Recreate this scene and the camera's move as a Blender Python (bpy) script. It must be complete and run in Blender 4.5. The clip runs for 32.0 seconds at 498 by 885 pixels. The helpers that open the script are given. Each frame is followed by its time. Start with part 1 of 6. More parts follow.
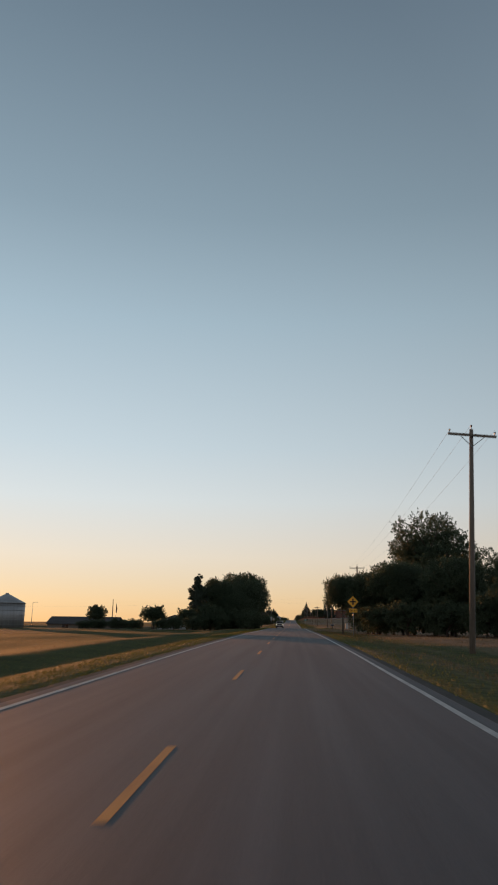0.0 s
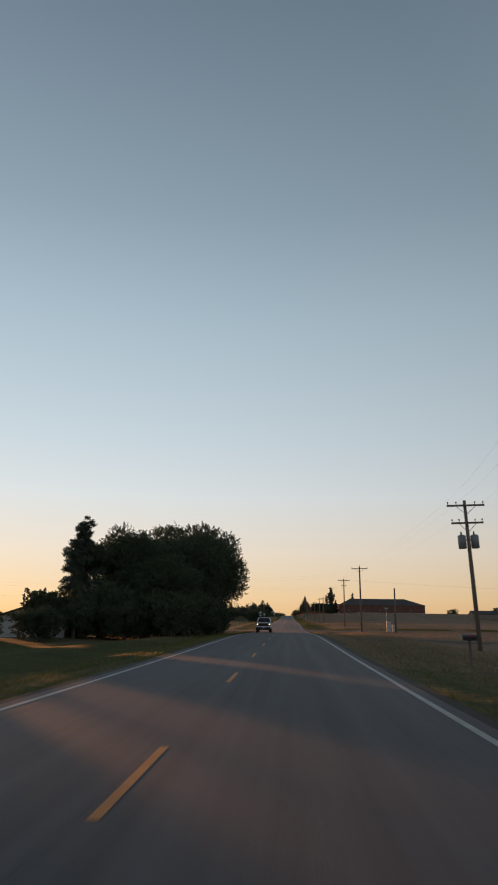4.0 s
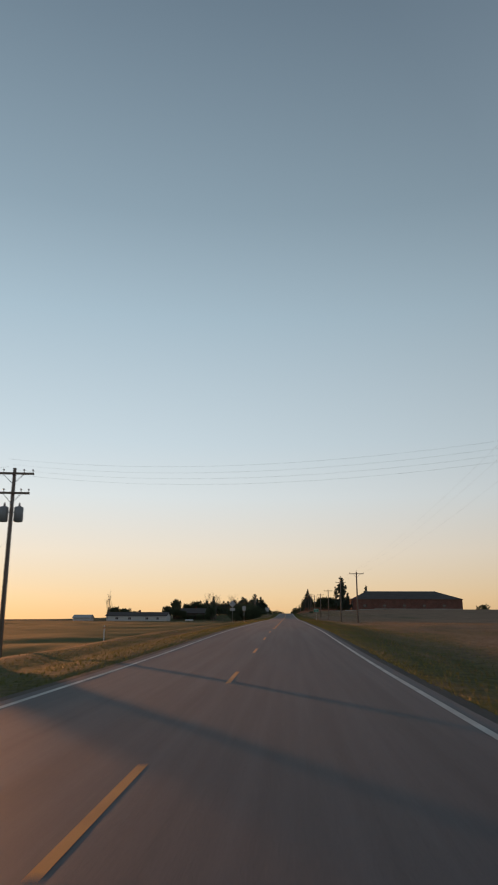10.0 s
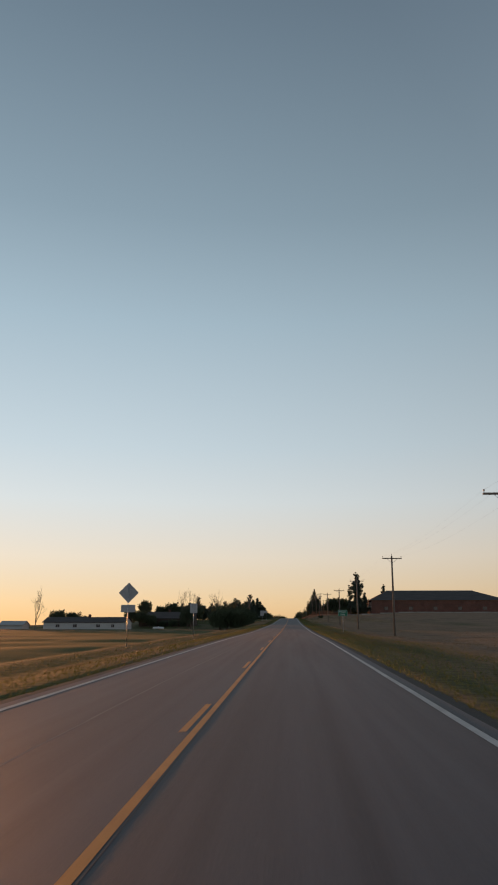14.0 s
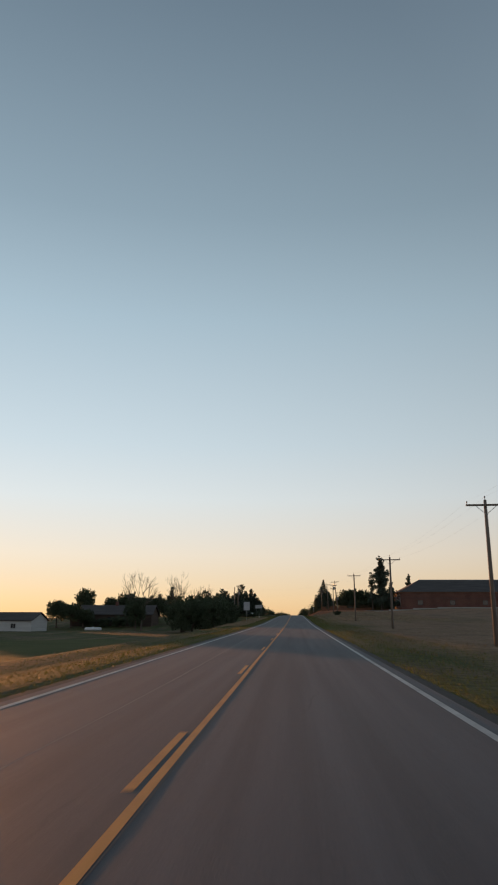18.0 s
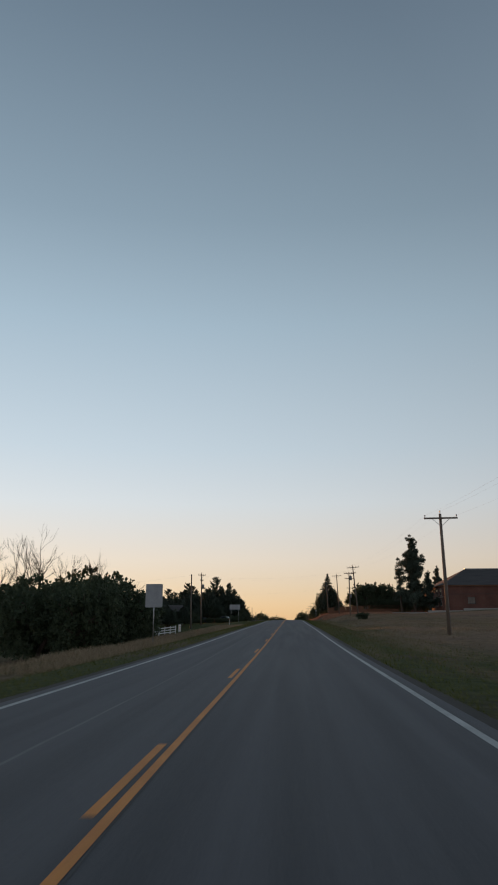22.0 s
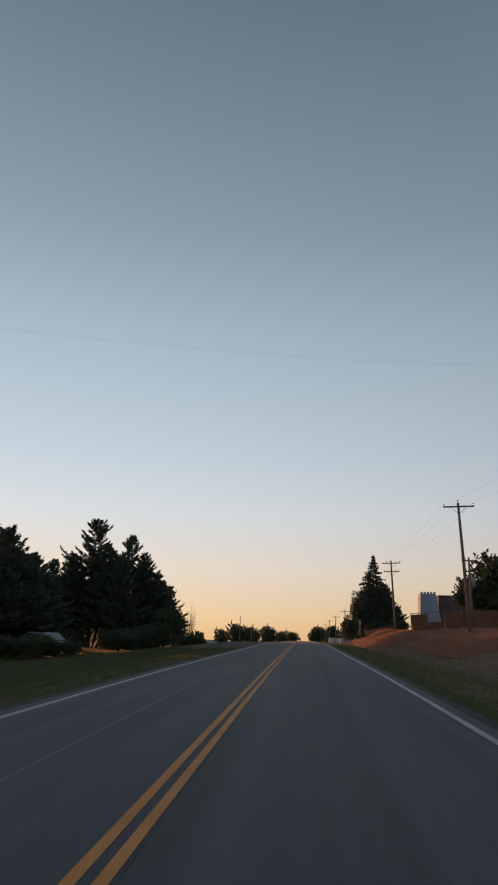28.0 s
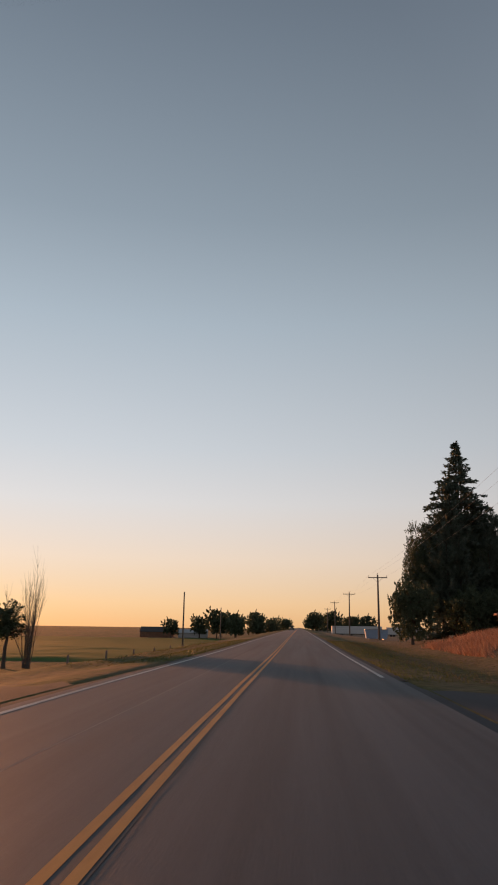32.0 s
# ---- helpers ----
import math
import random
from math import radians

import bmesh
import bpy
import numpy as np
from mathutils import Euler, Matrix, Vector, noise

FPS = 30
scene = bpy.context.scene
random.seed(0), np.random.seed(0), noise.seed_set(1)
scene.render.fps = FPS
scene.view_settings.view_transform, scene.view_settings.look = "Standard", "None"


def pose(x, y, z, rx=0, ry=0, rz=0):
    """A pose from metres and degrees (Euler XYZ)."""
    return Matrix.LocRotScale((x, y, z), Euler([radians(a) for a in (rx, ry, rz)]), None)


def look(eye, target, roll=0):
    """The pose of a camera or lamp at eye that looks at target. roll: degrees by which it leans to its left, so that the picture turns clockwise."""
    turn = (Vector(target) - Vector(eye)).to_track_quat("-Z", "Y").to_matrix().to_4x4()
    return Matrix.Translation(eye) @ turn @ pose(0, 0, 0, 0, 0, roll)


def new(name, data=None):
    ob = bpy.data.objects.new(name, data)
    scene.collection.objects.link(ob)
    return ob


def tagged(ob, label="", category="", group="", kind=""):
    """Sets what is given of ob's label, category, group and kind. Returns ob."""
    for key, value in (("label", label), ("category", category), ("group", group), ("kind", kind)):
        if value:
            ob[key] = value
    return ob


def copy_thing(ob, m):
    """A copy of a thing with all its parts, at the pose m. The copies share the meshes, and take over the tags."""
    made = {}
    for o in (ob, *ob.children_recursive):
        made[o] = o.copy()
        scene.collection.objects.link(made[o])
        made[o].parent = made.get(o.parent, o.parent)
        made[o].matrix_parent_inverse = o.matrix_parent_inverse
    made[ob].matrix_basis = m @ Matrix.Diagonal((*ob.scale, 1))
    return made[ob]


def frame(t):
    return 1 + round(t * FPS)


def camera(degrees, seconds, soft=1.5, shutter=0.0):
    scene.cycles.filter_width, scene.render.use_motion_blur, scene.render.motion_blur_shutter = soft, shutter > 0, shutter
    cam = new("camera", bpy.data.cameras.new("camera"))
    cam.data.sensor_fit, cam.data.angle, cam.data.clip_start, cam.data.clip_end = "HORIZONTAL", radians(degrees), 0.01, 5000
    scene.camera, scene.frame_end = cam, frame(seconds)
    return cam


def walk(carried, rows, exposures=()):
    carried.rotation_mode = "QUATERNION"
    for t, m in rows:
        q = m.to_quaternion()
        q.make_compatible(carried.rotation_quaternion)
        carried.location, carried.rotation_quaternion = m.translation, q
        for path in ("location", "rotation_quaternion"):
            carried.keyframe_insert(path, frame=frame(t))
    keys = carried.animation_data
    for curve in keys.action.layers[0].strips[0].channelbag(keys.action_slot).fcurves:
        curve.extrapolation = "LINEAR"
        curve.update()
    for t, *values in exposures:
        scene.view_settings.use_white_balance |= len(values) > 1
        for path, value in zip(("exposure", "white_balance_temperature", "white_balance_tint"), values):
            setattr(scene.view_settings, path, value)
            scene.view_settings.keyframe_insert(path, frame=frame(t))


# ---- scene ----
cam = camera(38.9, 32.0, soft=1.9, shutter=0.25)
# seconds, x, y, z, tilt, lean, heading
PATH = [
    (0, 0.96, 0.00, 1.46, 104.50, 0.81, 3.59),
    (0.5, 0.97, 12.18, 1.58, 104.26, 0.59, 3.24),
    (1, 0.98, 24.25, 1.71, 104.53, 0.76, 3.65),
    (1.5, 0.99, 36.21, 1.82, 104.45, 0.74, 3.48),
    (2, 1.00, 48.07, 1.91, 104.37, 0.81, 3.32),
    (2.5, 1.02, 59.80, 1.98, 104.21, 0.80, 3.19),
    (3, 1.03, 71.41, 2.03, 104.22, 0.70, 3.26),
    (3.5, 1.04, 82.89, 2.08, 104.17, 0.62, 3.26),
    (5.5, 0.99, 127.51, 2.17, 104.23, 0.71, 3.45),
    (6, 0.97, 138.32, 2.23, 104.21, 0.51, 3.53),
    (6.5, 0.95, 149.01, 2.27, 104.22, 0.32, 3.66),
    (7, 0.93, 159.62, 2.27, 104.09, 0.52, 3.71),
    (7.5, 0.91, 170.13, 2.22, 104.12, 0.41, 3.63),
    (8, 0.89, 180.55, 2.13, 104.05, 0.43, 3.49),
    (8.5, 0.93, 190.97, 2.04, 104.01, 0.63, 3.41),
    (9, 0.96, 201.49, 2.00, 104.06, 0.48, 3.25),
    (9.5, 1.00, 212.10, 2.00, 104.14, 0.41, 3.19),
    (10, 1.04, 222.80, 2.03, 104.15, 0.21, 3.13),
    (10.5, 1.08, 233.57, 2.10, 104.27, 0.11, 3.10),
    (11, 1.12, 244.41, 2.19, 104.40, 0.10, 3.19),
    (11.5, 1.15, 255.29, 2.34, 104.60, 0.14, 3.25),
    (12, 1.19, 266.24, 2.51, 104.68, 0.03, 3.27),
    (12.5, 1.19, 277.23, 2.67, 104.64, -0.03, 3.20),
    (13, 1.18, 288.27, 2.79, 104.59, -0.14, 3.13),
    (13.5, 1.18, 299.36, 2.88, 104.55, -0.12, 3.18),
    (14, 1.17, 310.49, 2.96, 104.51, 0.04, 3.34),
    (14.5, 1.17, 321.63, 3.05, 104.38, -0.00, 3.47),
    (16.5, 1.15, 366.16, 3.40, 104.24, 0.10, 3.81),
    (17, 1.15, 377.22, 3.45, 104.25, 0.01, 3.68),
    (17.5, 1.15, 388.22, 3.49, 104.26, 0.18, 3.71),
    (18, 1.15, 399.17, 3.55, 104.31, 0.21, 3.68),
    (18.5, 1.15, 410.06, 3.64, 104.36, 0.45, 3.68),
    (19, 1.15, 420.88, 3.74, 104.37, 0.51, 3.65),
    (19.5, 1.15, 431.62, 3.86, 104.38, 0.53, 3.56),
    (20, 1.15, 442.28, 3.97, 104.44, 0.44, 3.45),
    (20.5, 1.18, 452.94, 4.08, 104.55, 0.22, 3.38),
    (21, 1.20, 463.64, 4.19, 104.60, 0.02, 3.32),
    (21.5, 1.23, 474.40, 4.31, 104.64, -0.25, 3.26),
    (22, 1.25, 485.21, 4.44, 104.67, -0.16, 3.30),
    (22.5, 1.28, 496.10, 4.58, 104.77, -0.04, 3.43),
    (23, 1.31, 507.10, 4.73, 104.90, 0.05, 3.57),
    (23.5, 1.33, 518.23, 4.90, 105.01, 0.04, 3.76),
    (24, 1.36, 529.47, 5.10, 105.10, 0.03, 3.95),
    (24.5, 1.31, 540.81, 5.32, 105.16, 0.22, 4.14),
    (25, 1.27, 552.25, 5.55, 105.17, 0.29, 4.24),
    (25.5, 1.23, 563.79, 5.76, 105.22, 0.44, 4.46),
    (27.5, 1.06, 610.46, 6.58, 105.75, 1.44, 4.81),
    (28, 1.02, 622.16, 6.82, 105.63, 1.43, 4.70),
    (28.5, 1.04, 633.85, 7.05, 105.42, 1.22, 4.58),
    (29, 1.05, 645.53, 7.23, 105.24, 1.13, 4.52),
    (29.5, 1.07, 657.20, 7.37, 105.09, 1.06, 4.53),
    (30, 1.09, 668.85, 7.49, 105.01, 0.91, 4.50),
    (30.5, 1.10, 680.52, 7.61, 104.97, 0.70, 4.40),
    (31, 1.12, 692.22, 7.76, 104.89, 0.61, 4.26),
    (31.5, 1.14, 703.96, 7.90, 104.79, 0.67, 4.20),
    (32, 1.16, 715.72, 8.01, 104.65, 0.85, 4.17),
]


def held(x, y, z, tilt, lean, heading):
    """The camera's pose: heading, then tilt, then lean about its own axis."""
    return pose(x, y, z, tilt, 0, heading) @ pose(0, 0, 0, 0, 0, lean)


walk(cam, [(t, held(*p)) for t, *p in PATH],
     exposures=((0.0, 0.06, 6450, 9), (1.6, 0.1, 6570, 10), (2.4, 0.12, 6580, 10), (5.2, 0.05, 6400, 12), (5.6, 0.2, 6350, 13), (6.2, 0.3, 6700, 13), (7.2, 0.43, 6800, 13), (8.3, 0.32, 6500, 10), (9.0, 0.1, 6450, 9), (11.5, 0.1, 6450, 9), (13.2, 0.04, 6450, 9), (15.0, 0.08, 6450, 9), (17.0, 0.14, 6450, 9), (19.6, 0.12, 6450, 9),
                (20.2, 0.06, 6500, 10), (21.0, 0.08, 5850, 2), (21.6, 0.04, 6350, 10), (22.4, 0.06, 6350, 11), (24.2, 0.05, 6500, 12), (25.0, 0.02, 6450, 15), (26.5, 0.0, 6450, 12), (30.2, 0.02, 6450, 12),
                (31.0, 0.0, 6480, 13), (31.5, 0.0, 6400, 12), (32.0, 0.03, 6900, 18)))

# ---- light: a low evening sun ahead on the left, under a clear sky ----
SUN_SIDE, SUN_HEIGHT = 32.0, 1.6     # degrees left of the road, degrees up
s_dir = Vector((-math.sin(radians(SUN_SIDE)) * math.cos(radians(SUN_HEIGHT)),
                math.cos(radians(SUN_SIDE)) * math.cos(radians(SUN_HEIGHT)), math.sin(radians(SUN_HEIGHT))))
world = bpy.data.worlds.new("evening_sky")
scene.world = world
world.use_nodes = True
wn = world.node_tree
wn.nodes.clear()
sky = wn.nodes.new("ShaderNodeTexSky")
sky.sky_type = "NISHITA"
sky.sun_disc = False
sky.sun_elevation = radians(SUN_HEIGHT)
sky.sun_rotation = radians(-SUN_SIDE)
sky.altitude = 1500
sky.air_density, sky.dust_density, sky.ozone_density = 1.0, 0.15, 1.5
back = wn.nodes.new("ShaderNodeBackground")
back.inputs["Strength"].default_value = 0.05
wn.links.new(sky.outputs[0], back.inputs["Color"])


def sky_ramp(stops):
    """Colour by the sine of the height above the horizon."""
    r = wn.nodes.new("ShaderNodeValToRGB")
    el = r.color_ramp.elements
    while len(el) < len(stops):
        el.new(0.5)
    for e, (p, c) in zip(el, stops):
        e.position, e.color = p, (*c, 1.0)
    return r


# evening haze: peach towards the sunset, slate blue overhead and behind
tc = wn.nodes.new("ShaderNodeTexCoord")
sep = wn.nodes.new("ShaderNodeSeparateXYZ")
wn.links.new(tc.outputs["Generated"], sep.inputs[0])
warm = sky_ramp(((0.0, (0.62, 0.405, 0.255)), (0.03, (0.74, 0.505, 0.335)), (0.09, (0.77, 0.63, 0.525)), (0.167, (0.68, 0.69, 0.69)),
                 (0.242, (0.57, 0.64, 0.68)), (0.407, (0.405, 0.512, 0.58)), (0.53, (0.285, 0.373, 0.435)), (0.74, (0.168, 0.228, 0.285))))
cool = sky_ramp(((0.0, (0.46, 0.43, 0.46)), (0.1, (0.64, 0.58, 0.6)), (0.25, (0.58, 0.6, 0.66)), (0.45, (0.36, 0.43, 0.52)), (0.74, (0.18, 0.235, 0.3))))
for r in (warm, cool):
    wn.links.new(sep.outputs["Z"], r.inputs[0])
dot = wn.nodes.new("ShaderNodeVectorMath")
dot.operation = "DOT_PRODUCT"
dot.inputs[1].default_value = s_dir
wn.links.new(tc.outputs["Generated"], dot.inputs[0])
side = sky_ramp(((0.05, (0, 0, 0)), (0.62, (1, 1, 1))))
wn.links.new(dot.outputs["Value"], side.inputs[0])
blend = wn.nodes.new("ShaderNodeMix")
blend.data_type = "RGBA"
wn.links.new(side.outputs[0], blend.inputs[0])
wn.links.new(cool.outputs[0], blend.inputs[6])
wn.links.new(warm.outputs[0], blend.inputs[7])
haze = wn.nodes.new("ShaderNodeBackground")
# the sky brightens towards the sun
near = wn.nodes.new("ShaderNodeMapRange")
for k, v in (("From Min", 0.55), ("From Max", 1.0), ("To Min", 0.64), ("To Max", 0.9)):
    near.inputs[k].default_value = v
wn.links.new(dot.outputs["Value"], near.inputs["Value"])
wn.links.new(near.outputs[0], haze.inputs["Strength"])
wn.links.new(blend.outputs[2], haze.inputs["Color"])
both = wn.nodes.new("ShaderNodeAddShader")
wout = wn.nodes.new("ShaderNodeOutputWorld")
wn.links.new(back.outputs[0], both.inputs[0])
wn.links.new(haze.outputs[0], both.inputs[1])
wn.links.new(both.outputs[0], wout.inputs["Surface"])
lamp = bpy.data.lights.new("sun", "SUN")
lamp.energy, lamp.angle, lamp.color = 5.0, radians(0.6), (1.0, 0.38, 0.13)
sun = new("sun", lamp)
sun.matrix_world = look((0, 0, 60), Vector((0, 0, 60)) - s_dir)

# ---- materials ----
def material(name, build):
    m = bpy.data.materials.new(name)
    m.use_nodes = True
    nt = m.node_tree
    b = nt.nodes["Principled BSDF"]
    build(nt, b)
    return m


def node(nt, kind, **sets):
    n = nt.nodes.new(kind)
    for k, v in sets.items():
        n.inputs[k].default_value = v
    return n


def noise_of(nt, scale, detail=4.0, stretch=(1, 1, 1), rough=0.55, space="Object"):
    tc = nt.nodes.new("ShaderNodeTexCoord")
    mp = nt.nodes.new("ShaderNodeMapping")
    mp.inputs["Scale"].default_value = stretch
    nt.links.new(tc.outputs[space], mp.inputs["Vector"])
    n = node(nt, "ShaderNodeTexNoise", Scale=scale, Detail=detail, Roughness=rough)
    nt.links.new(mp.outputs[0], n.inputs["Vector"])
    return n.outputs["Fac"]


def ramp(nt, fac, stops):
    r = nt.nodes.new("ShaderNodeValToRGB")
    el = r.color_ramp.elements
    while len(el) < len(stops):
        el.new(0.5)
    for e, (p, c) in zip(el, stops):
        e.position, e.color = p, (*c, 1.0)
    nt.links.new(fac, r.inputs[0])
    return r.outputs["Color"]


def mix(nt, fac, a, b, blend="MIX"):
    m = nt.nodes.new("ShaderNodeMix")
    m.data_type, m.blend_type = "RGBA", blend
    for v, i in ((fac, 0), (a, 6), (b, 7)):
        if isinstance(v, (int, float)):
            m.inputs[i].default_value = v
        elif isinstance(v, tuple):
            m.inputs[i].default_value = (*v, 1.0)
        else:
            nt.links.new(v, m.inputs[i])
    return m.outputs[2]


def bump(nt, b, height, strength=0.3, distance=0.02):
    n = node(nt, "ShaderNodeBump", Strength=strength, Distance=distance)
    nt.links.new(height, n.inputs["Height"])
    nt.links.new(n.outputs[0], b.inputs["Normal"])


def worn(name, dark, light, rough=0.7, metal=0.0, big=0.6, fine=14.0, relief=0.2, stretch=(1, 1, 1), coat=0.0, gloss=0.5):
    """A surface whose colour drifts at two scales, with fine relief."""
    def build(nt, b):
        a = noise_of(nt, big, 5, stretch)
        f = noise_of(nt, fine, 4, stretch)
        base = ramp(nt, a, ((0.3, dark), (0.72, light)))
        base = mix(nt, 0.45, base, ramp(nt, f, ((0.3, dark), (0.7, light))))
        nt.links.new(base, b.inputs["Base Color"])
        b.inputs["Roughness"].default_value = rough
        b.inputs["Metallic"].default_value = metal
        b.inputs["Coat Weight"].default_value = coat
        b.inputs["Specular IOR Level"].default_value = gloss
        if relief:
            bump(nt, b, f, relief, 0.01)
    return material(name, build)


def build_asphalt(nt, b):
    tc = nt.nodes.new("ShaderNodeTexCoord")
    sep = nt.nodes.new("ShaderNodeSeparateXYZ")
    nt.links.new(tc.outputs["Object"], sep.inputs[0])
    grain = noise_of(nt, 55.0, 3)
    patch = noise_of(nt, 0.22, 5, (1.0, 0.12, 1.0))
    streak = noise_of(nt, 2.2, 4, (1.0, 0.02, 1.0))
    col = ramp(nt, patch, ((0.3, (0.037, 0.037, 0.046)), (0.7, (0.07, 0.068, 0.079))))
    col = mix(nt, 0.5, col, ramp(nt, streak, ((0.35, (0.026, 0.026, 0.032)), (0.65, (0.105, 0.102, 0.111)))))
    col = mix(nt, 0.3, col, ramp(nt, grain, ((0.35, (0.03, 0.03, 0.03)), (0.7, (0.14, 0.135, 0.13)))))
    # sealed cracks that wander across and along the lanes
    warp = noise_of(nt, 0.35, 4)
    add = node(nt, "ShaderNodeMath")
    add.operation = "MULTIPLY_ADD"
    add.inputs[1].default_value = 1.1
    nt.links.new(warp, add.inputs[0])
    nt.links.new(sep.outputs["X"], add.inputs[2])
    wave = nt.nodes.new("ShaderNodeMath")
    wave.operation = "PINGPONG"
    wave.inputs[1].default_value = 0.95
    nt.links.new(add.outputs[0], wave.inputs[0])
    seal = ramp(nt, wave.outputs[0], ((0.0, (0.8, 0.8, 0.8)), (0.022, (0, 0, 0))))
    gate = ramp(nt, noise_of(nt, 0.5, 3, (1.0, 0.1, 1.0)), ((0.63, (0, 0, 0)), (0.7, (0.7, 0.7, 0.7))))
    both = mix(nt, 1.0, seal, gate, "MULTIPLY")
    col = mix(nt, both, col, (0.018, 0.018, 0.019))
    # oil-darkened bands along the wheel paths
    trk = nt.nodes.new("ShaderNodeMath")
    trk.operation = "PINGPONG"
    trk.inputs[1].default_value = 0.92
    wob = node(nt, "ShaderNodeMath")
    wob.operation = "MULTIPLY_ADD"
    wob.inputs[1].default_value = 0.25
    nt.links.new(noise_of(nt, 0.06, 3), wob.inputs[0])
    nt.links.new(sep.outputs["X"], wob.inputs[2])
    nt.links.new(wob.outputs[0], trk.inputs[0])
    band = ramp(nt, trk.outputs[0], ((0.0, (1, 1, 1)), (0.2, (0, 0, 0))))
    gate2 = ramp(nt, noise_of(nt, 0.9, 4, (0.7, 0.02, 1.0)), ((0.45, (0, 0, 0)), (0.65, (0.6, 0.6, 0.6))))
    col = mix(nt, mix(nt, 1.0, band, gate2, "MULTIPLY"), col, (0.026, 0.026, 0.03))
    nt.links.new(col, b.inputs["Base Color"])
    rr = nt.nodes.new("ShaderNodeMapRange")
    rr.inputs["To Min"].default_value, rr.inputs["To Max"].default_value = 0.62, 0.9
    nt.links.new(patch, rr.inputs["Value"])
    nt.links.new(rr.outputs[0], b.inputs["Roughness"])
    b.inputs["Specular IOR Level"].default_value = 0.35
    bump(nt, b, grain, 0.5, 0.008)


def build_ground(nt, b):
    big = noise_of(nt, 0.018, 5, (1.0, 0.4, 1.0))
    mid = noise_of(nt, 0.16, 5)
    rows = noise_of(nt, 0.5, 4, (1.0, 0.08, 1.0))
    fine = noise_of(nt, 2.4, 5)
    tc = nt.nodes.new("ShaderNodeTexCoord")
    sp = nt.nodes.new("ShaderNodeSeparateXYZ")
    nt.links.new(tc.outputs["Object"], sp.inputs[0])
    # greener west of the road, drier east of it
    lean = nt.nodes.new("ShaderNodeMapRange")
    lean.inputs["From Min"].default_value, lean.inputs["From Max"].default_value = -24.0, 24.0
    lean.inputs["To Min"].default_value, lean.inputs["To Max"].default_value = -0.17, 0.12
    nt.links.new(sp.outputs["X"], lean.inputs["Value"])
    add = nt.nodes.new("ShaderNodeMath")
    add.operation = "ADD"
    nt.links.new(big, add.inputs[0])
    nt.links.new(lean.outputs[0], add.inputs[1])
    away = nt.nodes.new("ShaderNodeMath")
    away.operation = "ABSOLUTE"
    nt.links.new(sp.outputs["X"], away.inputs[0])
    close = nt.nodes.new("ShaderNodeMapRange")
    close.inputs["From Min"].default_value, close.inputs["From Max"].default_value = 5.5, 12.0
    close.inputs["To Min"].default_value, close.inputs["To Max"].default_value = -0.2, 0.0
    nt.links.new(away.outputs[0], close.inputs["Value"])
    add2 = nt.nodes.new("ShaderNodeMath")
    add2.operation = "ADD"
    nt.links.new(add.outputs[0], add2.inputs[0])
    nt.links.new(close.outputs[0], add2.inputs[1])
    sweep = noise_of(nt, 0.05, 4, (1.4, 0.35, 1.0), 0.6)
    wide = nt.nodes.new("ShaderNodeMath")
    wide.operation = "MULTIPLY_ADD"
    wide.inputs[1].default_value = 0.55
    nt.links.new(sweep, wide.inputs[0])
    off = nt.nodes.new("ShaderNodeMath")
    off.operation = "ADD"
    off.inputs[1].default_value = -0.275
    nt.links.new(add2.outputs[0], off.inputs[0])
    nt.links.new(off.outputs[0], wide.inputs[2])
    add = wide
    green = ramp(nt, fine, ((0.3, (0.024, 0.034, 0.009)), (0.7, (0.068, 0.076, 0.02))))
    dry = ramp(nt, fine, ((0.3, (0.115, 0.072, 0.043)), (0.7, (0.265, 0.172, 0.108))))
    soil = ramp(nt, fine, ((0.3, (0.06, 0.042, 0.03)), (0.7, (0.12, 0.085, 0.058))))
    col = mix(nt, ramp(nt, add.outputs[0], ((0.4, (0, 0, 0)), (0.56, (1, 1, 1)))), green, dry)
    col = mix(nt, ramp(nt, mid, ((0.5, (0, 0, 0)), (0.68, (0.8, 0.8, 0.8)))), col, soil)
    col = mix(nt, ramp(nt, rows, ((0.45, (0, 0, 0)), (0.7, (0.5, 0.5, 0.5)))), col, dry)
    nt.links.new(col, b.inputs["Base Color"])
    b.inputs["Roughness"].default_value = 0.95
    b.inputs["Specular IOR Level"].default_value = 0.1
    bump(nt, b, fine, 0.6, 0.12)


def build_leaf(dark, light, thin=0.25):
    def build(nt, b):
        oi = nt.nodes.new("ShaderNodeNewGeometry")
        col = ramp(nt, oi.outputs["Random Per Island"], ((0.0, dark), (1.0, light)))
        nt.links.new(col, b.inputs["Base Color"])
        b.inputs["Roughness"].default_value = 0.6
        b.inputs["Specular IOR Level"].default_value = 0.25
        tr = nt.nodes.new("ShaderNodeBsdfTranslucent")
        nt.links.new(col, tr.inputs["Color"])
        ms = nt.nodes.new("ShaderNodeMixShader")
        ms.inputs[0].default_value = thin
        out = nt.nodes["Material Output"]
        nt.links.new(b.outputs[0], ms.inputs[1])
        nt.links.new(tr.outputs[0], ms.inputs[2])
        nt.links.new(ms.outputs[0], out.inputs["Surface"])
    return build


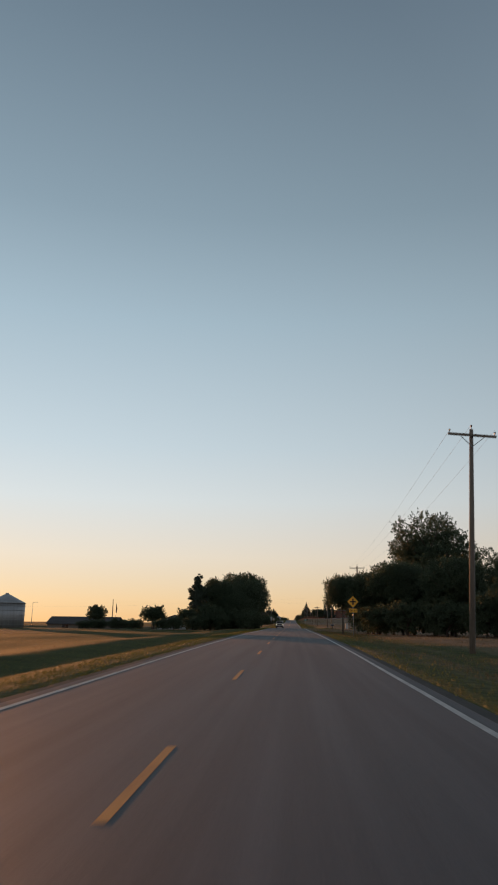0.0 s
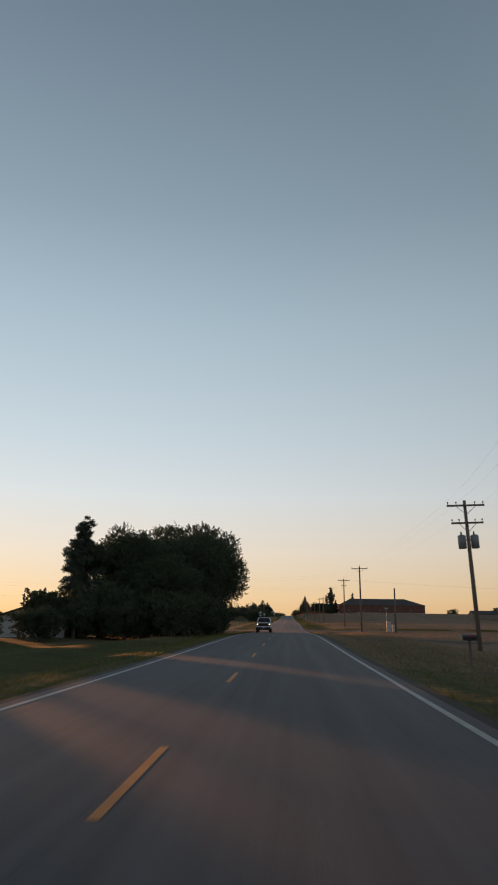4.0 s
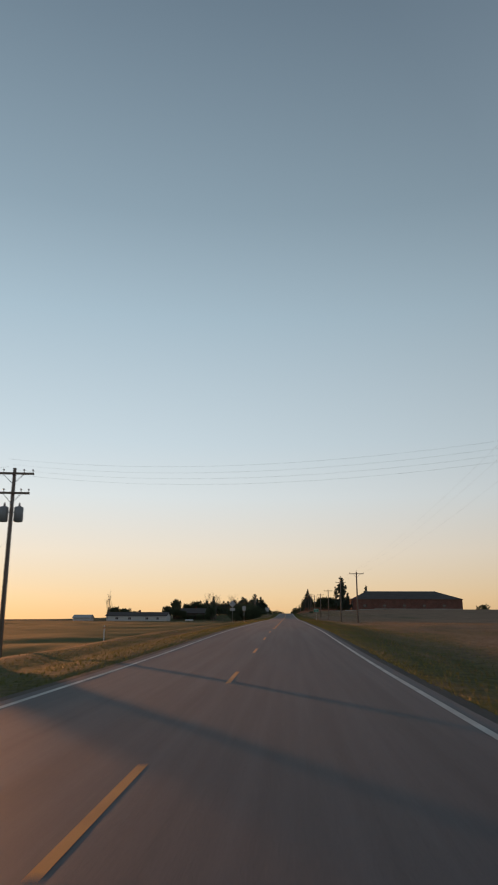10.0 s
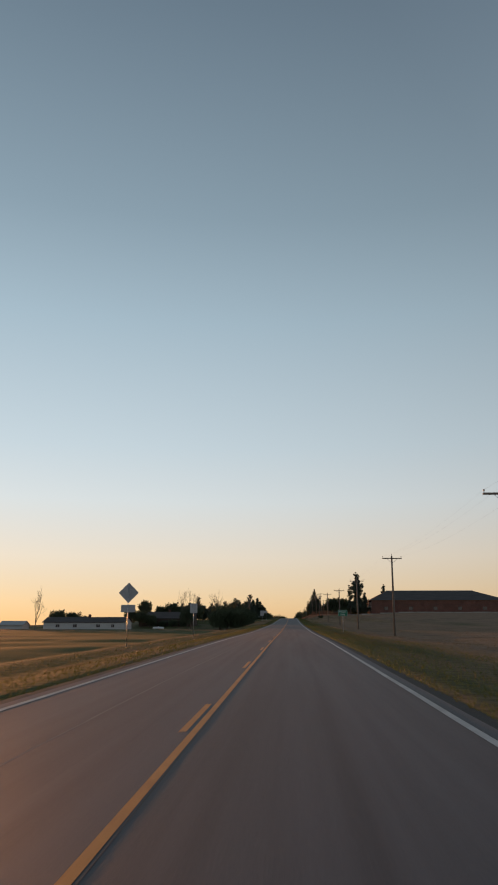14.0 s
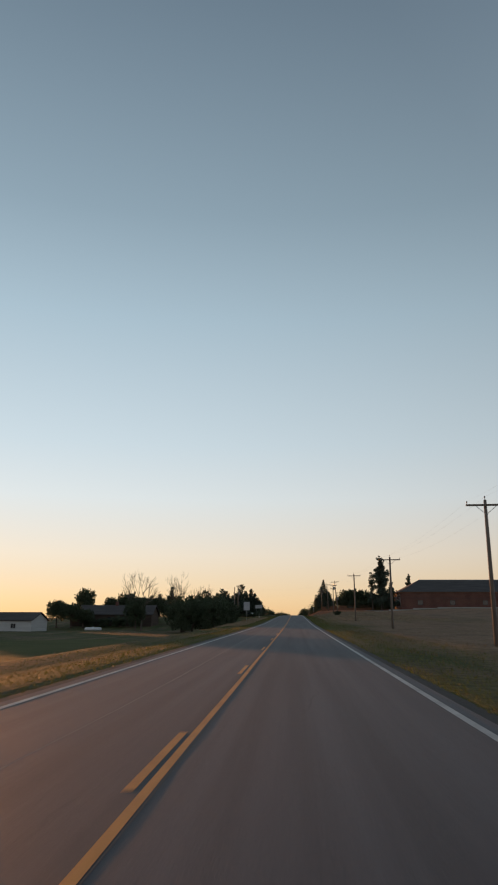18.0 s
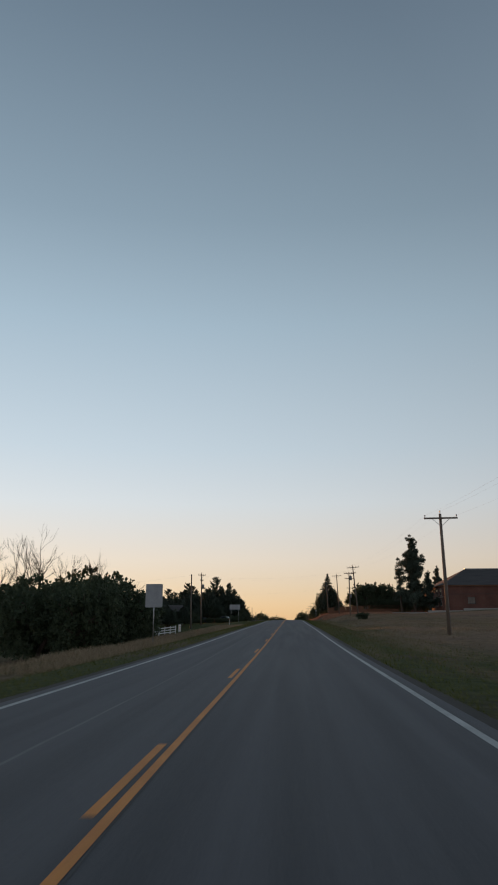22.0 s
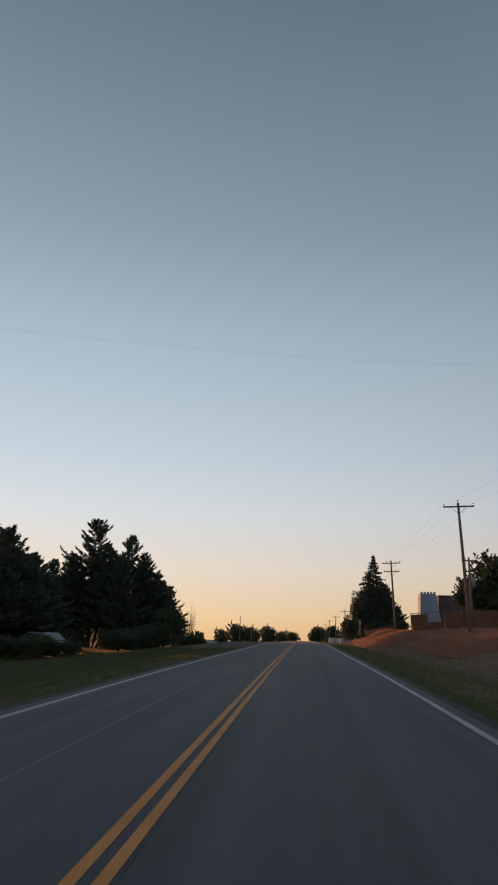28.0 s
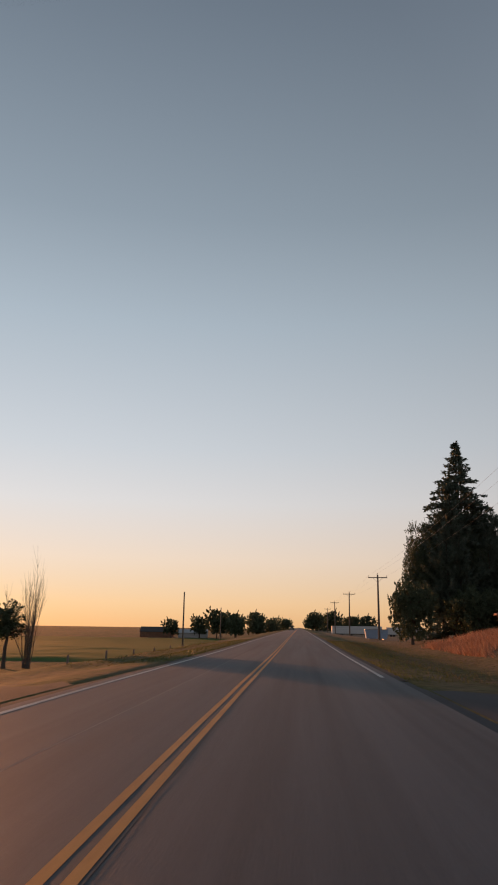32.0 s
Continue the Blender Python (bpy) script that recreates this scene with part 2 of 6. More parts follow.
def plain(name, col, rough=0.5, metal=0.0, emit=0.0, coat=0.0):
    def build(nt, b):
        f = noise_of(nt, 3.0, 4)
        c = mix(nt, ramp(nt, f, ((0.35, (0, 0, 0)), (0.75, (0.35, 0.35, 0.35)))), col, tuple(v * 0.6 for v in col))
        nt.links.new(c, b.inputs["Base Color"])
        b.inputs["Roughness"].default_value, b.inputs["Metallic"].default_value = rough, metal
        b.inputs["Coat Weight"].default_value = coat
        if emit:
            b.inputs["Emission Color"].default_value = (*col, 1)
            b.inputs["Emission Strength"].default_value = emit
    return material(name, build)


def build_glass(nt, b):
    b.inputs["Base Color"].default_value = (0.02, 0.025, 0.03, 1)
    b.inputs["Roughness"].default_value = 0.06
    b.inputs["Specular IOR Level"].default_value = 0.8


def build_brick(nt, b):
    tc = nt.nodes.new("ShaderNodeTexCoord")
    br = node(nt, "ShaderNodeTexBrick", Scale=4.2)
    br.inputs["Color1"].default_value = (0.2, 0.082, 0.056, 1)
    br.inputs["Color2"].default_value = (0.15, 0.055, 0.038, 1)
    br.inputs["Mortar"].default_value = (0.19, 0.14, 0.11, 1)
    br.inputs["Mortar Size"].default_value = 0.015
    mp = nt.nodes.new("ShaderNodeMapping")
    mp.inputs["Rotation"].default_value = (radians(90), 0, 0)
    nt.links.new(tc.outputs["Object"], mp.inputs["Vector"])
    nt.links.new(mp.outputs[0], br.inputs["Vector"])
    stain = ramp(nt, noise_of(nt, 0.35, 5), ((0.35, (0.6, 0.6, 0.6)), (0.7, (1, 1, 1))))
    nt.links.new(mix(nt, 1.0, br.outputs["Color"], stain, "MULTIPLY"), b.inputs["Base Color"])
    b.inputs["Roughness"].default_value = 0.9
    bump(nt, b, br.outputs["Fac"], 0.2, 0.01)


ASPHALT = material("asphalt", build_asphalt)
GROUND = material("dry_prairie_ground", build_ground)
GRAVEL = worn("road_gravel", (0.034, 0.03, 0.027), (0.08, 0.07, 0.06), 0.95, 0, 0.4, 30, 0.6, gloss=0.2)
SIDE_ASPHALT = worn("old_asphalt", (0.032, 0.032, 0.036), (0.062, 0.06, 0.064), 0.9, 0, 0.3, 26, 0.4, gloss=0.2)
WHITE_LINE = worn("white_road_paint", (0.2, 0.2, 0.19), (0.5, 0.5, 0.475), 0.7, 0, 1.2, 24, 0.3)
FADED_LINE = worn("faded_road_paint", (0.15, 0.105, 0.06), (0.32, 0.23, 0.14), 0.8, 0, 1.2, 24, 0.3)
YELLOW_LINE = worn("yellow_road_paint", (0.4, 0.125, 0.012), (0.68, 0.25, 0.03), 0.7, 0, 1.2, 24, 0.3)
BARK = worn("bark", (0.05, 0.037, 0.026), (0.13, 0.1, 0.075), 0.95, 0, 1.5, 9, 0.8, (1, 1, 0.25))
DEADWOOD = worn("dead_wood", (0.08, 0.062, 0.048), (0.17, 0.135, 0.105), 0.9, 0, 1.5, 9, 0.5, (1, 1, 0.25))
LEAF = material("broad_leaf", build_leaf((0.058, 0.082, 0.046), (0.092, 0.115, 0.062)))
LEAF_DRY = material("yellowing_leaf", build_leaf((0.05, 0.05, 0.014), (0.12, 0.105, 0.03)))
NEEDLE = material("conifer_needle", build_leaf((0.066, 0.094, 0.07), (0.104, 0.13, 0.094), 0.14))
GRASS_GREEN = material("verge_grass", build_leaf((0.06, 0.072, 0.014), (0.15, 0.15, 0.034), 0.3))
GRASS_DRY = material("dry_grass", build_leaf((0.09, 0.062, 0.026), (0.22, 0.15, 0.068), 0.3))
GRASS_STRAW = material("pale_straw_grass", build_leaf((0.19, 0.14, 0.085), (0.36, 0.28, 0.18), 0.25))
GRASS_RED = material("rust_dry_grass", build_leaf((0.27, 0.135, 0.085), (0.46, 0.25, 0.155), 0.3))
POLE_WOOD = worn("weathered_pole_wood", (0.11, 0.085, 0.065), (0.24, 0.19, 0.15), 0.9, 0, 1.0, 12, 0.6, (1, 1, 0.12))
METAL = worn("galvanised_steel", (0.3, 0.3, 0.3), (0.5, 0.5, 0.5), 0.45, 0.8, 1.5, 20, 0.1)
SIGN_BACK = worn("bare_aluminium", (0.28, 0.29, 0.3), (0.42, 0.43, 0.44), 0.55, 0.35, 2.0, 20, 0.05)
CAN_GREY = worn("grey_enamel", (0.16, 0.17, 0.17), (0.25, 0.26, 0.26), 0.5, 0.1, 2.0, 20, 0.1)
INSULATOR = worn("glazed_porcelain", (0.16, 0.12, 0.1), (0.3, 0.26, 0.24), 0.25, 0, 3, 30, 0.0)
WIRE = plain("aluminium_wire", (0.26, 0.26, 0.26), 0.45, 0.7)
SIGN_YELLOW = worn("yellow_sign_face", (0.68, 0.29, 0.012), (0.84, 0.4, 0.018), 0.5, 0, 1.5, 20, 0.05)
SIGN_GREEN = worn("green_sign_face", (0.012, 0.13, 0.07), (0.02, 0.19, 0.1), 0.5, 0, 1.5, 20, 0.05)
SIGN_WHITE = worn("white_sign_face", (0.55, 0.56, 0.56), (0.75, 0.75, 0.74), 0.55, 0, 1.5, 20, 0.05)
SIGN_RED = worn("red_sign_face", (0.4, 0.02, 0.02), (0.5, 0.03, 0.03), 0.5, 0, 1.5, 20, 0.05)
BLACK = plain("black_paint", (0.012, 0.012, 0.012), 0.6)
SIDING = worn("white_siding", (0.36, 0.36, 0.345), (0.55, 0.55, 0.53), 0.75, 0, 0.5, 12, 0.15, (0.3, 0.3, 5))
TAN_SIDING = worn("tan_siding", (0.15, 0.12, 0.09), (0.26, 0.21, 0.165), 0.8, 0, 0.5, 12, 0.15, (0.3, 0.3, 5))
BLUE_WALL = worn("pale_blue_painted_block", (0.2, 0.27, 0.36), (0.3, 0.38, 0.47), 0.8, 0, 0.4, 8, 0.2)
DARK_SIDING = worn("brown_stained_siding", (0.045, 0.032, 0.025), (0.1, 0.072, 0.054), 0.85, 0, 0.5, 12, 0.2, (0.3, 0.3, 5), gloss=0.2)
SHINGLE = worn("dark_shingles", (0.045, 0.04, 0.038), (0.1, 0.09, 0.085), 0.9, 0, 0.5, 14, 0.5, (0.4, 0.4, 4), gloss=0.2)
TIN = worn("corrugated_tin", (0.24, 0.23, 0.22), (0.42, 0.41, 0.4), 0.5, 0.5, 0.4, 10, 0.2, (4, 4, 0.3))
RUST = worn("rusty_sheet", (0.13, 0.06, 0.035), (0.26, 0.13, 0.07), 0.85, 0.1, 0.7, 14, 0.4)
RED_WALL = worn("red_brown_wall_paint", (0.2, 0.085, 0.055), (0.34, 0.15, 0.1), 0.9, 0, 0.5, 10, 0.3)
CONCRETE = worn("concrete", (0.28, 0.26, 0.23), (0.42, 0.4, 0.36), 0.9, 0, 0.7, 14, 0.3)
BRICK = material("red_brick", build_brick)
GLASS = material("dark_glass", build_glass)


def build_clear(nt, b):
    tr = nt.nodes.new("ShaderNodeBsdfTransparent")
    tr.inputs["Color"].default_value = (0.36, 0.38, 0.36, 1)
    gl = nt.nodes.new("ShaderNodeBsdfGlossy")
    gl.inputs["Roughness"].default_value = 0.03
    fr = nt.nodes.new("ShaderNodeFresnel")
    ms = nt.nodes.new("ShaderNodeMixShader")
    nt.links.new(fr.outputs[0], ms.inputs[0])
    nt.links.new(tr.outputs[0], ms.inputs[1])
    nt.links.new(gl.outputs[0], ms.inputs[2])
    nt.links.new(ms.outputs[0], nt.nodes["Material Output"].inputs["Surface"])


CLEAR = material("clear_car_glass", build_clear)
TYRE = worn("tyre_rubber", (0.012, 0.012, 0.012), (0.03, 0.03, 0.03), 0.85, 0, 3, 20, 0.2)
CAR_WHITE = worn("white_car_paint", (0.62, 0.63, 0.65), (0.74, 0.75, 0.77), 0.3, 0, 0.8, 10, 0.0, coat=0.6)
CAR_DARK = worn("dark_car_paint", (0.02, 0.022, 0.028), (0.04, 0.042, 0.05), 0.3, 0, 0.8, 10, 0.0, coat=0.6)
TRIM = plain("black_trim", (0.02, 0.02, 0.021), 0.45)
CHROME = plain("bright_metal", (0.6, 0.6, 0.6), 0.2, 1.0)
HEADLIGHT = plain("lit_headlight", (1.0, 0.74, 0.42), 0.2, 0, 3.0)
AMBER = plain("amber_lens", (0.5, 0.16, 0.03), 0.3)
TANK_WHITE = worn("white_tank_enamel", (0.55, 0.55, 0.53), (0.76, 0.76, 0.74), 0.45, 0, 0.8, 12, 0.05)
FENCE_WHITE = worn("white_fence_paint", (0.55, 0.55, 0.53), (0.8, 0.8, 0.78), 0.6, 0, 1.5, 20, 0.1)
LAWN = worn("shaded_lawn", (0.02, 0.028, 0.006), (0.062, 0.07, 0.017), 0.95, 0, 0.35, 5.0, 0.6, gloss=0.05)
PALE_SEAM = worn("scuffed_aggregate", (0.09, 0.088, 0.09), (0.17, 0.165, 0.165), 0.9, 0, 0.3, 6.0, 0.2)
GREEN_CROP = worn("tall_green_crop", (0.03, 0.066, 0.012), (0.062, 0.108, 0.02), 0.95, 0, 0.35, 5.0, 0.6, gloss=0.05)
TAR = plain("crack_sealing_tar", (0.016, 0.016, 0.017), 0.7)
CROP = worn("green_crop", (0.042, 0.056, 0.017), (0.088, 0.088, 0.03), 0.95, 0, 0.35, 5.0, 0.6, gloss=0.05)


# ---- building helpers ----
class Shape:
    """Corner points and faces gathered for one mesh."""

    def __init__(self):
        self.v, self.f, self.smooth = [], [], []

    def add(self, pts, faces, smooth=False):
        n = len(self.v)
        self.v += [tuple(p) for p in pts]
        self.f += [tuple(i + n for i in f) for f in faces]
        self.smooth += [smooth] * len(faces)
        return self

    def box(self, c, s, m=None, edge=0.0):
        """A block of size s centred at c, its long edges cut by edge."""
        x, y, z = (v / 2 for v in s)
        if edge:
            e = min(edge, x * 0.9, y * 0.9)
            ring = [(-x + e, -y), (x - e, -y), (x, -y + e), (x, y - e), (x - e, y), (-x + e, y), (-x, y - e), (-x, -y + e)]
        else:
            ring = [(-x, -y), (x, -y), (x, y), (-x, y)]
        k = len(ring)
        pts = [Vector((a, b, -z)) for a, b in ring] + [Vector((a, b, z)) for a, b in ring]
        if m is not None:
            pts = [m @ p for p in pts]
        pts = [p + Vector(c) for p in pts]
        faces = [tuple(range(k))[::-1], tuple(range(k, 2 * k))] + [(i, (i + 1) % k, (i + 1) % k + k, i + k) for i in range(k)]
        return self.add(pts, faces)

    def tube(self, pts, radii, n=8, caps=True):
        """A round bar through the points, with a radius at each."""
        pts = [Vector(p) for p in pts]
        ring, faces = [], []
        for i, p in enumerate(pts):
            d = (pts[min(i + 1, len(pts) - 1)] - pts[max(i - 1, 0)])
            d = d.normalized() if d.length > 1e-9 else Vector((0, 0, 1))
            a = d.orthogonal().normalized() if abs(d.z) < 0.95 else Vector((1, 0, 0)).cross(d).normalized()
            b = d.cross(a)
            r = radii[i] if isinstance(radii, (list, tuple)) else radii
            ring += [p + r * (math.cos(2 * math.pi * k / n) * a + math.sin(2 * math.pi * k / n) * b) for k in range(n)]
        for i in range(len(pts) - 1):
            faces += [(i * n + k, i * n + (k + 1) % n, (i + 1) * n + (k + 1) % n, (i + 1) * n + k) for k in range(n)]
        self.add(ring, faces, n > 5)
        if caps:
            m = len(self.v) - len(ring)
            self.f += [tuple(m + k for k in range(n))[::-1], tuple(m + (len(pts) - 1) * n + k for k in range(n))]
            self.smooth += [False, False]
        return self

    def prism(self, outline, y0, y1, m=None):
        """An outline of (x, z) points drawn out along y."""
        k = len(outline)
        pts = [Vector((x, y0, z)) for x, z in outline] + [Vector((x, y1, z)) for x, z in outline]
        if m is not None:
            pts = [m @ p for p in pts]
        return self.add(pts, [tuple(range(k)), tuple(range(k, 2 * k))[::-1]] + [(i, i + k, (i + 1) % k + k, (i + 1) % k) for i in range(k)])

    def mesh(self, name, mat):
        me = bpy.data.meshes.new(name)
        me.from_pydata(self.v, [], self.f)
        me.polygons.foreach_set("use_smooth", self.smooth)
        me.materials.append(mat)
        me.update()
        return me


def part(name, shape, mat, parent, label=""):
    me = shape if isinstance(shape, bpy.types.Mesh) else shape.mesh(name, mat)
    ob = new(name, me)
    ob.parent = parent
    return tagged(ob, label)


def thing(name, label, category, at=(0, 0, 0), turn=0.0, group="", kind="", scale=1.0):
    ob = new(name)
    ob.matrix_basis = pose(*at, 0, 0, turn) @ Matrix.Diagonal((scale, scale, scale, 1))
    return tagged(ob, label, category, group, kind)


def setting(name, shape, mat, label, category):
    return tagged(new(name, shape.mesh(name, mat)), label, category, "", "structure")


def cards(name, centres, axes_u, axes_v, mat):
    """Many small four-cornered leaves in one mesh."""
    n = len(centres)
    v = np.empty((n, 4, 3))
    v[:, 0], v[:, 1] = centres - axes_u, centres - 0.35 * axes_v
    v[:, 2], v[:, 3] = centres + axes_u, centres + axes_v
    me = bpy.data.meshes.new(name)
    me.vertices.add(4 * n)
    me.vertices.foreach_set("co", v.astype(np.float32).ravel())
    me.loops.add(4 * n)
    me.loops.foreach_set("vertex_index", np.arange(4 * n, dtype=np.int32))
    me.polygons.add(n)
    me.polygons.foreach_set("loop_start", np.arange(0, 4 * n, 4, dtype=np.int32))
    me.polygons.foreach_set("loop_total", np.full(n, 4, dtype=np.int32))
    me.materials.append(mat)
    me.update(calc_edges=True)
    return me


# ---- lie of the land ----
ROAD_Z = (-0.43, 0.0, 0.4, 0.61, 0.69, 0.82, 0.55, 0.69, 1.25, 1.58, 1.91, 2.1, 2.49, 2.92, 3.47, 4.24, 4.93, 5.69, 6.15,
          6.59, 6.57, 6.64, 6.69, 6.74, 6.78, 6.82, 6.86)
LEFT = ((-150, -0.3), (100, -0.5), (180, -0.6), (262, -1.2), (400, -1.0), (500, -1.7), (567, -2.7), (600, -1.4), (640, -0.6), (690, -0.5), (706, -1.0), (732, -1.4), (746, -1.9), (790, -2.8), (860, -3.4), (1000, -5.5), (2500, -9))
RIGHT = ((-150, 0.0), (60, 0.1), (140, -0.5), (200, 0.2), (300, 0.2), (400, -0.6), (480, -0.3), (560, 0.3), (600, 0.6), (640, 1.2), (670, 1.55), (700, 1.65), (709, 1.4), (716, 0.1), (737, 0.0), (748, 1.3), (770, 1.3), (790, 0.4), (800, 0.0), (900, -0.6), (1100, -3.0), (2500, -9))


def road_z(y):
    u = (min(max(y, -39.0), 990.0) + 40) / 40
    i = min(max(int(math.floor(u)), 1), len(ROAD_Z) - 3)
    f = u - i
    a, b, c, d = ROAD_Z[i - 1:i + 3]
    return 0.5 * (2 * b + (c - a) * f + (2 * a - 5 * b + 4 * c - d) * f * f + (3 * b - a - 3 * c + d) * f ** 3)


def along(table, y):
    return float(np.interp(y, [a for a, _ in table], [b for _, b in table]))


def ease(a, b, v):
    t = min(max((v - a) / (b - a), 0.0), 1.0)
    return t * t * (3 - 2 * t)


def ground_z(x, y):
    a, base = abs(x), road_z(y)
    field = along(LEFT if x < 0 else RIGHT, y)
    z = base - 0.05 * ease(3.5, 5.2, a)
    mouth = max(0.0, 1 - (a - 4.2) / 9.0) ** 2.2      # side roads widen where they join
    level = 1.0 - ease(5 + 7.4 * mouth, 9 + 7.4 * mouth, abs(y - 218.3)) if y < 400 else ((1.0 - ease(7 + 4.8 * mouth, 12 + 4.8 * mouth, abs(y - 725.5))) if x > 0 else 0.0)
    ditch = (-0.12 if x > 0 else -0.28) * ease(5.2, 7.6, a) * (1 - ease(8.0, 11.0, a))
    steep = ease(675, 698, y) if x > 0 and y < 716 else 0.0     # the bank stands close to the road at its end
    rise = field * ease(8.0 - 1.6 * steep, 16.0 - 4.0 * steep, a)
    if x < 0 and y > 600:
        level = (1.0 - ease(16 + 10 * mouth, 22 + 10 * mouth, abs(y - 708.0))) * (1 - ease(7.5, 13, a))
    if x > 0:
        rise += 0.95 * ease(9, 15, a) * (1 - ease(17, 22, a)) * ease(738, 748, y) * (1 - ease(751, 756.5, y))   # grown-over mound before the wall
        rise += 0.55 * ease(12, 20, a) * (1 - ease(30, 45, a)) * ease(682, 700, y) * (1 - ease(706, 713, y))   # the bank swells towards the corner
        rise += 1.3 * ease(28, 60, a) * ease(540, 620, y) * (1 - ease(735, 800, y))
    lumps = 0.16 * noise.noise((x * 0.11, y * 0.11, 3.0)) * ease(7, 12, a)
    z += (ditch + rise + lumps) * (1 - level * (1 - ease(60, 120, a)))
    if x < 0 and z > 1.2:
        z -= (z - 1.2) * ease(70, 140, a) * ease(540, 640, y)      # the western fields fall away from the highway
    far = ease(120, 700, a) if y < 1100 else max(ease(120, 700, a), ease(1100, 2200, y) * ease(8, 40, a))
    z = z * (1 - far) + far * (-2.5)
    return z


# ---- ground, road and markings ----
def sheet(name, xs, ys, height, mat, label, category):
    s = Shape()
    pts = [(x, y, height(x, y)) for y in ys for x in xs]
    k = len(xs)
    s.add(pts, [(j * k + i, j * k + i + 1, (j + 1) * k + i + 1, (j + 1) * k + i) for j in range(len(ys) - 1) for i in range(k - 1)], True)
    return setting(name, s, mat, label, category)


def span(a, b, step):
    n = max(1, int(round((b - a) / step)))
    return [a + (b - a) * i / n for i in range(n + 1)]


GX = [-4800, -3000, -1800, -1000, -650, -400, -260, -170, -120] + span(-90, -30, 10) + span(-26, -16, 2) + span(-15, -5, 1) + [-4.25, -4.1, -3.0, 0.0, 3.0, 4.1, 4.25] + span(5, 15, 1) + span(16, 26, 2) + span(30, 90, 10) + [120, 170, 260, 400, 650, 1000, 1800, 3000, 4800]
GY = [-1500, -600, -250, -120] + span(-80, 1000, 4) + span(1020, 1400, 20) + [1500, 1700, 2000, 2400, 3000, 3800, 4800]
sheet("ground", GX, GY, lambda x, y: ground_z(x, y) - (0.06 if abs(x) < 4.2 else 0.0), GROUND, "rolling dry prairie verge and fields, patchy green and straw", "ground")
RY = span(-80, 1000, 4) + span(1040, 2400, 40)
sheet("road", [-3.95, -3.6, -2, 0, 2, 3.6, 3.95], RY, lambda x, y: road_z(y) + 0.012 - 0.012 * abs(x) + 0.03, ASPHALT, "two-lane grey asphalt highway with sealed cracks", "road")


def verge(side, y0, y1, name):
    sheet(name, [3.9, 4.1, 4.4] if side > 0 else [-4.4, -4.1, -3.9], span(y0, y1, 3),
          lambda x, y: road_z(y) - (0.02 if abs(x) < 4.0 else 0.012) if abs(x) < 4.2 else ground_z(x, y) - 0.004, GRAVEL, "narrow gravel shoulder beside the asphalt", "shoulder")


verge(1, -80, 206, "shoulder_1")
verge(1, 231, 714, "shoulder_2")
verge(1, 737, 1000, "shoulder_3")
verge(-1, -80, 206, "shoulder_4")
verge(-1, 231, 690, "shoulder_5")
verge(-1, 745, 1000, "shoulder_6")


def crossing(name, sign, yc, half, reach, flare, mat, label):
    """A side road that meets the highway with rounded corners."""
    s = Shape()
    xs = [3.85, 5.0, 6.0, 7.5, 9.5, 12, 16, 22, 30, 45, 70, reach]
    rows = []
    for x in xs:
        w = half + flare * max(0.0, 1 - (x - 4.2) / 9.0) ** 2.2
        rows.append([(sign * x, yc + w * k / 4.0, ground_z(sign * x, yc + w * k / 4.0) + (-0.012 if x < 4 else 0.016 if abs(k) < 4 else -0.03)) for k in range(-4, 5)])
    k = 9
    s.add([p for r in rows for p in r], [(j * k + i, j * k + i + 1, (j + 1) * k + i + 1, (j + 1) * k + i) for j in range(len(xs) - 1) for i in range(k - 1)], True)
    return setting(name, s, mat, label, "side road")


crossing("side_road_east", 1, 218.3, 4.3, 160, 7.4, SIDE_ASPHALT, "dark asphalt side road joining the highway")
crossing("side_road_west", -1, 218.3, 4.3, 160, 7.4, SIDE_ASPHALT, "dark asphalt side road joining the highway")
crossing("side_road_school", 1, 725.5, 6.5, 60, 4.8, SIDE_ASPHALT, "grey asphalt side street joining the highway")
crossing("farm_drive", 1, 156.0, 3.0, 45, 5.0, GRAVEL, "bare gravel farm driveway")
crossing("gravel_lot", -1, 711.0, 22.0, 20, 8.0, GRAVEL, "wide bare gravel lot beside the highway")


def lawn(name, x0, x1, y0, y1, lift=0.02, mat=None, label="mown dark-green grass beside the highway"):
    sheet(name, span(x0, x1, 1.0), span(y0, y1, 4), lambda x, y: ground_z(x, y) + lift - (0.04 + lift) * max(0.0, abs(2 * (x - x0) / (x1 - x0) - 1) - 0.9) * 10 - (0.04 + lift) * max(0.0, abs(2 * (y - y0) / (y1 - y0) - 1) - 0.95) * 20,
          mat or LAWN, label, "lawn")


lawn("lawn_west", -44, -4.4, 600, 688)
lawn("field_west_green", -130, -12.5, 238, 492, 0.05, CROP, "low green hay field beside the highway")
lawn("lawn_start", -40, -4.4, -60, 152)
lawn("field_west", -190, -13, 800, 1130, 0.3, GREEN_CROP, "low green crop field beyond the gravel lot")


def stripe(name, x0, x1, y0, y1, mat, label, category="road marking"):
    s = Shape()
    ys = span(y0, y1, 4)
    z = lambda x, y: road_z(y) + 0.012 - 0.012 * abs(x) + 0.034
    # slightly ragged edges of worn paint
    pts = []
    for y in ys:
        j = 0.012 * noise.noise((y * 0.9, x0, 0))
        pts += [(x0 + j, y, z(x0, y)), (x1 + j, y, z(x1, y))]
    s.add(pts, [(2 * i, 2 * i + 1, 2 * i + 3, 2 * i + 2) for i in range(len(ys) - 1)])
    return tagged(new(name, s.mesh(name, mat)), label, category, "", "structure")


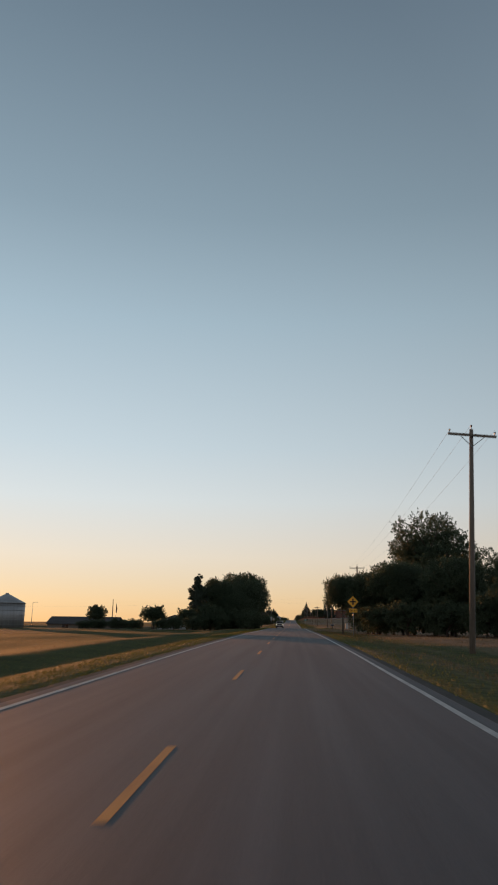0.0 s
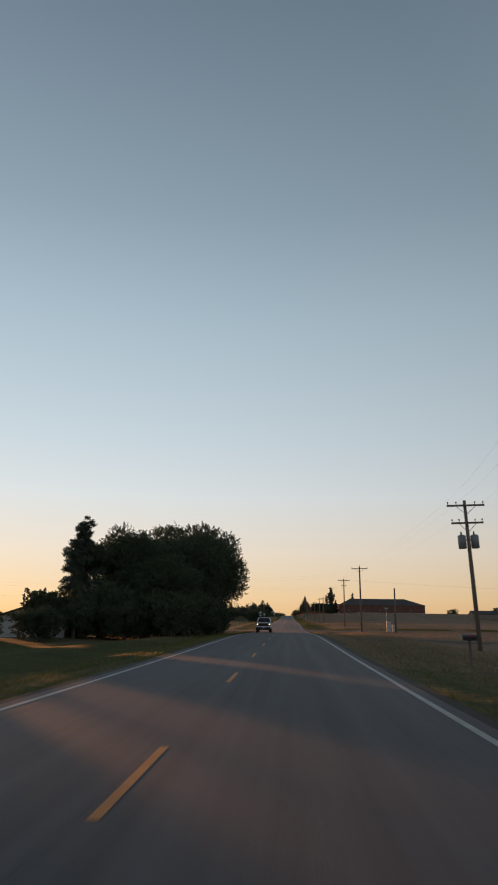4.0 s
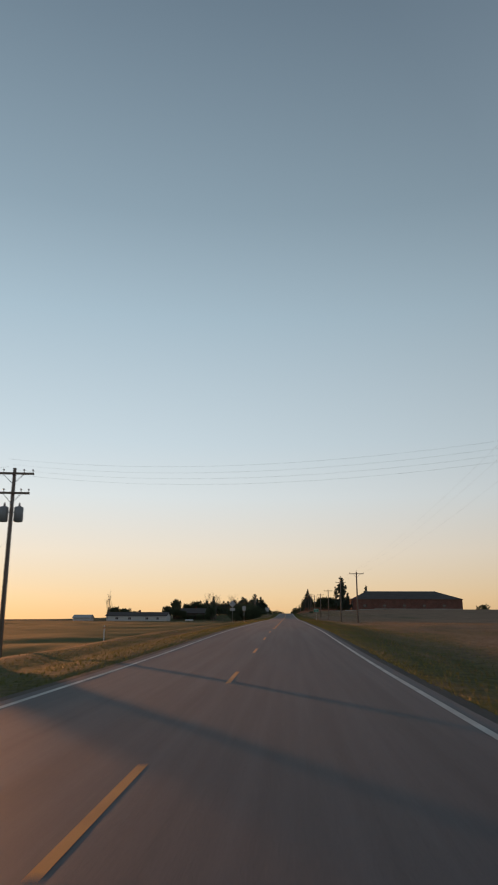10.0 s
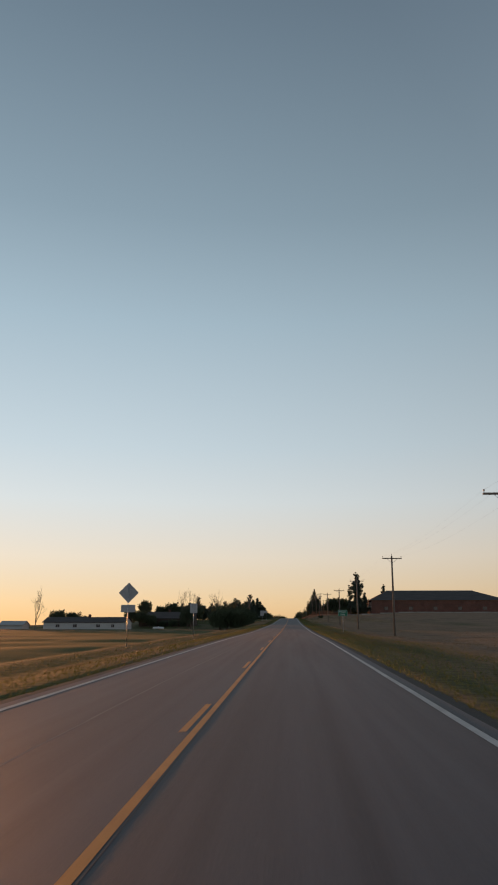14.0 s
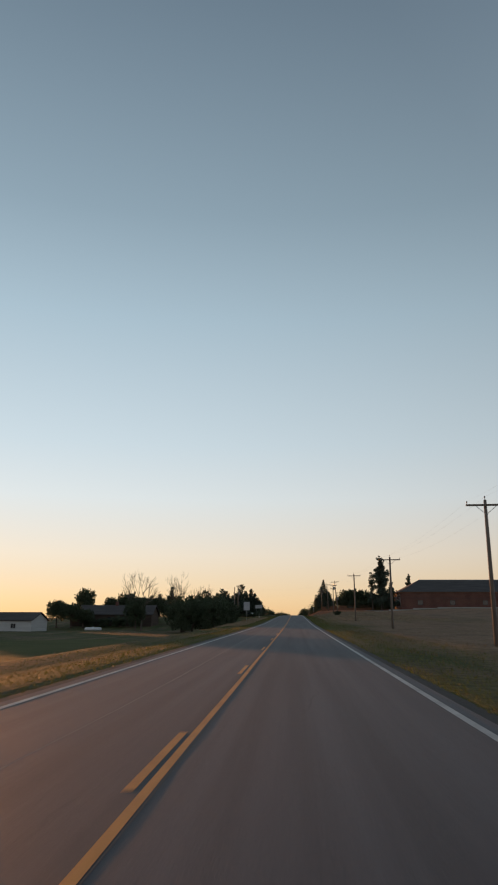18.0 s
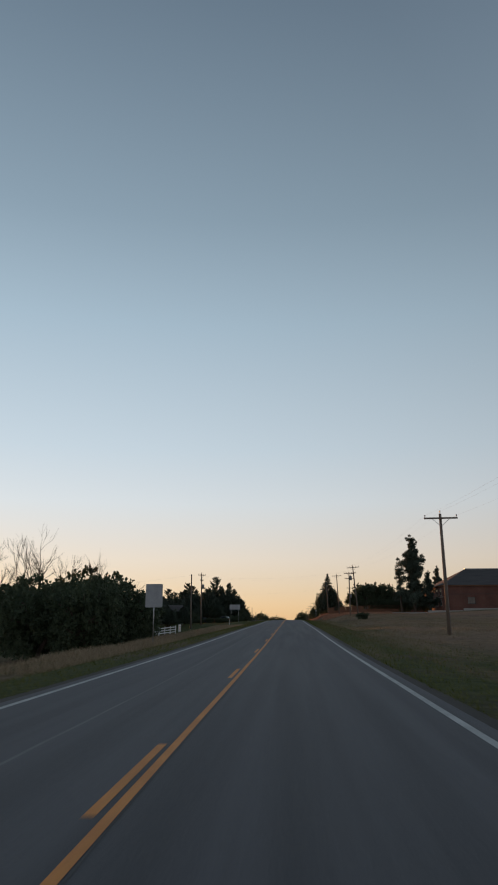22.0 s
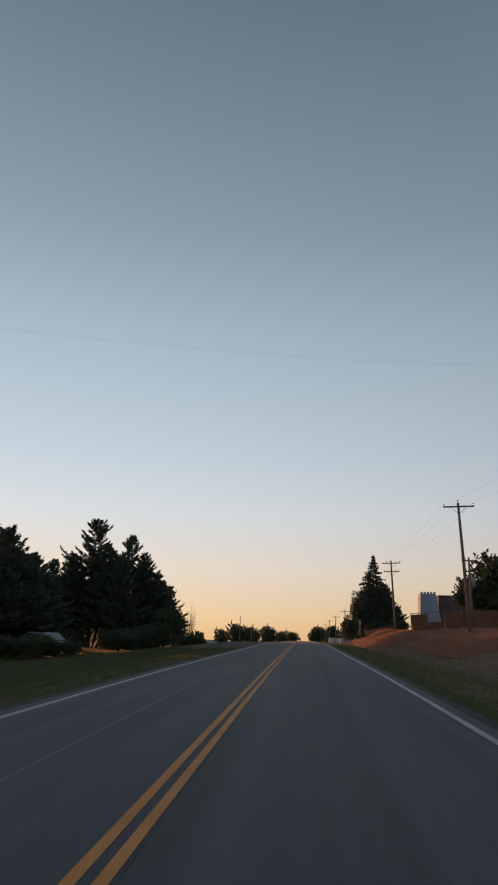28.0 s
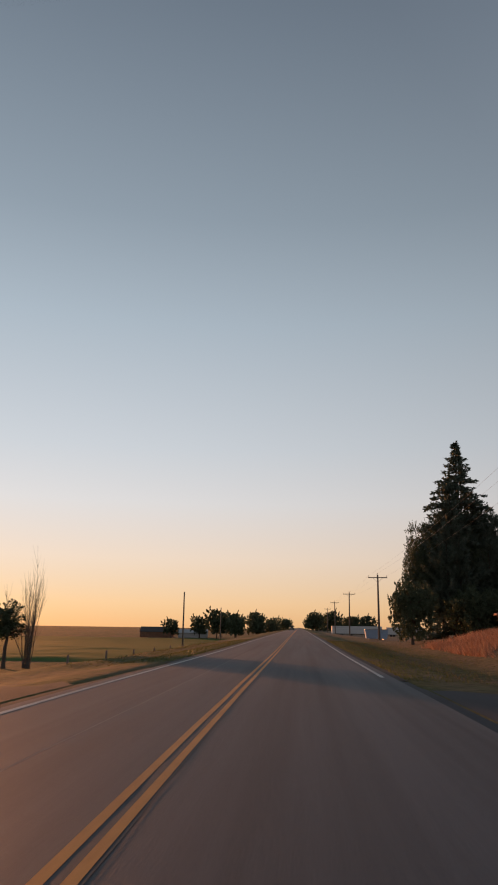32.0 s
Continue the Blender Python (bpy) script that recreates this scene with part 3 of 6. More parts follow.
MID = -0.13
for a, b in ((-80, 206.6), (230, 714), (738, 1600)):
    stripe("edge_line_east", 3.56, 3.69, a, b, WHITE_LINE, "worn white edge line")
for a, b in ((-80, 206.0), (231, 1600)):
    stripe("edge_line_west", -3.69, -3.56, a, b, WHITE_LINE, "worn white edge line")
stop = Shape()
pts = [(x, y, ground_z(x, y) + 0.024) for x, y in ((9.9, 730.6), (11.0, 730.8), (12.2, 731.0), (12.2, 731.6), (11.0, 731.4), (9.9, 731.2))]
stop.add(pts, [(0, 1, 4, 5), (1, 2, 3, 4)])
tagged(new("stop_bar", stop.mesh("stop_bar", WHITE_LINE)), "short worn white stop bar on the side street", "road marking", "", "structure")
dashes = [5.4 + 11.8 * k for k in range(-6, 9)] + [146.2 + 11.56 * k for k in range(-3, 13)] + [295.8 + 12.19 * k for k in range(0, 25)]
for y in dashes:
    x = MID - 0.26 if y < 236 else MID - 0.13 if y < 284 else MID - 0.13
    if y < 596:
        stripe("centre_dash", x - 0.05, x + 0.05, y, y + 3.05, FADED_LINE if 150 < y < 206 else YELLOW_LINE, "worn yellow centre dash" if not 150 < y < 206 else "faded, almost grey centre dash")
stripe("centre_line_solid", MID - 0.02, MID + 0.075, 284, 1600, YELLOW_LINE, "solid yellow no-passing line")
s = Shape()
pts = []
for y in span(284, 760, 0.8):
    x = MID + 0.1 + 0.014 * noise.noise((y * 0.5, 2.0, 0)) + 0.008 * noise.noise((y * 2.1, 7.0, 0))
    w = 0.006 + 0.007 * max(0.0, noise.noise((y * 0.21, 4.0, 0)) + 0.35)
    pts += [(x - w, y, road_z(y) + 0.012 + 0.0335 - 0.012 * abs(x)), (x + w, y, road_z(y) + 0.012 + 0.0335 - 0.012 * abs(x))]
s.add(pts, [(2 * i, 2 * i + 1, 2 * i + 3, 2 * i + 2) for i in range(len(pts) // 2 - 1)])
tagged(new("pavement_joint", s.mesh("pavement_joint", TAR)), "dark open joint beside the yellow centre line", "pavement joint", "", "structure")
s, pts = Shape(), []
for y in span(284, 760, 1.0):
    x = -1.75 + 0.16 * noise.noise((y * 0.035, 9.0, 0)) + 0.02 * noise.noise((y * 0.6, 3.0, 0))
    w = 0.01 + 0.02 * max(0.0, noise.noise((y * 0.07, 6.0, 0)) + 0.25)
    pts += [(x - w, y, road_z(y) + 0.0435 - 0.012 * abs(x)), (x + w, y, road_z(y) + 0.0435 - 0.012 * abs(x))]
s.add(pts, [(2 * i, 2 * i + 1, 2 * i + 3, 2 * i + 2) for i in range(len(pts) // 2 - 1)])
tagged(new("lane_seam", s.mesh("lane_seam", PALE_SEAM)), "pale scuffed paving seam along the west lane", "pavement joint", "", "structure")
stripe("centre_line_double", MID - 0.205, MID - 0.11, 598, 1600, YELLOW_LINE, "second solid yellow centre line")


# ---- trees ----
def rnd_dirs(rng, n):
    d = rng.normal(size=(n, 3))
    return d / np.linalg.norm(d, axis=1)[:, None]


def limbs_to(s, rng, base, tip, r0, r1, bend=0.25, n=6):
    base, tip = Vector(base), Vector(tip)
    mid = (base + tip) / 2 + Vector(rng.normal(size=3)) * (tip - base).length * bend * 0.4
    pts = [base, base.lerp(mid, 0.6), mid.lerp(tip, 0.4), tip]
    s.tube(pts, [r0, r0 * 0.75 + r1 * 0.25, r0 * 0.35 + r1 * 0.65, r1], n, False)


def broadleaf(seed, height, radius, bare, label, mat=None, leaves=7000, size=0.3, category="tree", name="broadleaf_tree", lumps=26, boxy=3.2, shoot=0.8, heavy=False, stout=1.0, boughs=()):
    """A tree: tapered trunk, limbs, and a crown of leafy shoots with an uneven outline. bare: height under the crown."""
    rng = np.random.default_rng(seed)
    t = thing(name, label, category)
    ch = height - bare
    mid = bare + ch * 0.5
    # big lobes give the outline, leafy shoots fill them
    lobes = []
    gold = math.pi * (3 - math.sqrt(5))
    for i in range(lumps):
        zz = 1 - 2 * (i + 0.5) / lumps
        rr = (1 - abs(zz) ** ((6.0 if zz < 0 else 1.25) if heavy else boxy)) ** 0.5
        d = np.array([math.cos(gold * i) * rr, math.sin(gold * i) * rr, zz]) + rng.normal(size=3) * 0.1
        d /= max(1.0, math.sqrt(d[0] ** 2 + d[1] ** 2 + (d[2] ** 2 if boxy < 2.5 else 0.0)))
        k = rng.uniform(0.6, 0.8)
        lobes.append((np.array([d[0] * radius * k, d[1] * radius * k, mid + d[2] * ch * 0.5 * (0.9 if heavy and zz < -0.3 else k)]), rng.uniform(0.19, 0.31) * radius))
    for i in range(lumps // 3):
        d = rnd_dirs(rng, 1)[0] * 0.35
        lobes.append((np.array([d[0] * radius, d[1] * radius, mid + d[2] * ch * 0.5]), radius * 0.36))
    for bx, by, bz, r in boughs:
        lobes.append((np.array([bx, by, bz]), r))
    weight = np.array([r ** 2 for _, r in lobes])
    shares = (leaves * weight / weight.sum()).astype(int)
    low = bare * 0.8 + 0.15
    C, A = [], []
    for (c, r), n in zip(lobes, shares):
        # shoots spring outward and upward; a score of leaves sit along each
        m = max(6, n // 20)
        way = rnd_dirs(rng, m)
        foot = c + way * r * rng.uniform(0.35, 0.9, (m, 1)) * np.array([1, 1, 0.85])
        way = way * 0.75 + np.array([0, 0, 0.42]) + rng.normal(size=(m, 3)) * 0.35
        way /= np.linalg.norm(way, axis=1)[:, None]
        long = shoot * rng.uniform(0.45, 1.25, (m, 1)) * min(1.0, r / 1.2)
        pick = np.repeat(np.arange(m), 20)
        f = rng.uniform(0, 1, (len(pick), 1))
        cs = foot[pick] + way[pick] * long[pick] * f + rng.normal(size=(len(pick), 3)) * (0.14 * (1.2 - f)) * shoot
        C.append(cs), A.append(way[pick] + rng.normal(size=cs.shape) * 0.8)
    cs, u = np.concatenate(C), np.concatenate(A)
    cs[:, 2] = np.maximum(cs[:, 2], low + rng.uniform(0, 0.5, len(cs)))
    if category == "bush":
        cs[:, 2] = np.maximum((cs[:, 2] - 0.25) * 1.08, rng.uniform(0.0, 0.3, len(cs)))
    n = len(cs)
    u /= np.linalg.norm(u, axis=1)[:, None]
    w = np.cross(u, rnd_dirs(rng, n))
    w /= np.linalg.norm(w, axis=1)[:, None] + 1e-9
    sz = size * rng.uniform(0.6, 1.3, (n, 1))
    tr = Shape()
    r0 = (0.022 * height + 0.06) * stout
    top = Vector((rng.normal() * 0.4, rng.normal() * 0.4, bare + ch * 0.45))
    tr.tube([(0, 0, -0.3), (0, 0, 0.25), (0.05, 0.03, bare * 0.7 + 0.3), top], [r0 * 1.5, r0 * 1.08, r0 * 0.85, r0 * 0.4], 9, False)
    for i, (c, r) in enumerate(lobes[:14]):
        f = rng.uniform(0.55, 1.0)
        st = Vector((0.05, 0.03, bare * 0.7 + 0.3)).lerp(top, f * 0.8)
        limbs_to(tr, rng, st, c, r0 * 0.42, 0.035, 0.3, 5)
    part("trunk", tr, BARK, t)
    part("crown", cards("crown", cs, w * sz * 0.62, u * sz * 1.25, mat or LEAF), mat or LEAF, t)
    return t


def spruce_tree(seed, height, radius, label, bare=0.6, dense=1.0):
    """A spruce: drooping tiers of boughs round a straight trunk."""
    rng = np.random.default_rng(seed)
    t = thing("spruce_tree", label, "tree")
    tr = Shape()
    tr.tube([(0, 0, -0.3), (0, 0, 0.5), (0, 0, height * 0.6), (0, 0, height)], [0.03 * height, 0.022 * height, 0.012 * height, 0.015], 8, False)
    C, U, V = [], [], []
    levels = int(height * 3.4 * dense)
    for i in range(levels):
        f = (i + rng.uniform(0, 0.9)) / levels
        z = bare + (height - bare) * f
        reach = radius * (1 - f) ** 0.66 * rng.uniform(0.6, 1.15) * (0.86 + 0.2 * math.sin(9 * f + seed)) + 0.15
        rise = -0.22 + 0.55 * f
        for k in range(5 if f < 0.75 else 4):
            az = rng.uniform(0, 2 * math.pi)
            d = np.array([math.cos(az), math.sin(az), rise])
            L = reach * rng.uniform(0.75, 1.12)
            if k < 2 and i % 2 == 0:
                tr.tube([(0, 0, z), tuple(np.array([0, 0, z]) + d * L * 0.55)], [0.035 + 0.02 * (1 - f), 0.015], 4, False)
            m = max(10, int(L * 17))
            s = rng.uniform(0.12, 1.0, m) ** 0.75
            side = np.array([-d[1], d[0], 0])
            lat = rng.uniform(-1, 1, m) * (0.5 * (1.1 - s) * (0.5 + 0.28 * L) + 0.1)
            c = np.array([0, 0, z]) + d * (L * s)[:, None] + side * lat[:, None]
            c[:, 2] += -0.16 * L * s * s + rng.normal(size=m) * 0.1
            out = d * 0.8 + side * (np.sign(lat) * 0.75)[:, None] + rng.normal(size=(m, 3)) * 0.25
            out /= np.linalg.norm(out, axis=1)[:, None]
            cr = np.cross(out, rnd_dirs(rng, m))
            cr /= np.linalg.norm(cr, axis=1)[:, None] + 1e-9
            C.append(c), U.append(cr * rng.uniform(0.07, 0.14, (m, 1))), V.append(out * rng.uniform(0.2, 0.42, (m, 1)))
    part("trunk", tr, BARK, t)
    part("crown", cards("crown", np.concatenate(C), np.concatenate(U), np.concatenate(V), NEEDLE), NEEDLE, t)
    return t


def ragged_pine(seed, height, radius, label, bare=3.0, limbs=96, tufts=520):
    """An old pine: irregular limbs that end in rounded clumps of needles, with sky between them."""
    rng = np.random.default_rng(seed)
    t = thing("pine_tree", label, "tree")
    tr = Shape()
    sway = lambda z: Vector((0.3 * math.sin(3.0 * z / height + seed), 0.25 * math.cos(2.5 * z / height), z))
    tr.tube([sway(-0.4)] + [sway(height * f) for f in (0.2, 0.4, 0.6, 0.8, 1.0)], [0.02 * height + 0.05, 0.018 * height, 0.014 * height, 0.01 * height, 0.006 * height, 0.02], 9, False)
    C, U, V = [], [], []
    for i in range(limbs):
        f = (i + rng.uniform(-0.6, 0.6)) / limbs
        f = min(max(f, 0.0), 1.0)
        z = bare + (height - bare) * f ** 0.9
        swell = 0.75 + 0.25 * math.sin(11.0 * f + seed) + 0.15 * math.sin(23.0 * f)
        wide = radius * (0.55 + 0.45 * math.sin(math.pi * min(1.0, 0.3 + 0.8 * f))) * (1.0 - f ** 1.7) ** 0.75 * swell
        L = wide * rng.uniform(0.3, 1.15) + 0.3
        az = 2.4 * i + rng.normal() * 0.7
        d = Vector((math.cos(az), math.sin(az), rng.uniform(-0.25, 0.35) + 0.5 * f * f)).normalized()
        foot = sway(z)
        tip = foot + d * L
        tr.tube([foot, foot.lerp(tip, 0.5) + Vector((0, 0, 0.08 * L)), tip], [0.05 + 0.06 * (1 - f), 0.04, 0.015], 5, False)
        for s, r in ((1.0, 0.7), (0.7, 0.8), (0.4, 0.8)):
            if L * s < 0.4 and s < 1.0:
                continue
            c = np.array(foot.lerp(tip, s)) + rng.normal(size=3) * np.array([0.3, 0.3, 0.3])
            r *= (0.66 + 0.11 * L) * rng.uniform(0.5, 1.25)
            m = int(tufts * r * r)
            o = rnd_dirs(rng, m)
            C.append(c + o * r * rng.uniform(0.2, 1.15, (m, 1)) * np.array([1, 1, 0.95]))
            out = o + np.array([0, 0, 0.5]) + rng.normal(size=(m, 3)) * 0.4
            out /= np.linalg.norm(out, axis=1)[:, None]
            cr = np.cross(out, rnd_dirs(rng, m))
            cr /= np.linalg.norm(cr, axis=1)[:, None] + 1e-9
            U.append(cr * rng.uniform(0.05, 0.1, (m, 1))), V.append(out * rng.uniform(0.16, 0.36, (m, 1)))
    part("trunk", tr, BARK, t)
    part("crown", cards("crown", np.concatenate(C), np.concatenate(U), np.concatenate(V), NEEDLE), NEEDLE, t)
    return t


def cedar(seed, height, radius, label, spires=5, bare=1.7):
    """A many-stemmed red cedar: several leaders with level, feathery boughs that turn up at the tips."""
    rng = np.random.default_rng(seed)
    t = thing("cedar_tree", label, "tree")
    tr = Shape()
    C, U, V = [], [], []
    stems = [(0.0, 0.0, height, radius)]
    for i in range(spires):
        a = 2 * math.pi * (i + rng.uniform(0, 0.7)) / spires
        d = radius * rng.uniform(0.3, 0.6)
        stems.append((d * math.cos(a), d * math.sin(a), height * rng.uniform(0.6, 0.9), radius * rng.uniform(0.5, 0.7)))
    for ox, oy, top, rad in stems:
        o = np.array([ox, oy, 0])
        tr.tube([(ox * 0.3, oy * 0.3, -0.3), (ox * 0.5, oy * 0.5, 0.6), (ox, oy, top * 0.5), (ox, oy, top)], [0.022 * top, 0.018 * top, 0.011 * top, 0.012], 7, False)
        levels = int(top * 4.0)
        for i in range(levels):
            f = (i + rng.uniform(0, 0.9)) / levels
            z = bare + (top - bare) * f
            reach = rad * (1 - f) ** 0.62 * rng.uniform(0.45, 1.25) * (0.85 + 0.15 * math.sin(7 * f + ox)) + 0.12
            rise = 0.06 + 0.62 * f ** 1.5
            for k in range(6 if f < 0.6 else 4):
                az = rng.uniform(0, 2 * math.pi)
                d = np.array([math.cos(az), math.sin(az), rise + rng.normal() * 0.14])
                L = reach * rng.uniform(0.7, 1.1)
                m = 14 + int(L * 58)
                s = rng.uniform(0.1, 1.0, m) ** 0.8
                side = np.array([-d[1], d[0], 0])
                lat = rng.normal(size=m) * (0.16 * (1.05 - s) * (0.55 + 0.5 * L) + 0.02)
                c = o + np.array([0, 0, z]) + d * (L * s)[:, None] + side * lat[:, None]
                c[:, 2] += 0.3 * L * (s * s - 0.45 * s) + rng.normal(size=m) * 0.06
                out = d * 0.9 + side * (np.sign(lat) * 0.5)[:, None] + rng.normal(size=(m, 3)) * 0.28
                out[:, 2] += 0.25
                out /= np.linalg.norm(out, axis=1)[:, None]
                cr = np.cross(out, rnd_dirs(rng, m))
                cr /= np.linalg.norm(cr, axis=1)[:, None] + 1e-9
                C.append(c), U.append(cr * rng.uniform(0.028, 0.06, (m, 1))), V.append(out * rng.uniform(0.1, 0.24, (m, 1)))
    part("trunk", tr, BARK, t)
    part("crown", cards("crown", np.concatenate(C), np.concatenate(U), np.concatenate(V), NEEDLE), NEEDLE, t)
    return t


def bare_tree(seed, height, label, spread=0.5, leafy=0, mat=None, name="bare_tree", fork=0.29, fine=False):
    """A leafless tree of forking limbs; leafy: how many leaves cling low down."""
    rng = np.random.default_rng(seed)
    t = thing(name, label, "tree")
    s = Shape()

    def grow(p, d, L, r, depth):
        mid = p + d * L * 0.5 + Vector(rng.normal(size=3)) * L * 0.05
        q = p + d * L + Vector(rng.normal(size=3)) * L * 0.06
        s.tube([p, mid, q], [r, r * 0.85, r * 0.74], 6 if depth < 3 else 4, False)
        if depth >= (6 if fine else 7) or r < 0.006:
            return
        for k in range((5 if depth == 0 else 2 if depth < 3 else 3) if fine else 3 if depth in (0, 2, 4) else 2):
            nd = (d + Vector(rng.normal(size=3)) * spread + Vector((0, 0, 0.22))).normalized()
            grow(mid.lerp(q, rng.uniform(0.3, 1.0)), nd, (L if depth else height * (0.34 if fine else 0.29)) * rng.uniform(0.6, 0.86), r * (0.56 if fine else 0.66), depth + 1)

    grow(Vector((0, 0, -0.2)), Vector((0, 0, 1)), height * fork, 0.016 * height + 0.05, 0)
    part("trunk", s, DEADWOOD, t)
    if leafy:
        c = rng.normal(size=(leafy, 3)) * np.array([0.9, 0.9, 0.9]) * height * 0.1 + np.array([-0.4, 0, height * 0.3])
        u, w = rnd_dirs(rng, leafy), rnd_dirs(rng, leafy)
        part("leaves", cards("leaves", c, u * 0.12, np.cross(u, w) * 0.14, mat or LEAF), mat or LEAF, t)
    return t


def stand(ob, x, y, turn=0.0, scale=1.0, tall=1.0, sink=0.0, label="", group=""):
    """Sets a built thing on the ground."""
    ob.matrix_basis = pose(x, y, ground_z(x, y) - sink, 0, 0, turn) @ Matrix.Diagonal((scale, scale, scale * tall, 1))
    return tagged(ob, label, "", group)


def again(ob, x, y, turn=0.0, scale=1.0, tall=1.0, sink=0.0, label="", group=""):
    c = copy_thing(ob, Matrix.Identity(4))
    return stand(c, x, y, turn, scale, tall, sink, label, group)


elm = [broadleaf(11, 15.5, 7.0, 4.1, "tall dense dark-green roadside elm in evening shade", leaves=230000, size=0.088, lumps=64, boxy=2.0, shoot=0.65, heavy=True, boughs=((5.05, -2.2, 6.6, 1.15), (4.1, -1.7, 5.7, 0.9), (5.2, -0.9, 7.4, 1.1), (3.2, -2.0, 6.0, 1.0), (4.7, -1.6, 6.3, 1.0))),
       broadleaf(12, 16.6, 6.8, 2.6, "tall dense dark-green roadside elm in evening shade", leaves=190000, size=0.1, lumps=64, boxy=3.0, shoot=0.65),
       broadleaf(13, 15.0, 6.4, 3.4, "tall dense dark-green roadside elm in evening shade", leaves=110000, size=0.1, lumps=46, shoot=0.8)]
ash = broadleaf(14, 8.8, 4.3, 3.1, "mid-sized green ash with leafy upright shoots", leaves=110000, size=0.074, lumps=34, shoot=0.6, boxy=2.2, stout=0.6)
cottonwood = broadleaf(15, 16.0, 6.8, 3.0, "large spreading cottonwood with a ragged dark crown", leaves=110000, size=0.11, lumps=48, shoot=0.9)
scrub = broadleaf(16, 3.6, 2.7, 0.3, "dense low scrub bush", leaves=24000, size=0.08, lumps=22, category="bush", name="bush", shoot=0.5)
round_tree = broadleaf(17, 7.0, 3.6, 1.6, "round-headed field tree seen against the sunset", leaves=20000, size=0.15, lumps=26, shoot=0.8)
far_tree = broadleaf(18, 9.0, 4.6, 0.3, "far shelterbelt tree with a rounded crown", leaves=5200, size=0.34, lumps=24, shoot=1.3)
spruce = spruce_tree(21, 19.4, 5.8, "tall blue-green spruce with drooping tiers of boughs", 0.8, 1.5)
cedars = [cedar(23, 10.0, 3.9, "dense dark red cedar with feathery pointed tips"), cedar(24, 9.0, 3.5, "dense dark red cedar with feathery pointed tips", 4),
          cedar(25, 8.0, 3.4, "dense dark red cedar with feathery pointed tips", 6)]
CEDAR_SIZE = ((10.0, 3.9), (9.0, 3.5), (8.0, 3.4))


def grow_cedar(k, x, y, h, r, turn, label="", group="cedars"):
    hh, rr = CEDAR_SIZE[k]
    return again(cedars[k], x, y, turn, 1.12 * r / rr, (h / hh) / (1.12 * r / rr), 0.05, label, group)


bare = [bare_tree(31, 16.5, "leafless dead elm with a wide fan of fine limbs", 0.34, fork=0.2, fine=True), bare_tree(32, 14.0, "leafless dead elm with a wide fan of fine limbs", 0.32, fork=0.2, fine=True)]

# the wood on the west side before the crossroads
stand(elm[0], -11.9, 206.2, 20, 1.0, 1.0, 0.1, group="elms before the crossroads")
stand(elm[1], -11.6, 192.5, 140, 0.98, 0.97, 0.1, group="elms before the crossroads")
stand(elm[2], -11.6, 180.0, 60, 0.95, 0.9, 0.1, group="elms before the crossroads")
for k, x, y, a, sc, tl in ((0, -12.2, 171.0, 200, 0.66, 0.85), (1, -16.5, 197.0, 250, 0.92, 0.95), (2, -17.0, 186.0, 10, 0.9, 0.95), (0, -17.0, 175.0, 95, 0.85, 0.95)):
    again(elm[k], x, y, a, sc, tl, 0.1, group="elms before the crossroads")
stand(scrub, -9.4, 197.0, 0, 0.95, 1.25, group="scrub under the elms")
# the rearmost bushes are added blockers that keep low sun off the ground here
for x, y, a, sc, tl in ((-8.8, 190.0, 40, 1.0, 0.9), (-9.0, 183.0, 90, 1.05, 1.0), (-9.0, 176.0, 160, 1.05, 1.0), (-9.2, 169.0, 200, 1.1, 1.2), (-10.0, 163.5, 250, 1.0, 1.1), (-11.5, 178.0, 20, 1.3, 1.2), (-11.5, 190.0, 120, 1.3, 1.2), (-12.0, 183.5, 220, 1.3, 1.25), (-12.5, 171.5, 320, 1.3, 1.2),
                        (-12.5, 196.0, 10, 1.0, 0.8), (-14.0, 186.0, 70, 1.1, 1.0), (-14.5, 172.0, 120, 1.1, 1.1), (-15.0, 165.0, 15, 1.0, 1.0),
                        (-12.5, 203.0, 50, 1.2, 1.2), (-10.4, 202.5, 150, 0.95, 1.2), (-11.2, 206.5, 200, 1.0, 1.6), (-13.5, 207.0, 320, 1.1, 1.2), (-14.0, 168.0, 50, 1.3, 1.1), (-18.0, 168.0, 150, 1.4, 1.2), (-20.0, 174.0, 250, 1.4, 1.2), (-15.8, 204.0, 110, 1.3, 1.1), (-18.8, 203.5, 210, 1.35, 1.2), (-21.5, 201.0, 300, 1.4, 1.2), (-24.0, 197.0, 20, 1.4, 1.3), (-22.0, 190.0, 70, 1.4, 1.3), (-21.0, 181.0, 130, 1.4, 1.3)):
    again(scrub, x, y, a, sc, tl, group="scrub under the elms")
stand(bare_tree(36, 14.5, "sparse wispy tree rising behind the elms", 0.34, 900, LEAF_DRY), -18.5, 184.0, 0, 1.0, 1.0)
stand(round_tree, -29.3, 158.0, 0, 0.86, 0.87)
for x, y, a, sc, tl in ((-23.5, 150.0, 0, 0.95, 0.75), (-26.2, 152.0, 70, 0.95, 0.62), (-32.5, 152.0, 140, 1.0, 0.6), (-36.5, 154.0, 210, 1.0, 0.6), (-41.0, 156.0, 20, 0.95, 0.6), (-20.5, 156.0, 20, 1.0, 0.8), (-44.5, 158.0, 90, 0.9, 0.55)):
    again(scrub, x, y, a, sc, tl, label="dark garden hedge shrub before the farmhouse", group="farm hedge")
again(round_tree, -22.8, 164.0, 200, 0.75, 0.92, label="leafy tree between the cottage and the pine")
again(round_tree, -19.6, 163.5, 80, 0.6, 0.85, label="leafy tree between the cottage and the pine")
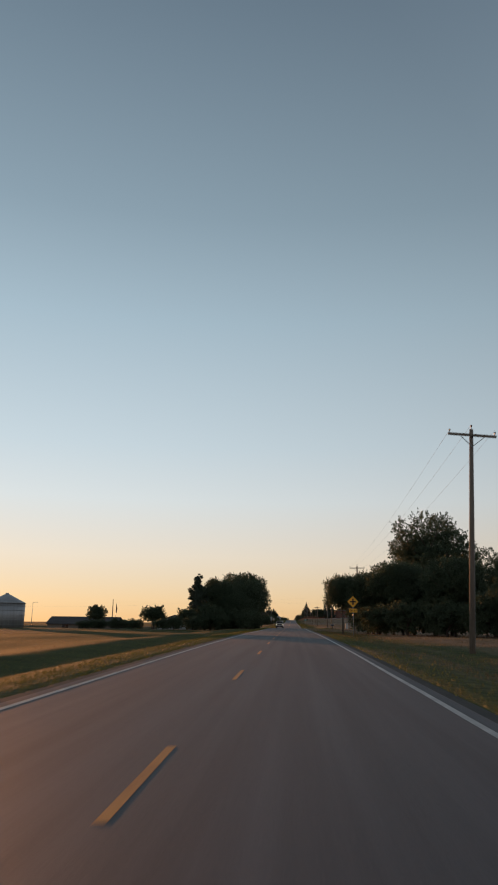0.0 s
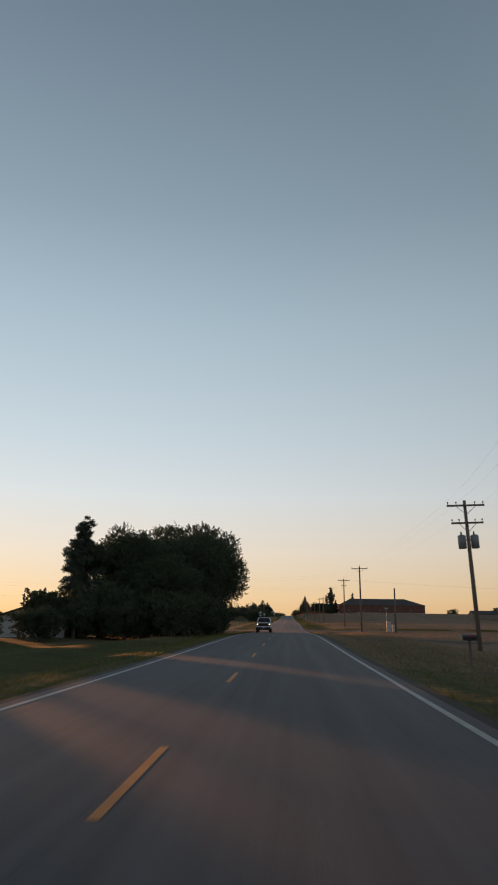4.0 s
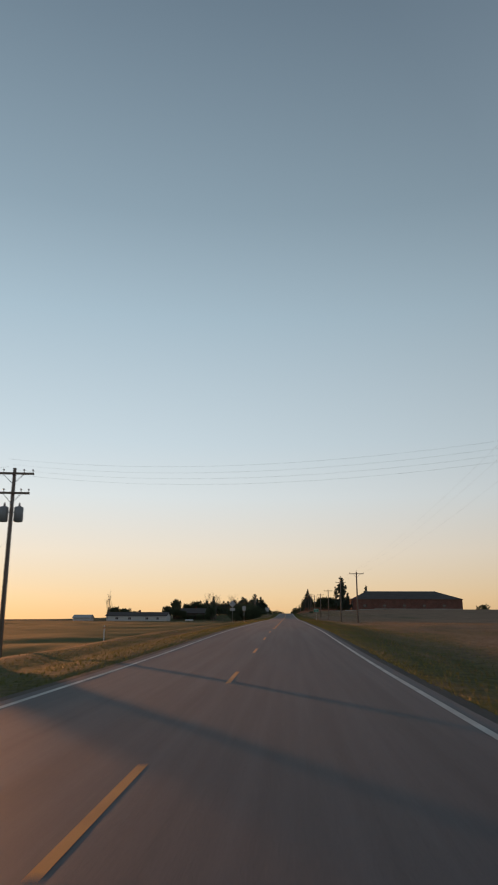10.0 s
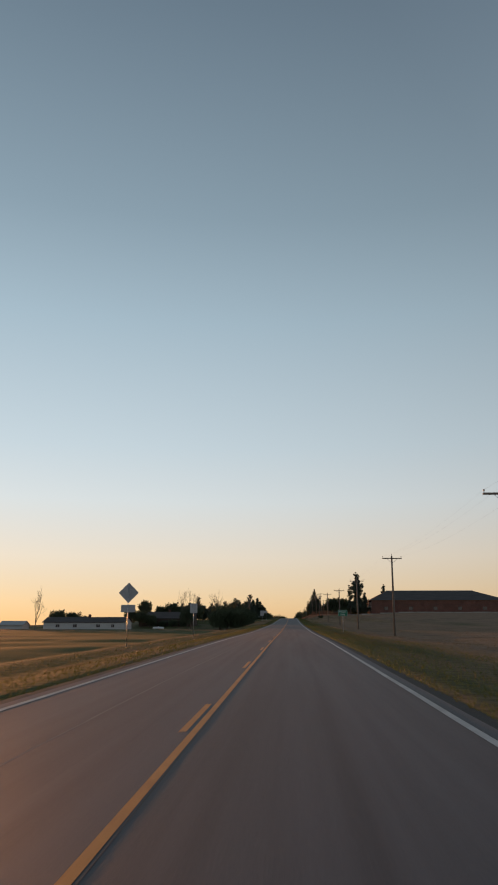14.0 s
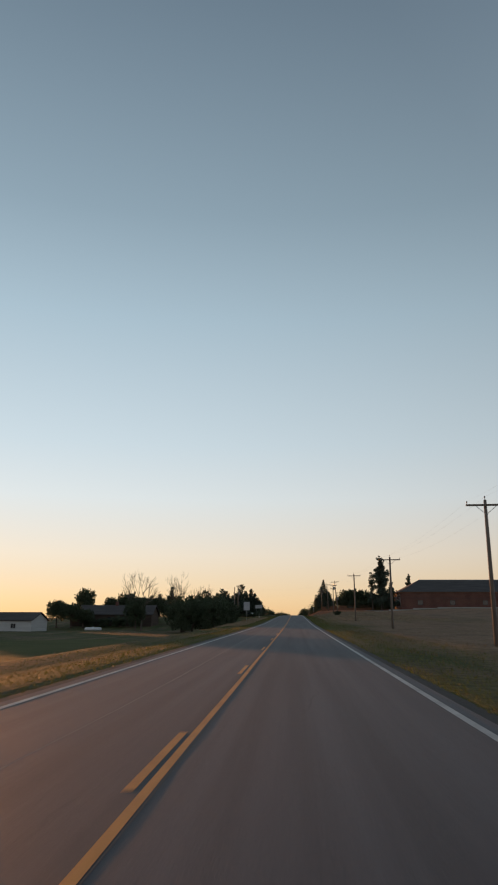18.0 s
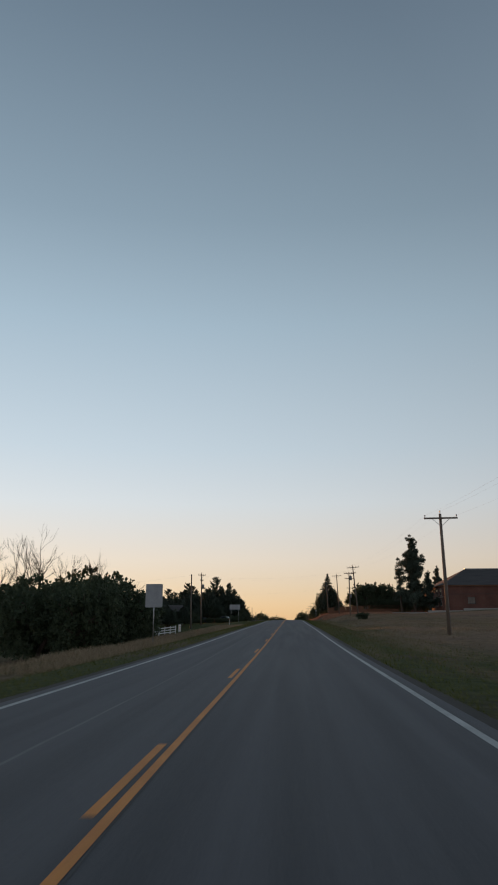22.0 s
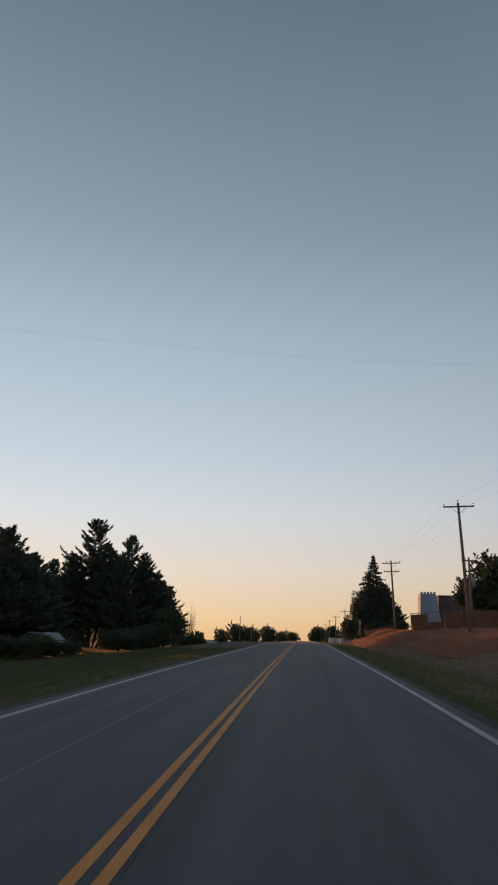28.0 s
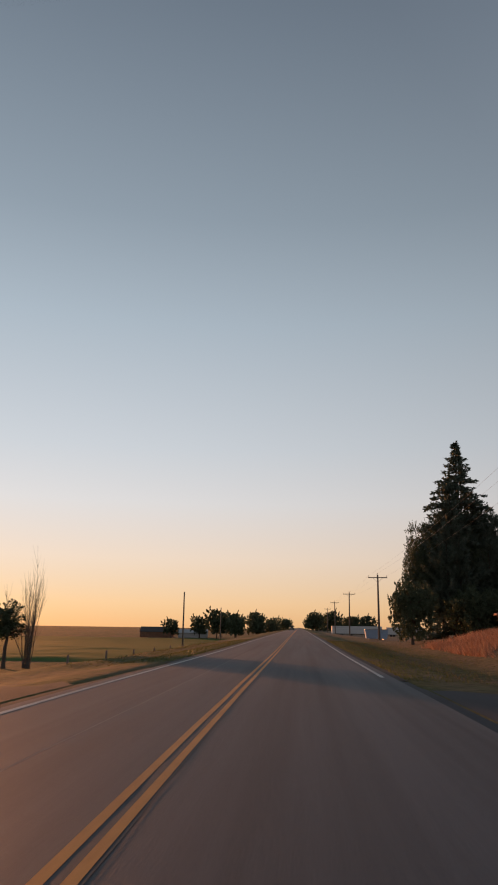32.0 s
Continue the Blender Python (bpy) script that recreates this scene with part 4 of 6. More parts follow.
again(round_tree, -44.8, 167.4, 150, 0.72, 1.1, label="upright leafy tree before the farmhouse")

# trees on the east side at the start
stand(cottonwood, 21.8, 107.0, 0, 1.06, 1.04, group="trees by the crossroads sign")
stand(ash, 7.7, 97.5, 30, 0.66, 1.34, group="trees by the crossroads sign")
again(ash, 11.4, 94.5, 75, 1.0, 0.9, label="mid-sized green ash in a dark leafy clump", group="trees by the crossroads sign")
again(ash, 14.5, 90.0, 130, 1.1, 0.94, label="mid-sized green ash in a dark leafy clump", group="trees by the crossroads sign")
again(ash, 19.0, 82.0, 220, 1.0, 1.0, label="mid-sized green ash in a dark leafy clump", group="trees by the crossroads sign")
again(cottonwood, 29.0, 92.0, 120, 0.85, 0.82, label="broad cottonwood at the back of the clump", group="trees by the crossroads sign")
again(elm[0], 24.0, 72.0, 77, 0.62, 0.62, label="dark leafy tree at the edge of the clump", group="trees by the crossroads sign")
for x, y, a, sc, tl in ((11.0, 87.0, 10, 0.95, 1.0), (10.6, 93.5, 30, 1.1, 1.0), (12.5, 97.0, 80, 1.2, 1.15), (16.5, 94.0, 140, 1.3, 1.2), (18.0, 88.0, 200, 1.3, 1.2), (21.0, 93.0, 250, 1.4, 1.3), (25.0, 88.0, 310, 1.4, 1.3), (28.5, 84.0, 15, 1.4, 1.2), (29.0, 76.0, 95, 1.3, 1.2), (14.0, 83.5, 60, 1.1, 1.0), (17.5, 79.0, 120, 1.1, 1.0), (20.5, 74.5, 190, 1.15, 1.05), (13.5, 91.0, 230, 1.1, 1.1), (24.5, 80.0, 300, 1.3, 1.2), (24.0, 68.0, 20, 1.1, 1.0)):
    again(scrub, x, y, a, sc, tl, label="dark tangled shrub under the trees", group="shrubs by the crossroads sign")
again(bare[1], 25.5, 66.0, 0, 0.6, 1.05)

# the farmstead far off on the west side
for x, y, a, sc, tl in ((-82, 566, 0, 0.95, 1.0), (-77.5, 568, 70, 0.9, 0.95), (-73.0, 567, 40, 0.8, 0.85), (-58.5, 578, 130, 0.85, 1.15), (-54.2, 576, 30, 0.8, 1.1), (-50.8, 575, 200, 0.72, 0.95), (-57.0, 597, 300, 0.85, 1.6), (-39.5, 594, 190, 1.0, 1.05), (-36.5, 597, 100, 1.0, 1.0), (-63.0, 572, 210, 0.7, 0.8)):
    again(round_tree, x, y, a, sc, tl, label="leafy yard tree beside the farmhouse")
stand(bare[0], -33.9, 563.5, 0, 0.88, 1.0, group="dead elms")
stand(bare[1], -22.3, 552.0, 120, 1.05, 0.82, group="dead elms")
again(bare[1], -16.0, 554.0, 200, 0.62, 1.1, group="dead elms")
again(round_tree, -35.0, 562.3, 20, 0.74, 1.4, label="dense dark tree at the foot of a dead elm")
for x, y, a, sc, tl in ((-48.5, 612, 0, 0.95, 1.25), (-45.0, 611, 90, 0.9, 1.1), (-53.5, 613, 170, 0.95, 1.05)):
    again(round_tree, x, y, a, sc, tl, label="rounded dark tree behind the ranch house", group="trees behind the ranch house")
again(bare[1], -73.8, 520.0, 60, 0.5, 1.75, label="thin leafless tree alone in the field")
for x, y, a, sc, tl in ((-50.0, 577, 0, 0.8, 0.9), (-46.5, 578, 70, 0.8, 0.8), (-42.5, 577.5, 140, 0.85, 0.9), (-38.5, 577, 210, 0.9, 1.0), (-62.0, 570, 10, 0.9, 0.8)):
    again(scrub, x, y, a, sc, tl, label="dark shrub before the ranch house", group="shrubs before the ranch house")

# dark shrubs along the west verge, then cedars
for x, y, a, sc, tl in ((-14.5, 541.0, 0, 1.3, 1.35), (-15.5, 547.0, 50, 1.6, 1.2), (-18.0, 552.0, 100, 1.8, 1.25), (-19.5, 544.5, 160, 1.6, 1.2), (-22.5, 550.0, 220, 1.7, 1.15), (-13.2, 547.5, 260, 1.3, 1.2), (-13.6, 553.0, 10, 1.1, 1.3), (-15.5, 560.0, 280, 1.1, 1.1), (-18.0, 570.0, 20, 1.0, 1.0), (-20.0, 582.0, 70, 1.05, 1.0), (-22.5, 592.0, 130, 1.0, 0.95)):
    again(scrub, x, y, a, sc, tl, label="large dense dark shrub behind the verge", group="shrubs along the verge")
stand(cedars[0], -20.7, 694.4, 0, 1.3, 0.98, group="cedars")
stand(cedars[1], -16.6, 693.6, 40, 1.25, 0.98, group="cedars")
stand(cedars[2], -20.0, 671.0, 100, 1.15, 0.92, group="cedars")
for k, x, y, h, r in ((0, -26.0, 684.0, 9.8, 4.0), (1, -19.0, 674.0, 6.8, 2.8), (1, -24.0, 692.0, 8.4, 3.6), (0, -29.5, 676.0, 7.8, 3.5), (2, -14.2, 694.5, 7.4, 3.4), (1, -28.0, 690.0, 10.8, 4.2), (0, -33.0, 686.0, 9.0, 3.8), (1, -36.5, 676.0, 8.0, 3.6),
                      (0, -44.7, 667.0, 10.8, 3.3), (1, -40.3, 688.0, 8.2, 2.8), (1, -34.7, 690.0, 6.2, 2.4), (2, -31.5, 661.0, 5.6, 3.0), (1, -36.5, 658.0, 6.2, 3.2), (2, -48.5, 663.0, 8.0, 3.3), (0, -53.0, 670.0, 7.8, 3.2), (2, -26.5, 666.0, 5.8, 3.0), (2, -41.0, 661.0, 6.6, 3.4),
                      (0, -23.0, 602.0, 4.8, 2.5), (0, -30.0, 612.0, 5.0, 2.5), (1, -37.0, 622.0, 5.8, 2.5), (2, -22.0, 594.0, 4.6, 2.6), (1, -24.0, 610.0, 5.3, 2.8), (2, -21.5, 618.0, 3.8, 2.2), (1, -20.5, 628.0, 3.6, 2.2), (0, -26.0, 632.0, 5.0, 2.6), (2, -31.0, 640.0, 5.0, 2.8), (1, -27.5, 643.0, 5.2, 2.8)):
    grow_cedar(k, x, y, h, r, (x * 53 + y * 17) % 360)
for x, y, a, sc, tl in ((-16.5, 694.0, 0, 0.9, 0.7), (-18.6, 697.0, 80, 0.8, 0.8), (-27.0, 690.0, 240, 1.1, 0.8), (-31.0, 687.0, 320, 1.1, 0.9), (-14.0, 683.0, 30, 0.7, 0.55), (-15.5, 688.5, 130, 0.8, 0.6), (-25.0, 674.0, 330, 0.8, 0.6), (-29.0, 670.0, 60, 0.9, 0.7), (-34.0, 681.0, 190, 1.1, 0.8), (-38.0, 669.0, 290, 1.1, 0.8)):
    again(scrub, x, y, a, sc, tl, label="dark shrub in the shade of the cedars", group="shrubs under the cedars")
for x, y, a, sc, tl in ((-21.0, 644.0, 0, 0.9, 0.8), (-24.5, 644.0, 70, 0.9, 0.95), (-28.0, 644.5, 140, 0.9, 0.9), (-31.5, 645.0, 210, 1.0, 0.9), (-34.5, 647.0, 280, 1.0, 1.0)):
    again(scrub, x, y, a, sc, tl, label="dark shrub in front of the low house", group="shrubs before the low house")
for x, y, a, sc, tl in ((-14.6, 663.5, 80, 0.45, 0.75), (-16.6, 664.0, 160, 0.48, 0.72), (-18.8, 662.5, 240, 0.48, 0.75), (-21.0, 661.5, 300, 0.5, 0.75), (-13.5, 662.2, 40, 0.44, 0.72), (-12.3, 662.8, 110, 0.38, 0.62)):
    again(scrub, x, y, a, sc, tl, label="low clipped dark shrub beside the parked cars", group="low hedge by the cars")
again(scrub, 13.3, 609.0, 60, 0.5, 0.7, label="single low dark bush on the grass slope")
again(round_tree, -16.6, 698.5, 60, 0.7, 0.8, label="low leafy tree at the end of the cedar row")
for x, y, a, sc, tl in ((-12.5, 692.0, 0, 0.92, 1.12), (-12.6, 687.5, 50, 0.85, 0.7), (-13.2, 682.5, 100, 0.8, 0.6), (-13.4, 678.5, 150, 0.7, 0.6), (-14.8, 694.5, 200, 0.9, 0.9), (-15.4, 686.0, 250, 0.85, 0.6)):
    again(scrub, x, y, a, sc, tl, label="dark shrub in the shade of the cedars", group="shrubs under the cedars")
# the tall western shrubs stand out of view, added to shade the road
for x, y, a, sc, tl in ((-26.9, 743.0, 0, 1.5, 1.1), (-29.6, 741.6, 70, 1.4, 1.1), (-31.0, 745.0, 120, 1.5, 1.1), (-38.4, 746.5, 220, 1.6, 1.75), (-41.5, 748.0, 60, 1.6, 1.75), (-38.8, 744.5, 10, 1.3, 1.3), (-46.5, 750.0, 160, 1.6, 1.7)):
    again(scrub, x, y, a, sc, tl, 0.75, label="dense dark hedge shrub beside the gravel lot", group="hedge shrubs by the lot")
for x, y, a, sc, tl in ((-17.4, 734.4, 30, 0.5, 1.25), (-16.3, 734.6, 130, 0.58, 1.3), (-15.2, 735.0, 230, 0.5, 1.1)):
    again(scrub, x, y, a, sc, tl, 0.2, label="low dark bush at the edge of the gravel lot", group="low bushes by the lot")
fork_tree = broadleaf(19, 8.9, 2.7, 4.4, "leafy tree with a bare forked trunk", leaves=22000, size=0.14, lumps=17, boxy=2.2, shoot=0.8)
stand(fork_tree, -29.4, 760.0, 45, 1.15, 0.88, group="forked trees behind the hedge")
again(fork_tree, -33.6, 761.0, 200, 1.05, 0.9, group="forked trees behind the hedge")


def stem_tree(seed, height, label):
    """A bare tree: many slim stems that fan out from one foot and split into fine upright twigs."""
    rng = np.random.default_rng(seed)
    t = thing("bare_tree", label, "tree")
    s = Shape()
    for k in range(20):
        h = height * (1.0 if k == 0 else rng.uniform(0.5, 0.93))
        tilt = 0.0 if k == 0 else rng.uniform(0.05, 0.42)
        az = rng.uniform(0, 2 * math.pi)
        out = Vector((math.cos(az) * tilt, math.sin(az) * tilt, 1)).normalized()
        foot = Vector((rng.normal() * 0.3, rng.normal() * 0.3, -0.2))
        mid = foot + out * h * 0.5 + Vector((rng.normal(), rng.normal(), 0)) * 0.15
        tip = mid + (out * 0.8 + Vector((rng.normal() * 0.06, rng.normal() * 0.06, 0.35))).normalized() * h * 0.5
        s.tube([foot, foot.lerp(mid, 0.5) + Vector((0.05, 0, 0)), mid, mid.lerp(tip, 0.55), tip], [0.045, 0.036, 0.024, 0.014, 0.005], 6, False)
        for q in range(24):
            f = rng.uniform(0.05, 0.95)
            p = mid.lerp(tip, f) if q < 15 else foot.lerp(mid, rng.uniform(0.45, 1))
            d = (out + Vector((rng.normal() * 0.32, rng.normal() * 0.32, 0.45))).normalized()
            L = h * rng.uniform(0.08, 0.26)
            s.tube([p, p + d * L * 0.5 + Vector((0, 0, 0.04)), p + d * L + Vector((0, 0, 0.2))], [0.011, 0.007, 0.003], 4, False)
    part("trunk", s, DEADWOOD, t)
    return t


stand(stem_tree(35, 10.0, "thin leafless tree with a fan of slim stems"), -24.6, 783.5, 0, 1.0, 1.0)
side_tree = broadleaf(41, 6.2, 2.0, 2.2, "small open leafy tree growing beside a bare tree", leaves=7000, size=0.1, lumps=15, shoot=0.9)
stand(side_tree, -26.4, 782.8, 80, 1.0, 1.0)

# the school side
school_pine = ragged_pine(27, 20.8, 5.4, "tall dark ragged pine beside the brick building", 2.6)
stand(school_pine, 35.6, 688.5, 40, group="pines by the school")
again(school_pine, -21.8, 171.6, 200, 0.76, 0.8, label="ragged open pine beside the elm wood", group="lone pines")
again(school_pine, 61.3, 785.0, 140, 0.8, 1.24, label="dark pine rising behind the brick building", group="pines by the school")
again(school_pine, 39.2, 686.5, 240, 0.55, 0.95, label="dark pine beside the brick building", group="pines by the school")
stand(ragged_pine(28, 14.8, 1.3, "thin half-dead pine with a bare lower trunk", 5.0, 34, 260), 32.2, 690.0, 0, group="pines by the school")
for x, y, a, sc, tl in ((23.8, 705.0, 0, 1.15, 1.12), (29.2, 706.0, 80, 1.1, 1.15), (19.9, 703.5, 160, 0.8, 1.05), (34.0, 705.0, 220, 1.0, 0.9)):
    again(round_tree, x, y, a, sc, tl, label="dark leafy tree behind the grass bank", group="trees behind the bank")
grow_cedar(2, 35.0, 714.0, 8.2, 2.8, 50, "pointed dark cedar behind the grass bank", "trees behind the bank")
for x, y, a, sc, tl in ((21.5, 702.5, 0, 1.0, 1.0), (25.5, 702.0, 60, 1.1, 1.1), (29.0, 702.0, 120, 1.1, 1.0), (32.5, 700.5, 180, 1.1, 1.0), (36.0, 699.0, 240, 1.1, 1.0), (39.3, 697.0, 300, 0.9, 1.2)):
    again(scrub, x, y, a, sc, tl, label="dark shrub behind the grass bank", group="shrubs behind the bank")
stand(spruce, 16.4, 784.0, 0, 0.84, 1.13)
grow_cedar(0, 15.4, 783.0, 14.0, 3.3, 60, "dense dark cedar in front of the spruce", "trees at the corner")
grow_cedar(2, 19.6, 783.5, 11.0, 3.3, 160, "broad dark cedar beside the spruce", "trees at the corner")
again(elm[1], 16.8, 786.0, 20, 0.62, 1.3, label="dense leafy tree grown into the spruce", group="trees at the corner")
again(ash, 21.8, 788.0, 20, 0.75, 0.75, label="leafy ash beside the spruce", group="trees at the corner")
again(scrub, 10.5, 777.0, 200, 0.85, 1.75, label="tall leafy bush at the foot of the spruce", group="trees at the corner")
again(elm[2], 13.5, 785.0, 60, 0.42, 1.72, label="dense leafy tree grown into the spruce", group="trees at the corner")
again(scrub, 16.5, 780.0, 200, 1.2, 1.0, label="dark shrub at the foot of the spruce")
again(scrub, 20.5, 780.0, 100, 1.2, 1.0, label="dark shrub at the foot of the spruce")

# far shelterbelts
stand(far_tree, -16.0, 1180.0, 0, 1.2, 1.0, group="far shelterbelt")
rng = random.Random(5)
for x, y, sc, tl in ((-24, 1150, 1.4, 1.1), (-34, 1120, 1.3, 1.1), (-46, 1130, 1.5, 1.2), (-30, 1240, 1.6, 1.2), (-60, 1160, 1.3, 1.1), (13, 1260, 1.5, 1.1), (24, 1230, 1.5, 1.2), (34, 1180, 1.3, 1.0), (46, 1200, 1.4, 1.0),
                     (60, 1150, 1.0, 0.8), (88, 1100, 0.9, 0.8), (-14, 1500, 1.6, 1.0), (12, 1520, 1.5, 1.0), (180, 900, 1.3, 0.9), (260, 1000, 1.3, 0.8), (-75, 1145, 1.2, 1.0), (-40, 1180, 1.4, 1.2), (-20, 1300, 1.5, 1.1), (-52, 1210, 1.5, 1.2), (18, 1330, 1.6, 1.1), (29, 1290, 1.5, 1.1), (40, 1260, 1.5, 1.0), (-11.5, 1400, 1.3, 1.0),
                     (150, 620, 0.9, 0.7), (205, 640, 1.0, 0.6), (225, 600, 0.9, 0.7), (140, 480, 0.8, 0.7), (260, 520, 1.0, 0.6)):
    again(far_tree, x, y, rng.uniform(0, 360), sc * 1.08, tl * 0.98, group="far shelterbelt")


# ---- utility poles and wires ----
ARM_Z = 0.35


def utility_pole(x, y, top, style="single", turn=0.0, lean=0.0, label="", arm=2.5, cans=0, drop=2.7):
    """style: single crossarm, double crossarm, or plain."""
    base = ground_z(x, y)
    h = top - base
    t = thing("utility_pole", label or "weathered wooden utility pole with a crossarm", "utility pole", (x, y, base), turn, "utility poles")
    t.matrix_basis = t.matrix_basis @ pose(0, 0, 0, 0, lean, 0)
    part("pole", Shape().tube([(0, 0, -0.4), (0, 0, h * 0.5), (0, 0, h)], [0.155, 0.13, 0.1], 12), POLE_WOOD, t)
    arms = {"single": [h - ARM_Z], "double": [h - ARM_Z, h - 1.5], "low": [h - ARM_Z, h - 1.5], "plain": []}[style]
    for i, z in enumerate(arms):
        w = arm if i == 0 else arm * (0.85 if style == "double" else 0.42)
        part("crossarm", Shape().box((0, -0.16, z), (w, 0.095, 0.12), None, 0.012), POLE_WOOD, t)
        for sgn in (-1, 1):
            if w > 1.5:
                part("brace", Shape().tube([(sgn * w * 0.26, -0.2, z - 0.05), (0, -0.15, z - 0.62)], 0.018, 5), METAL, t)
            for k in (0.94,) if style == "single" else (0.94, 0.5):
                ins = Shape().tube([(sgn * w / 2 * k, -0.16, z + 0.05), (sgn * w / 2 * k, -0.16, z + 0.14), (sgn * w / 2 * k, -0.16, z + 0.2), (sgn * w / 2 * k, -0.16, z + 0.26)], [0.018, 0.02, 0.058, 0.035], 7)
                part("insulator", ins, INSULATOR, t)
    if style in ("single", "low"):
        part("top_insulator", Shape().tube([(0, 0, h), (0, 0, h + 0.12), (0, 0, h + 0.18), (0, 0, h + 0.25)], [0.018, 0.02, 0.058, 0.035], 7), INSULATOR, t)
    for i in range(cans):
        sx = (-0.42, 0.42)[i % 2] if cans > 1 else 0.36
        z = h - drop
        can = part("transformer", Shape().tube([(sx, 0, z - 0.45), (sx, 0, z - 0.42), (sx, 0, z + 0.38), (sx, 0, z + 0.44)], [0.2, 0.26, 0.26, 0.17], 14), CAN_GREY, t, "grey steel transformer can")
        part("bushing", Shape().tube([(sx, 0.06, z + 0.4), (sx, 0.06, z + 0.52), (sx, 0.06, z + 0.68)], [0.05, 0.07, 0.03], 7), INSULATOR, can)
        part("bracket", Shape().box((sx * 0.45, 0, z + 0.1), (abs(sx) * 0.8, 0.06, 0.09)), METAL, t)
    if h > 6:
        part("ground_wire", Shape().tube([(0.1, -0.13, 0.1), (0.09, -0.12, h * 0.5), (0.07, -0.09, h - 0.6)], 0.009, 4), WIRE, t)
    return t


def wire_span(a, b, sag, offsets, thick=0.004, name="power_line", label="thin sagging overhead power line"):
    """Wires between two points, one for each sideways offset (x, y, z)."""
    t = thing(name, label, "power line", (0, 0, 0))
    a, b = Vector(a), Vector(b)
    for o in offsets:
        pts = []
        for i in range(17):
            f = i / 16
            p = a.lerp(b, f) + Vector(o)
            p.z -= sag * 4 * f * (1 - f)
            pts.append(p)
        part("wire", Shape().tube(pts, thick, 5, False), WIRE, t)
    return t


EAST = [(10.3, 36.0, 11.5, "single", 0), (11.9, 121.0, 11.3, "single", 1), (12.6, 141.0, 9.95, "double", 2), (12.3, 208.0, 10.6, "single", 0), (13.1, 252.4, 11.2, "low", 0), (13.2, 350.1, 10.4, "single", 0),
        (14.1, 403.0, 11.6, "single", 0), (13.4, 444.7, 11.2, "single", 0), (13.0, 488.8, 11.5, "single", 0), (12.7, 539.0, 12.7, "single", 0), (14.2, 635.5, 16.8, "low", 0), (13.7, 681.0, 18.2, "single", 0),
        (12.9, 721.4, 17.8, "double", 0), (11.5, 811.5, 14.9, "single", 0), (11.4, 866.0, 15.2, "single", 0), (11.6, 930.0, 15.6, "single", 0), (12.0, 1000.0, 15.5, "single", 0)]
LEAN = {36.0: 3.4, 141.0: -2.6, 635.5: -4.4, 681.0: -2.2, 721.4: -2.0}     # poles that lean over the road, degrees
for i, (x, y, top, style, cans) in enumerate(EAST):
    x -= math.tan(radians(LEAN.get(y, 0.0))) * (top - ground_z(x, y))
    text = {"single": "weathered wooden utility pole with a single crossarm", "low": "weathered wooden utility pole with a small lower crossarm", "double": "wooden utility pole with two crossarms"}[style]
    utility_pole(x, y, top, style, random.Random(i).uniform(-6, 6), LEAN.get(y, random.Random(i + 40).uniform(-0.6, 0.6)), text + (" and transformer cans" if cans else ""), 2.5, cans, 1.75 if cans == 1 else 2.7)
utility_pole(14.1, 636.5 + 8, 16.2, "double", 4, 0.2, "second wooden utility pole with crossarms beside the first", 2.3, 1, 1.35)
utility_pole(18.6, 700.0, 15.9, "double", 4, 0, "second wooden utility pole with a transformer can", 1.7, 1)
utility_pole(13.4, 97.5, 6.2, "plain", label="plain weathered pole among the trees")
utility_pole(16.6, 201.5, 7.0, "plain", label="short plain weathered service pole")
utility_pole(36.0, 186.0, 8.0, "plain", label="plain weathered service pole in the field")
for (xa, ya, ta, *_), (xb, yb, tb, *_) in zip(EAST, EAST[1:]):
    wire_span((xa, ya, ta - 0.1), (xb, yb, tb - 0.1), 0.0062 * (yb - ya) + 0.25, ((-1.17, 0, 0), (0, 0, 0.32), (1.17, 0, 0)), 0.005 if yb > 690 or ya < 90 else 0.0026)

utility_pole(-14.8, 262.3, 10.6, "double", 8, 0, "wooden utility pole with two crossarms and two transformer cans", 2.3, 2)
utility_pole(-20.2, 264.0, 3.0, "plain", 0, 9, "short leaning plain post beside the field shed")
wire_span((-14.8, 262.3, 10.55), (13.1, 252.4, 9.35), 0.95, ((0, -1.1, 0.35), (0, -0.25, 0.2), (0, 0.55, 0.05), (0, 1.1, -0.15)), 0.0026, label="thin power lines crossing above the highway")
wire_span((-14.8, 262.3, 10.4), (-160, 300, 9.4), 2.5, ((0, -0.9, 0.1), (0, 0.9, 0.1)))
wire_span((-14.8, 262.3, 6.5), (-20.2, 264.0, 3.0), 0.35, ((0, 0, 0),), label="thin service wire dropping to a short post")
wire_span((13.1, 252.4, 10.9), (170, 240, 10.2), 2.5, ((0, -0.9, 0.1), (0, 0.9, 0.1)))
wire_span((-50, 203.5, 8.2), (12.3, 208.0, 10.3), 0.9, ((0, -0.14, -0.6), (0, -0.14, -1.05)), 0.0026, label="thin power lines crossing above the highway")
utility_pole(-50.0, 203.5, 8.0, "plain", 0, 0, "plain wooden pole behind the farmyard")
utility_pole(-37.2, 196.8, 5.6, "plain", 0, 0, "short plain yard pole behind the cottage")
utility_pole(-17.0, 616.5, 13.9, "plain", 0, 0, "tall plain wooden pole with a single wire")
utility_pole(-17.3, 633.8, 15.3, "low", 30, 0, "wooden utility pole with a transformer can", 1.6, 1)
wire_span((-17.0, 616.5, 13.7), (14.2, 635.5, 15.9), 1.1, ((0, 0, 0),), 0.003, label="thin wire crossing above the highway")
wire_span((-17.0, 616.5, 13.7), (-60, 600, 10.5), 1.0, ((0, 0, 0),))
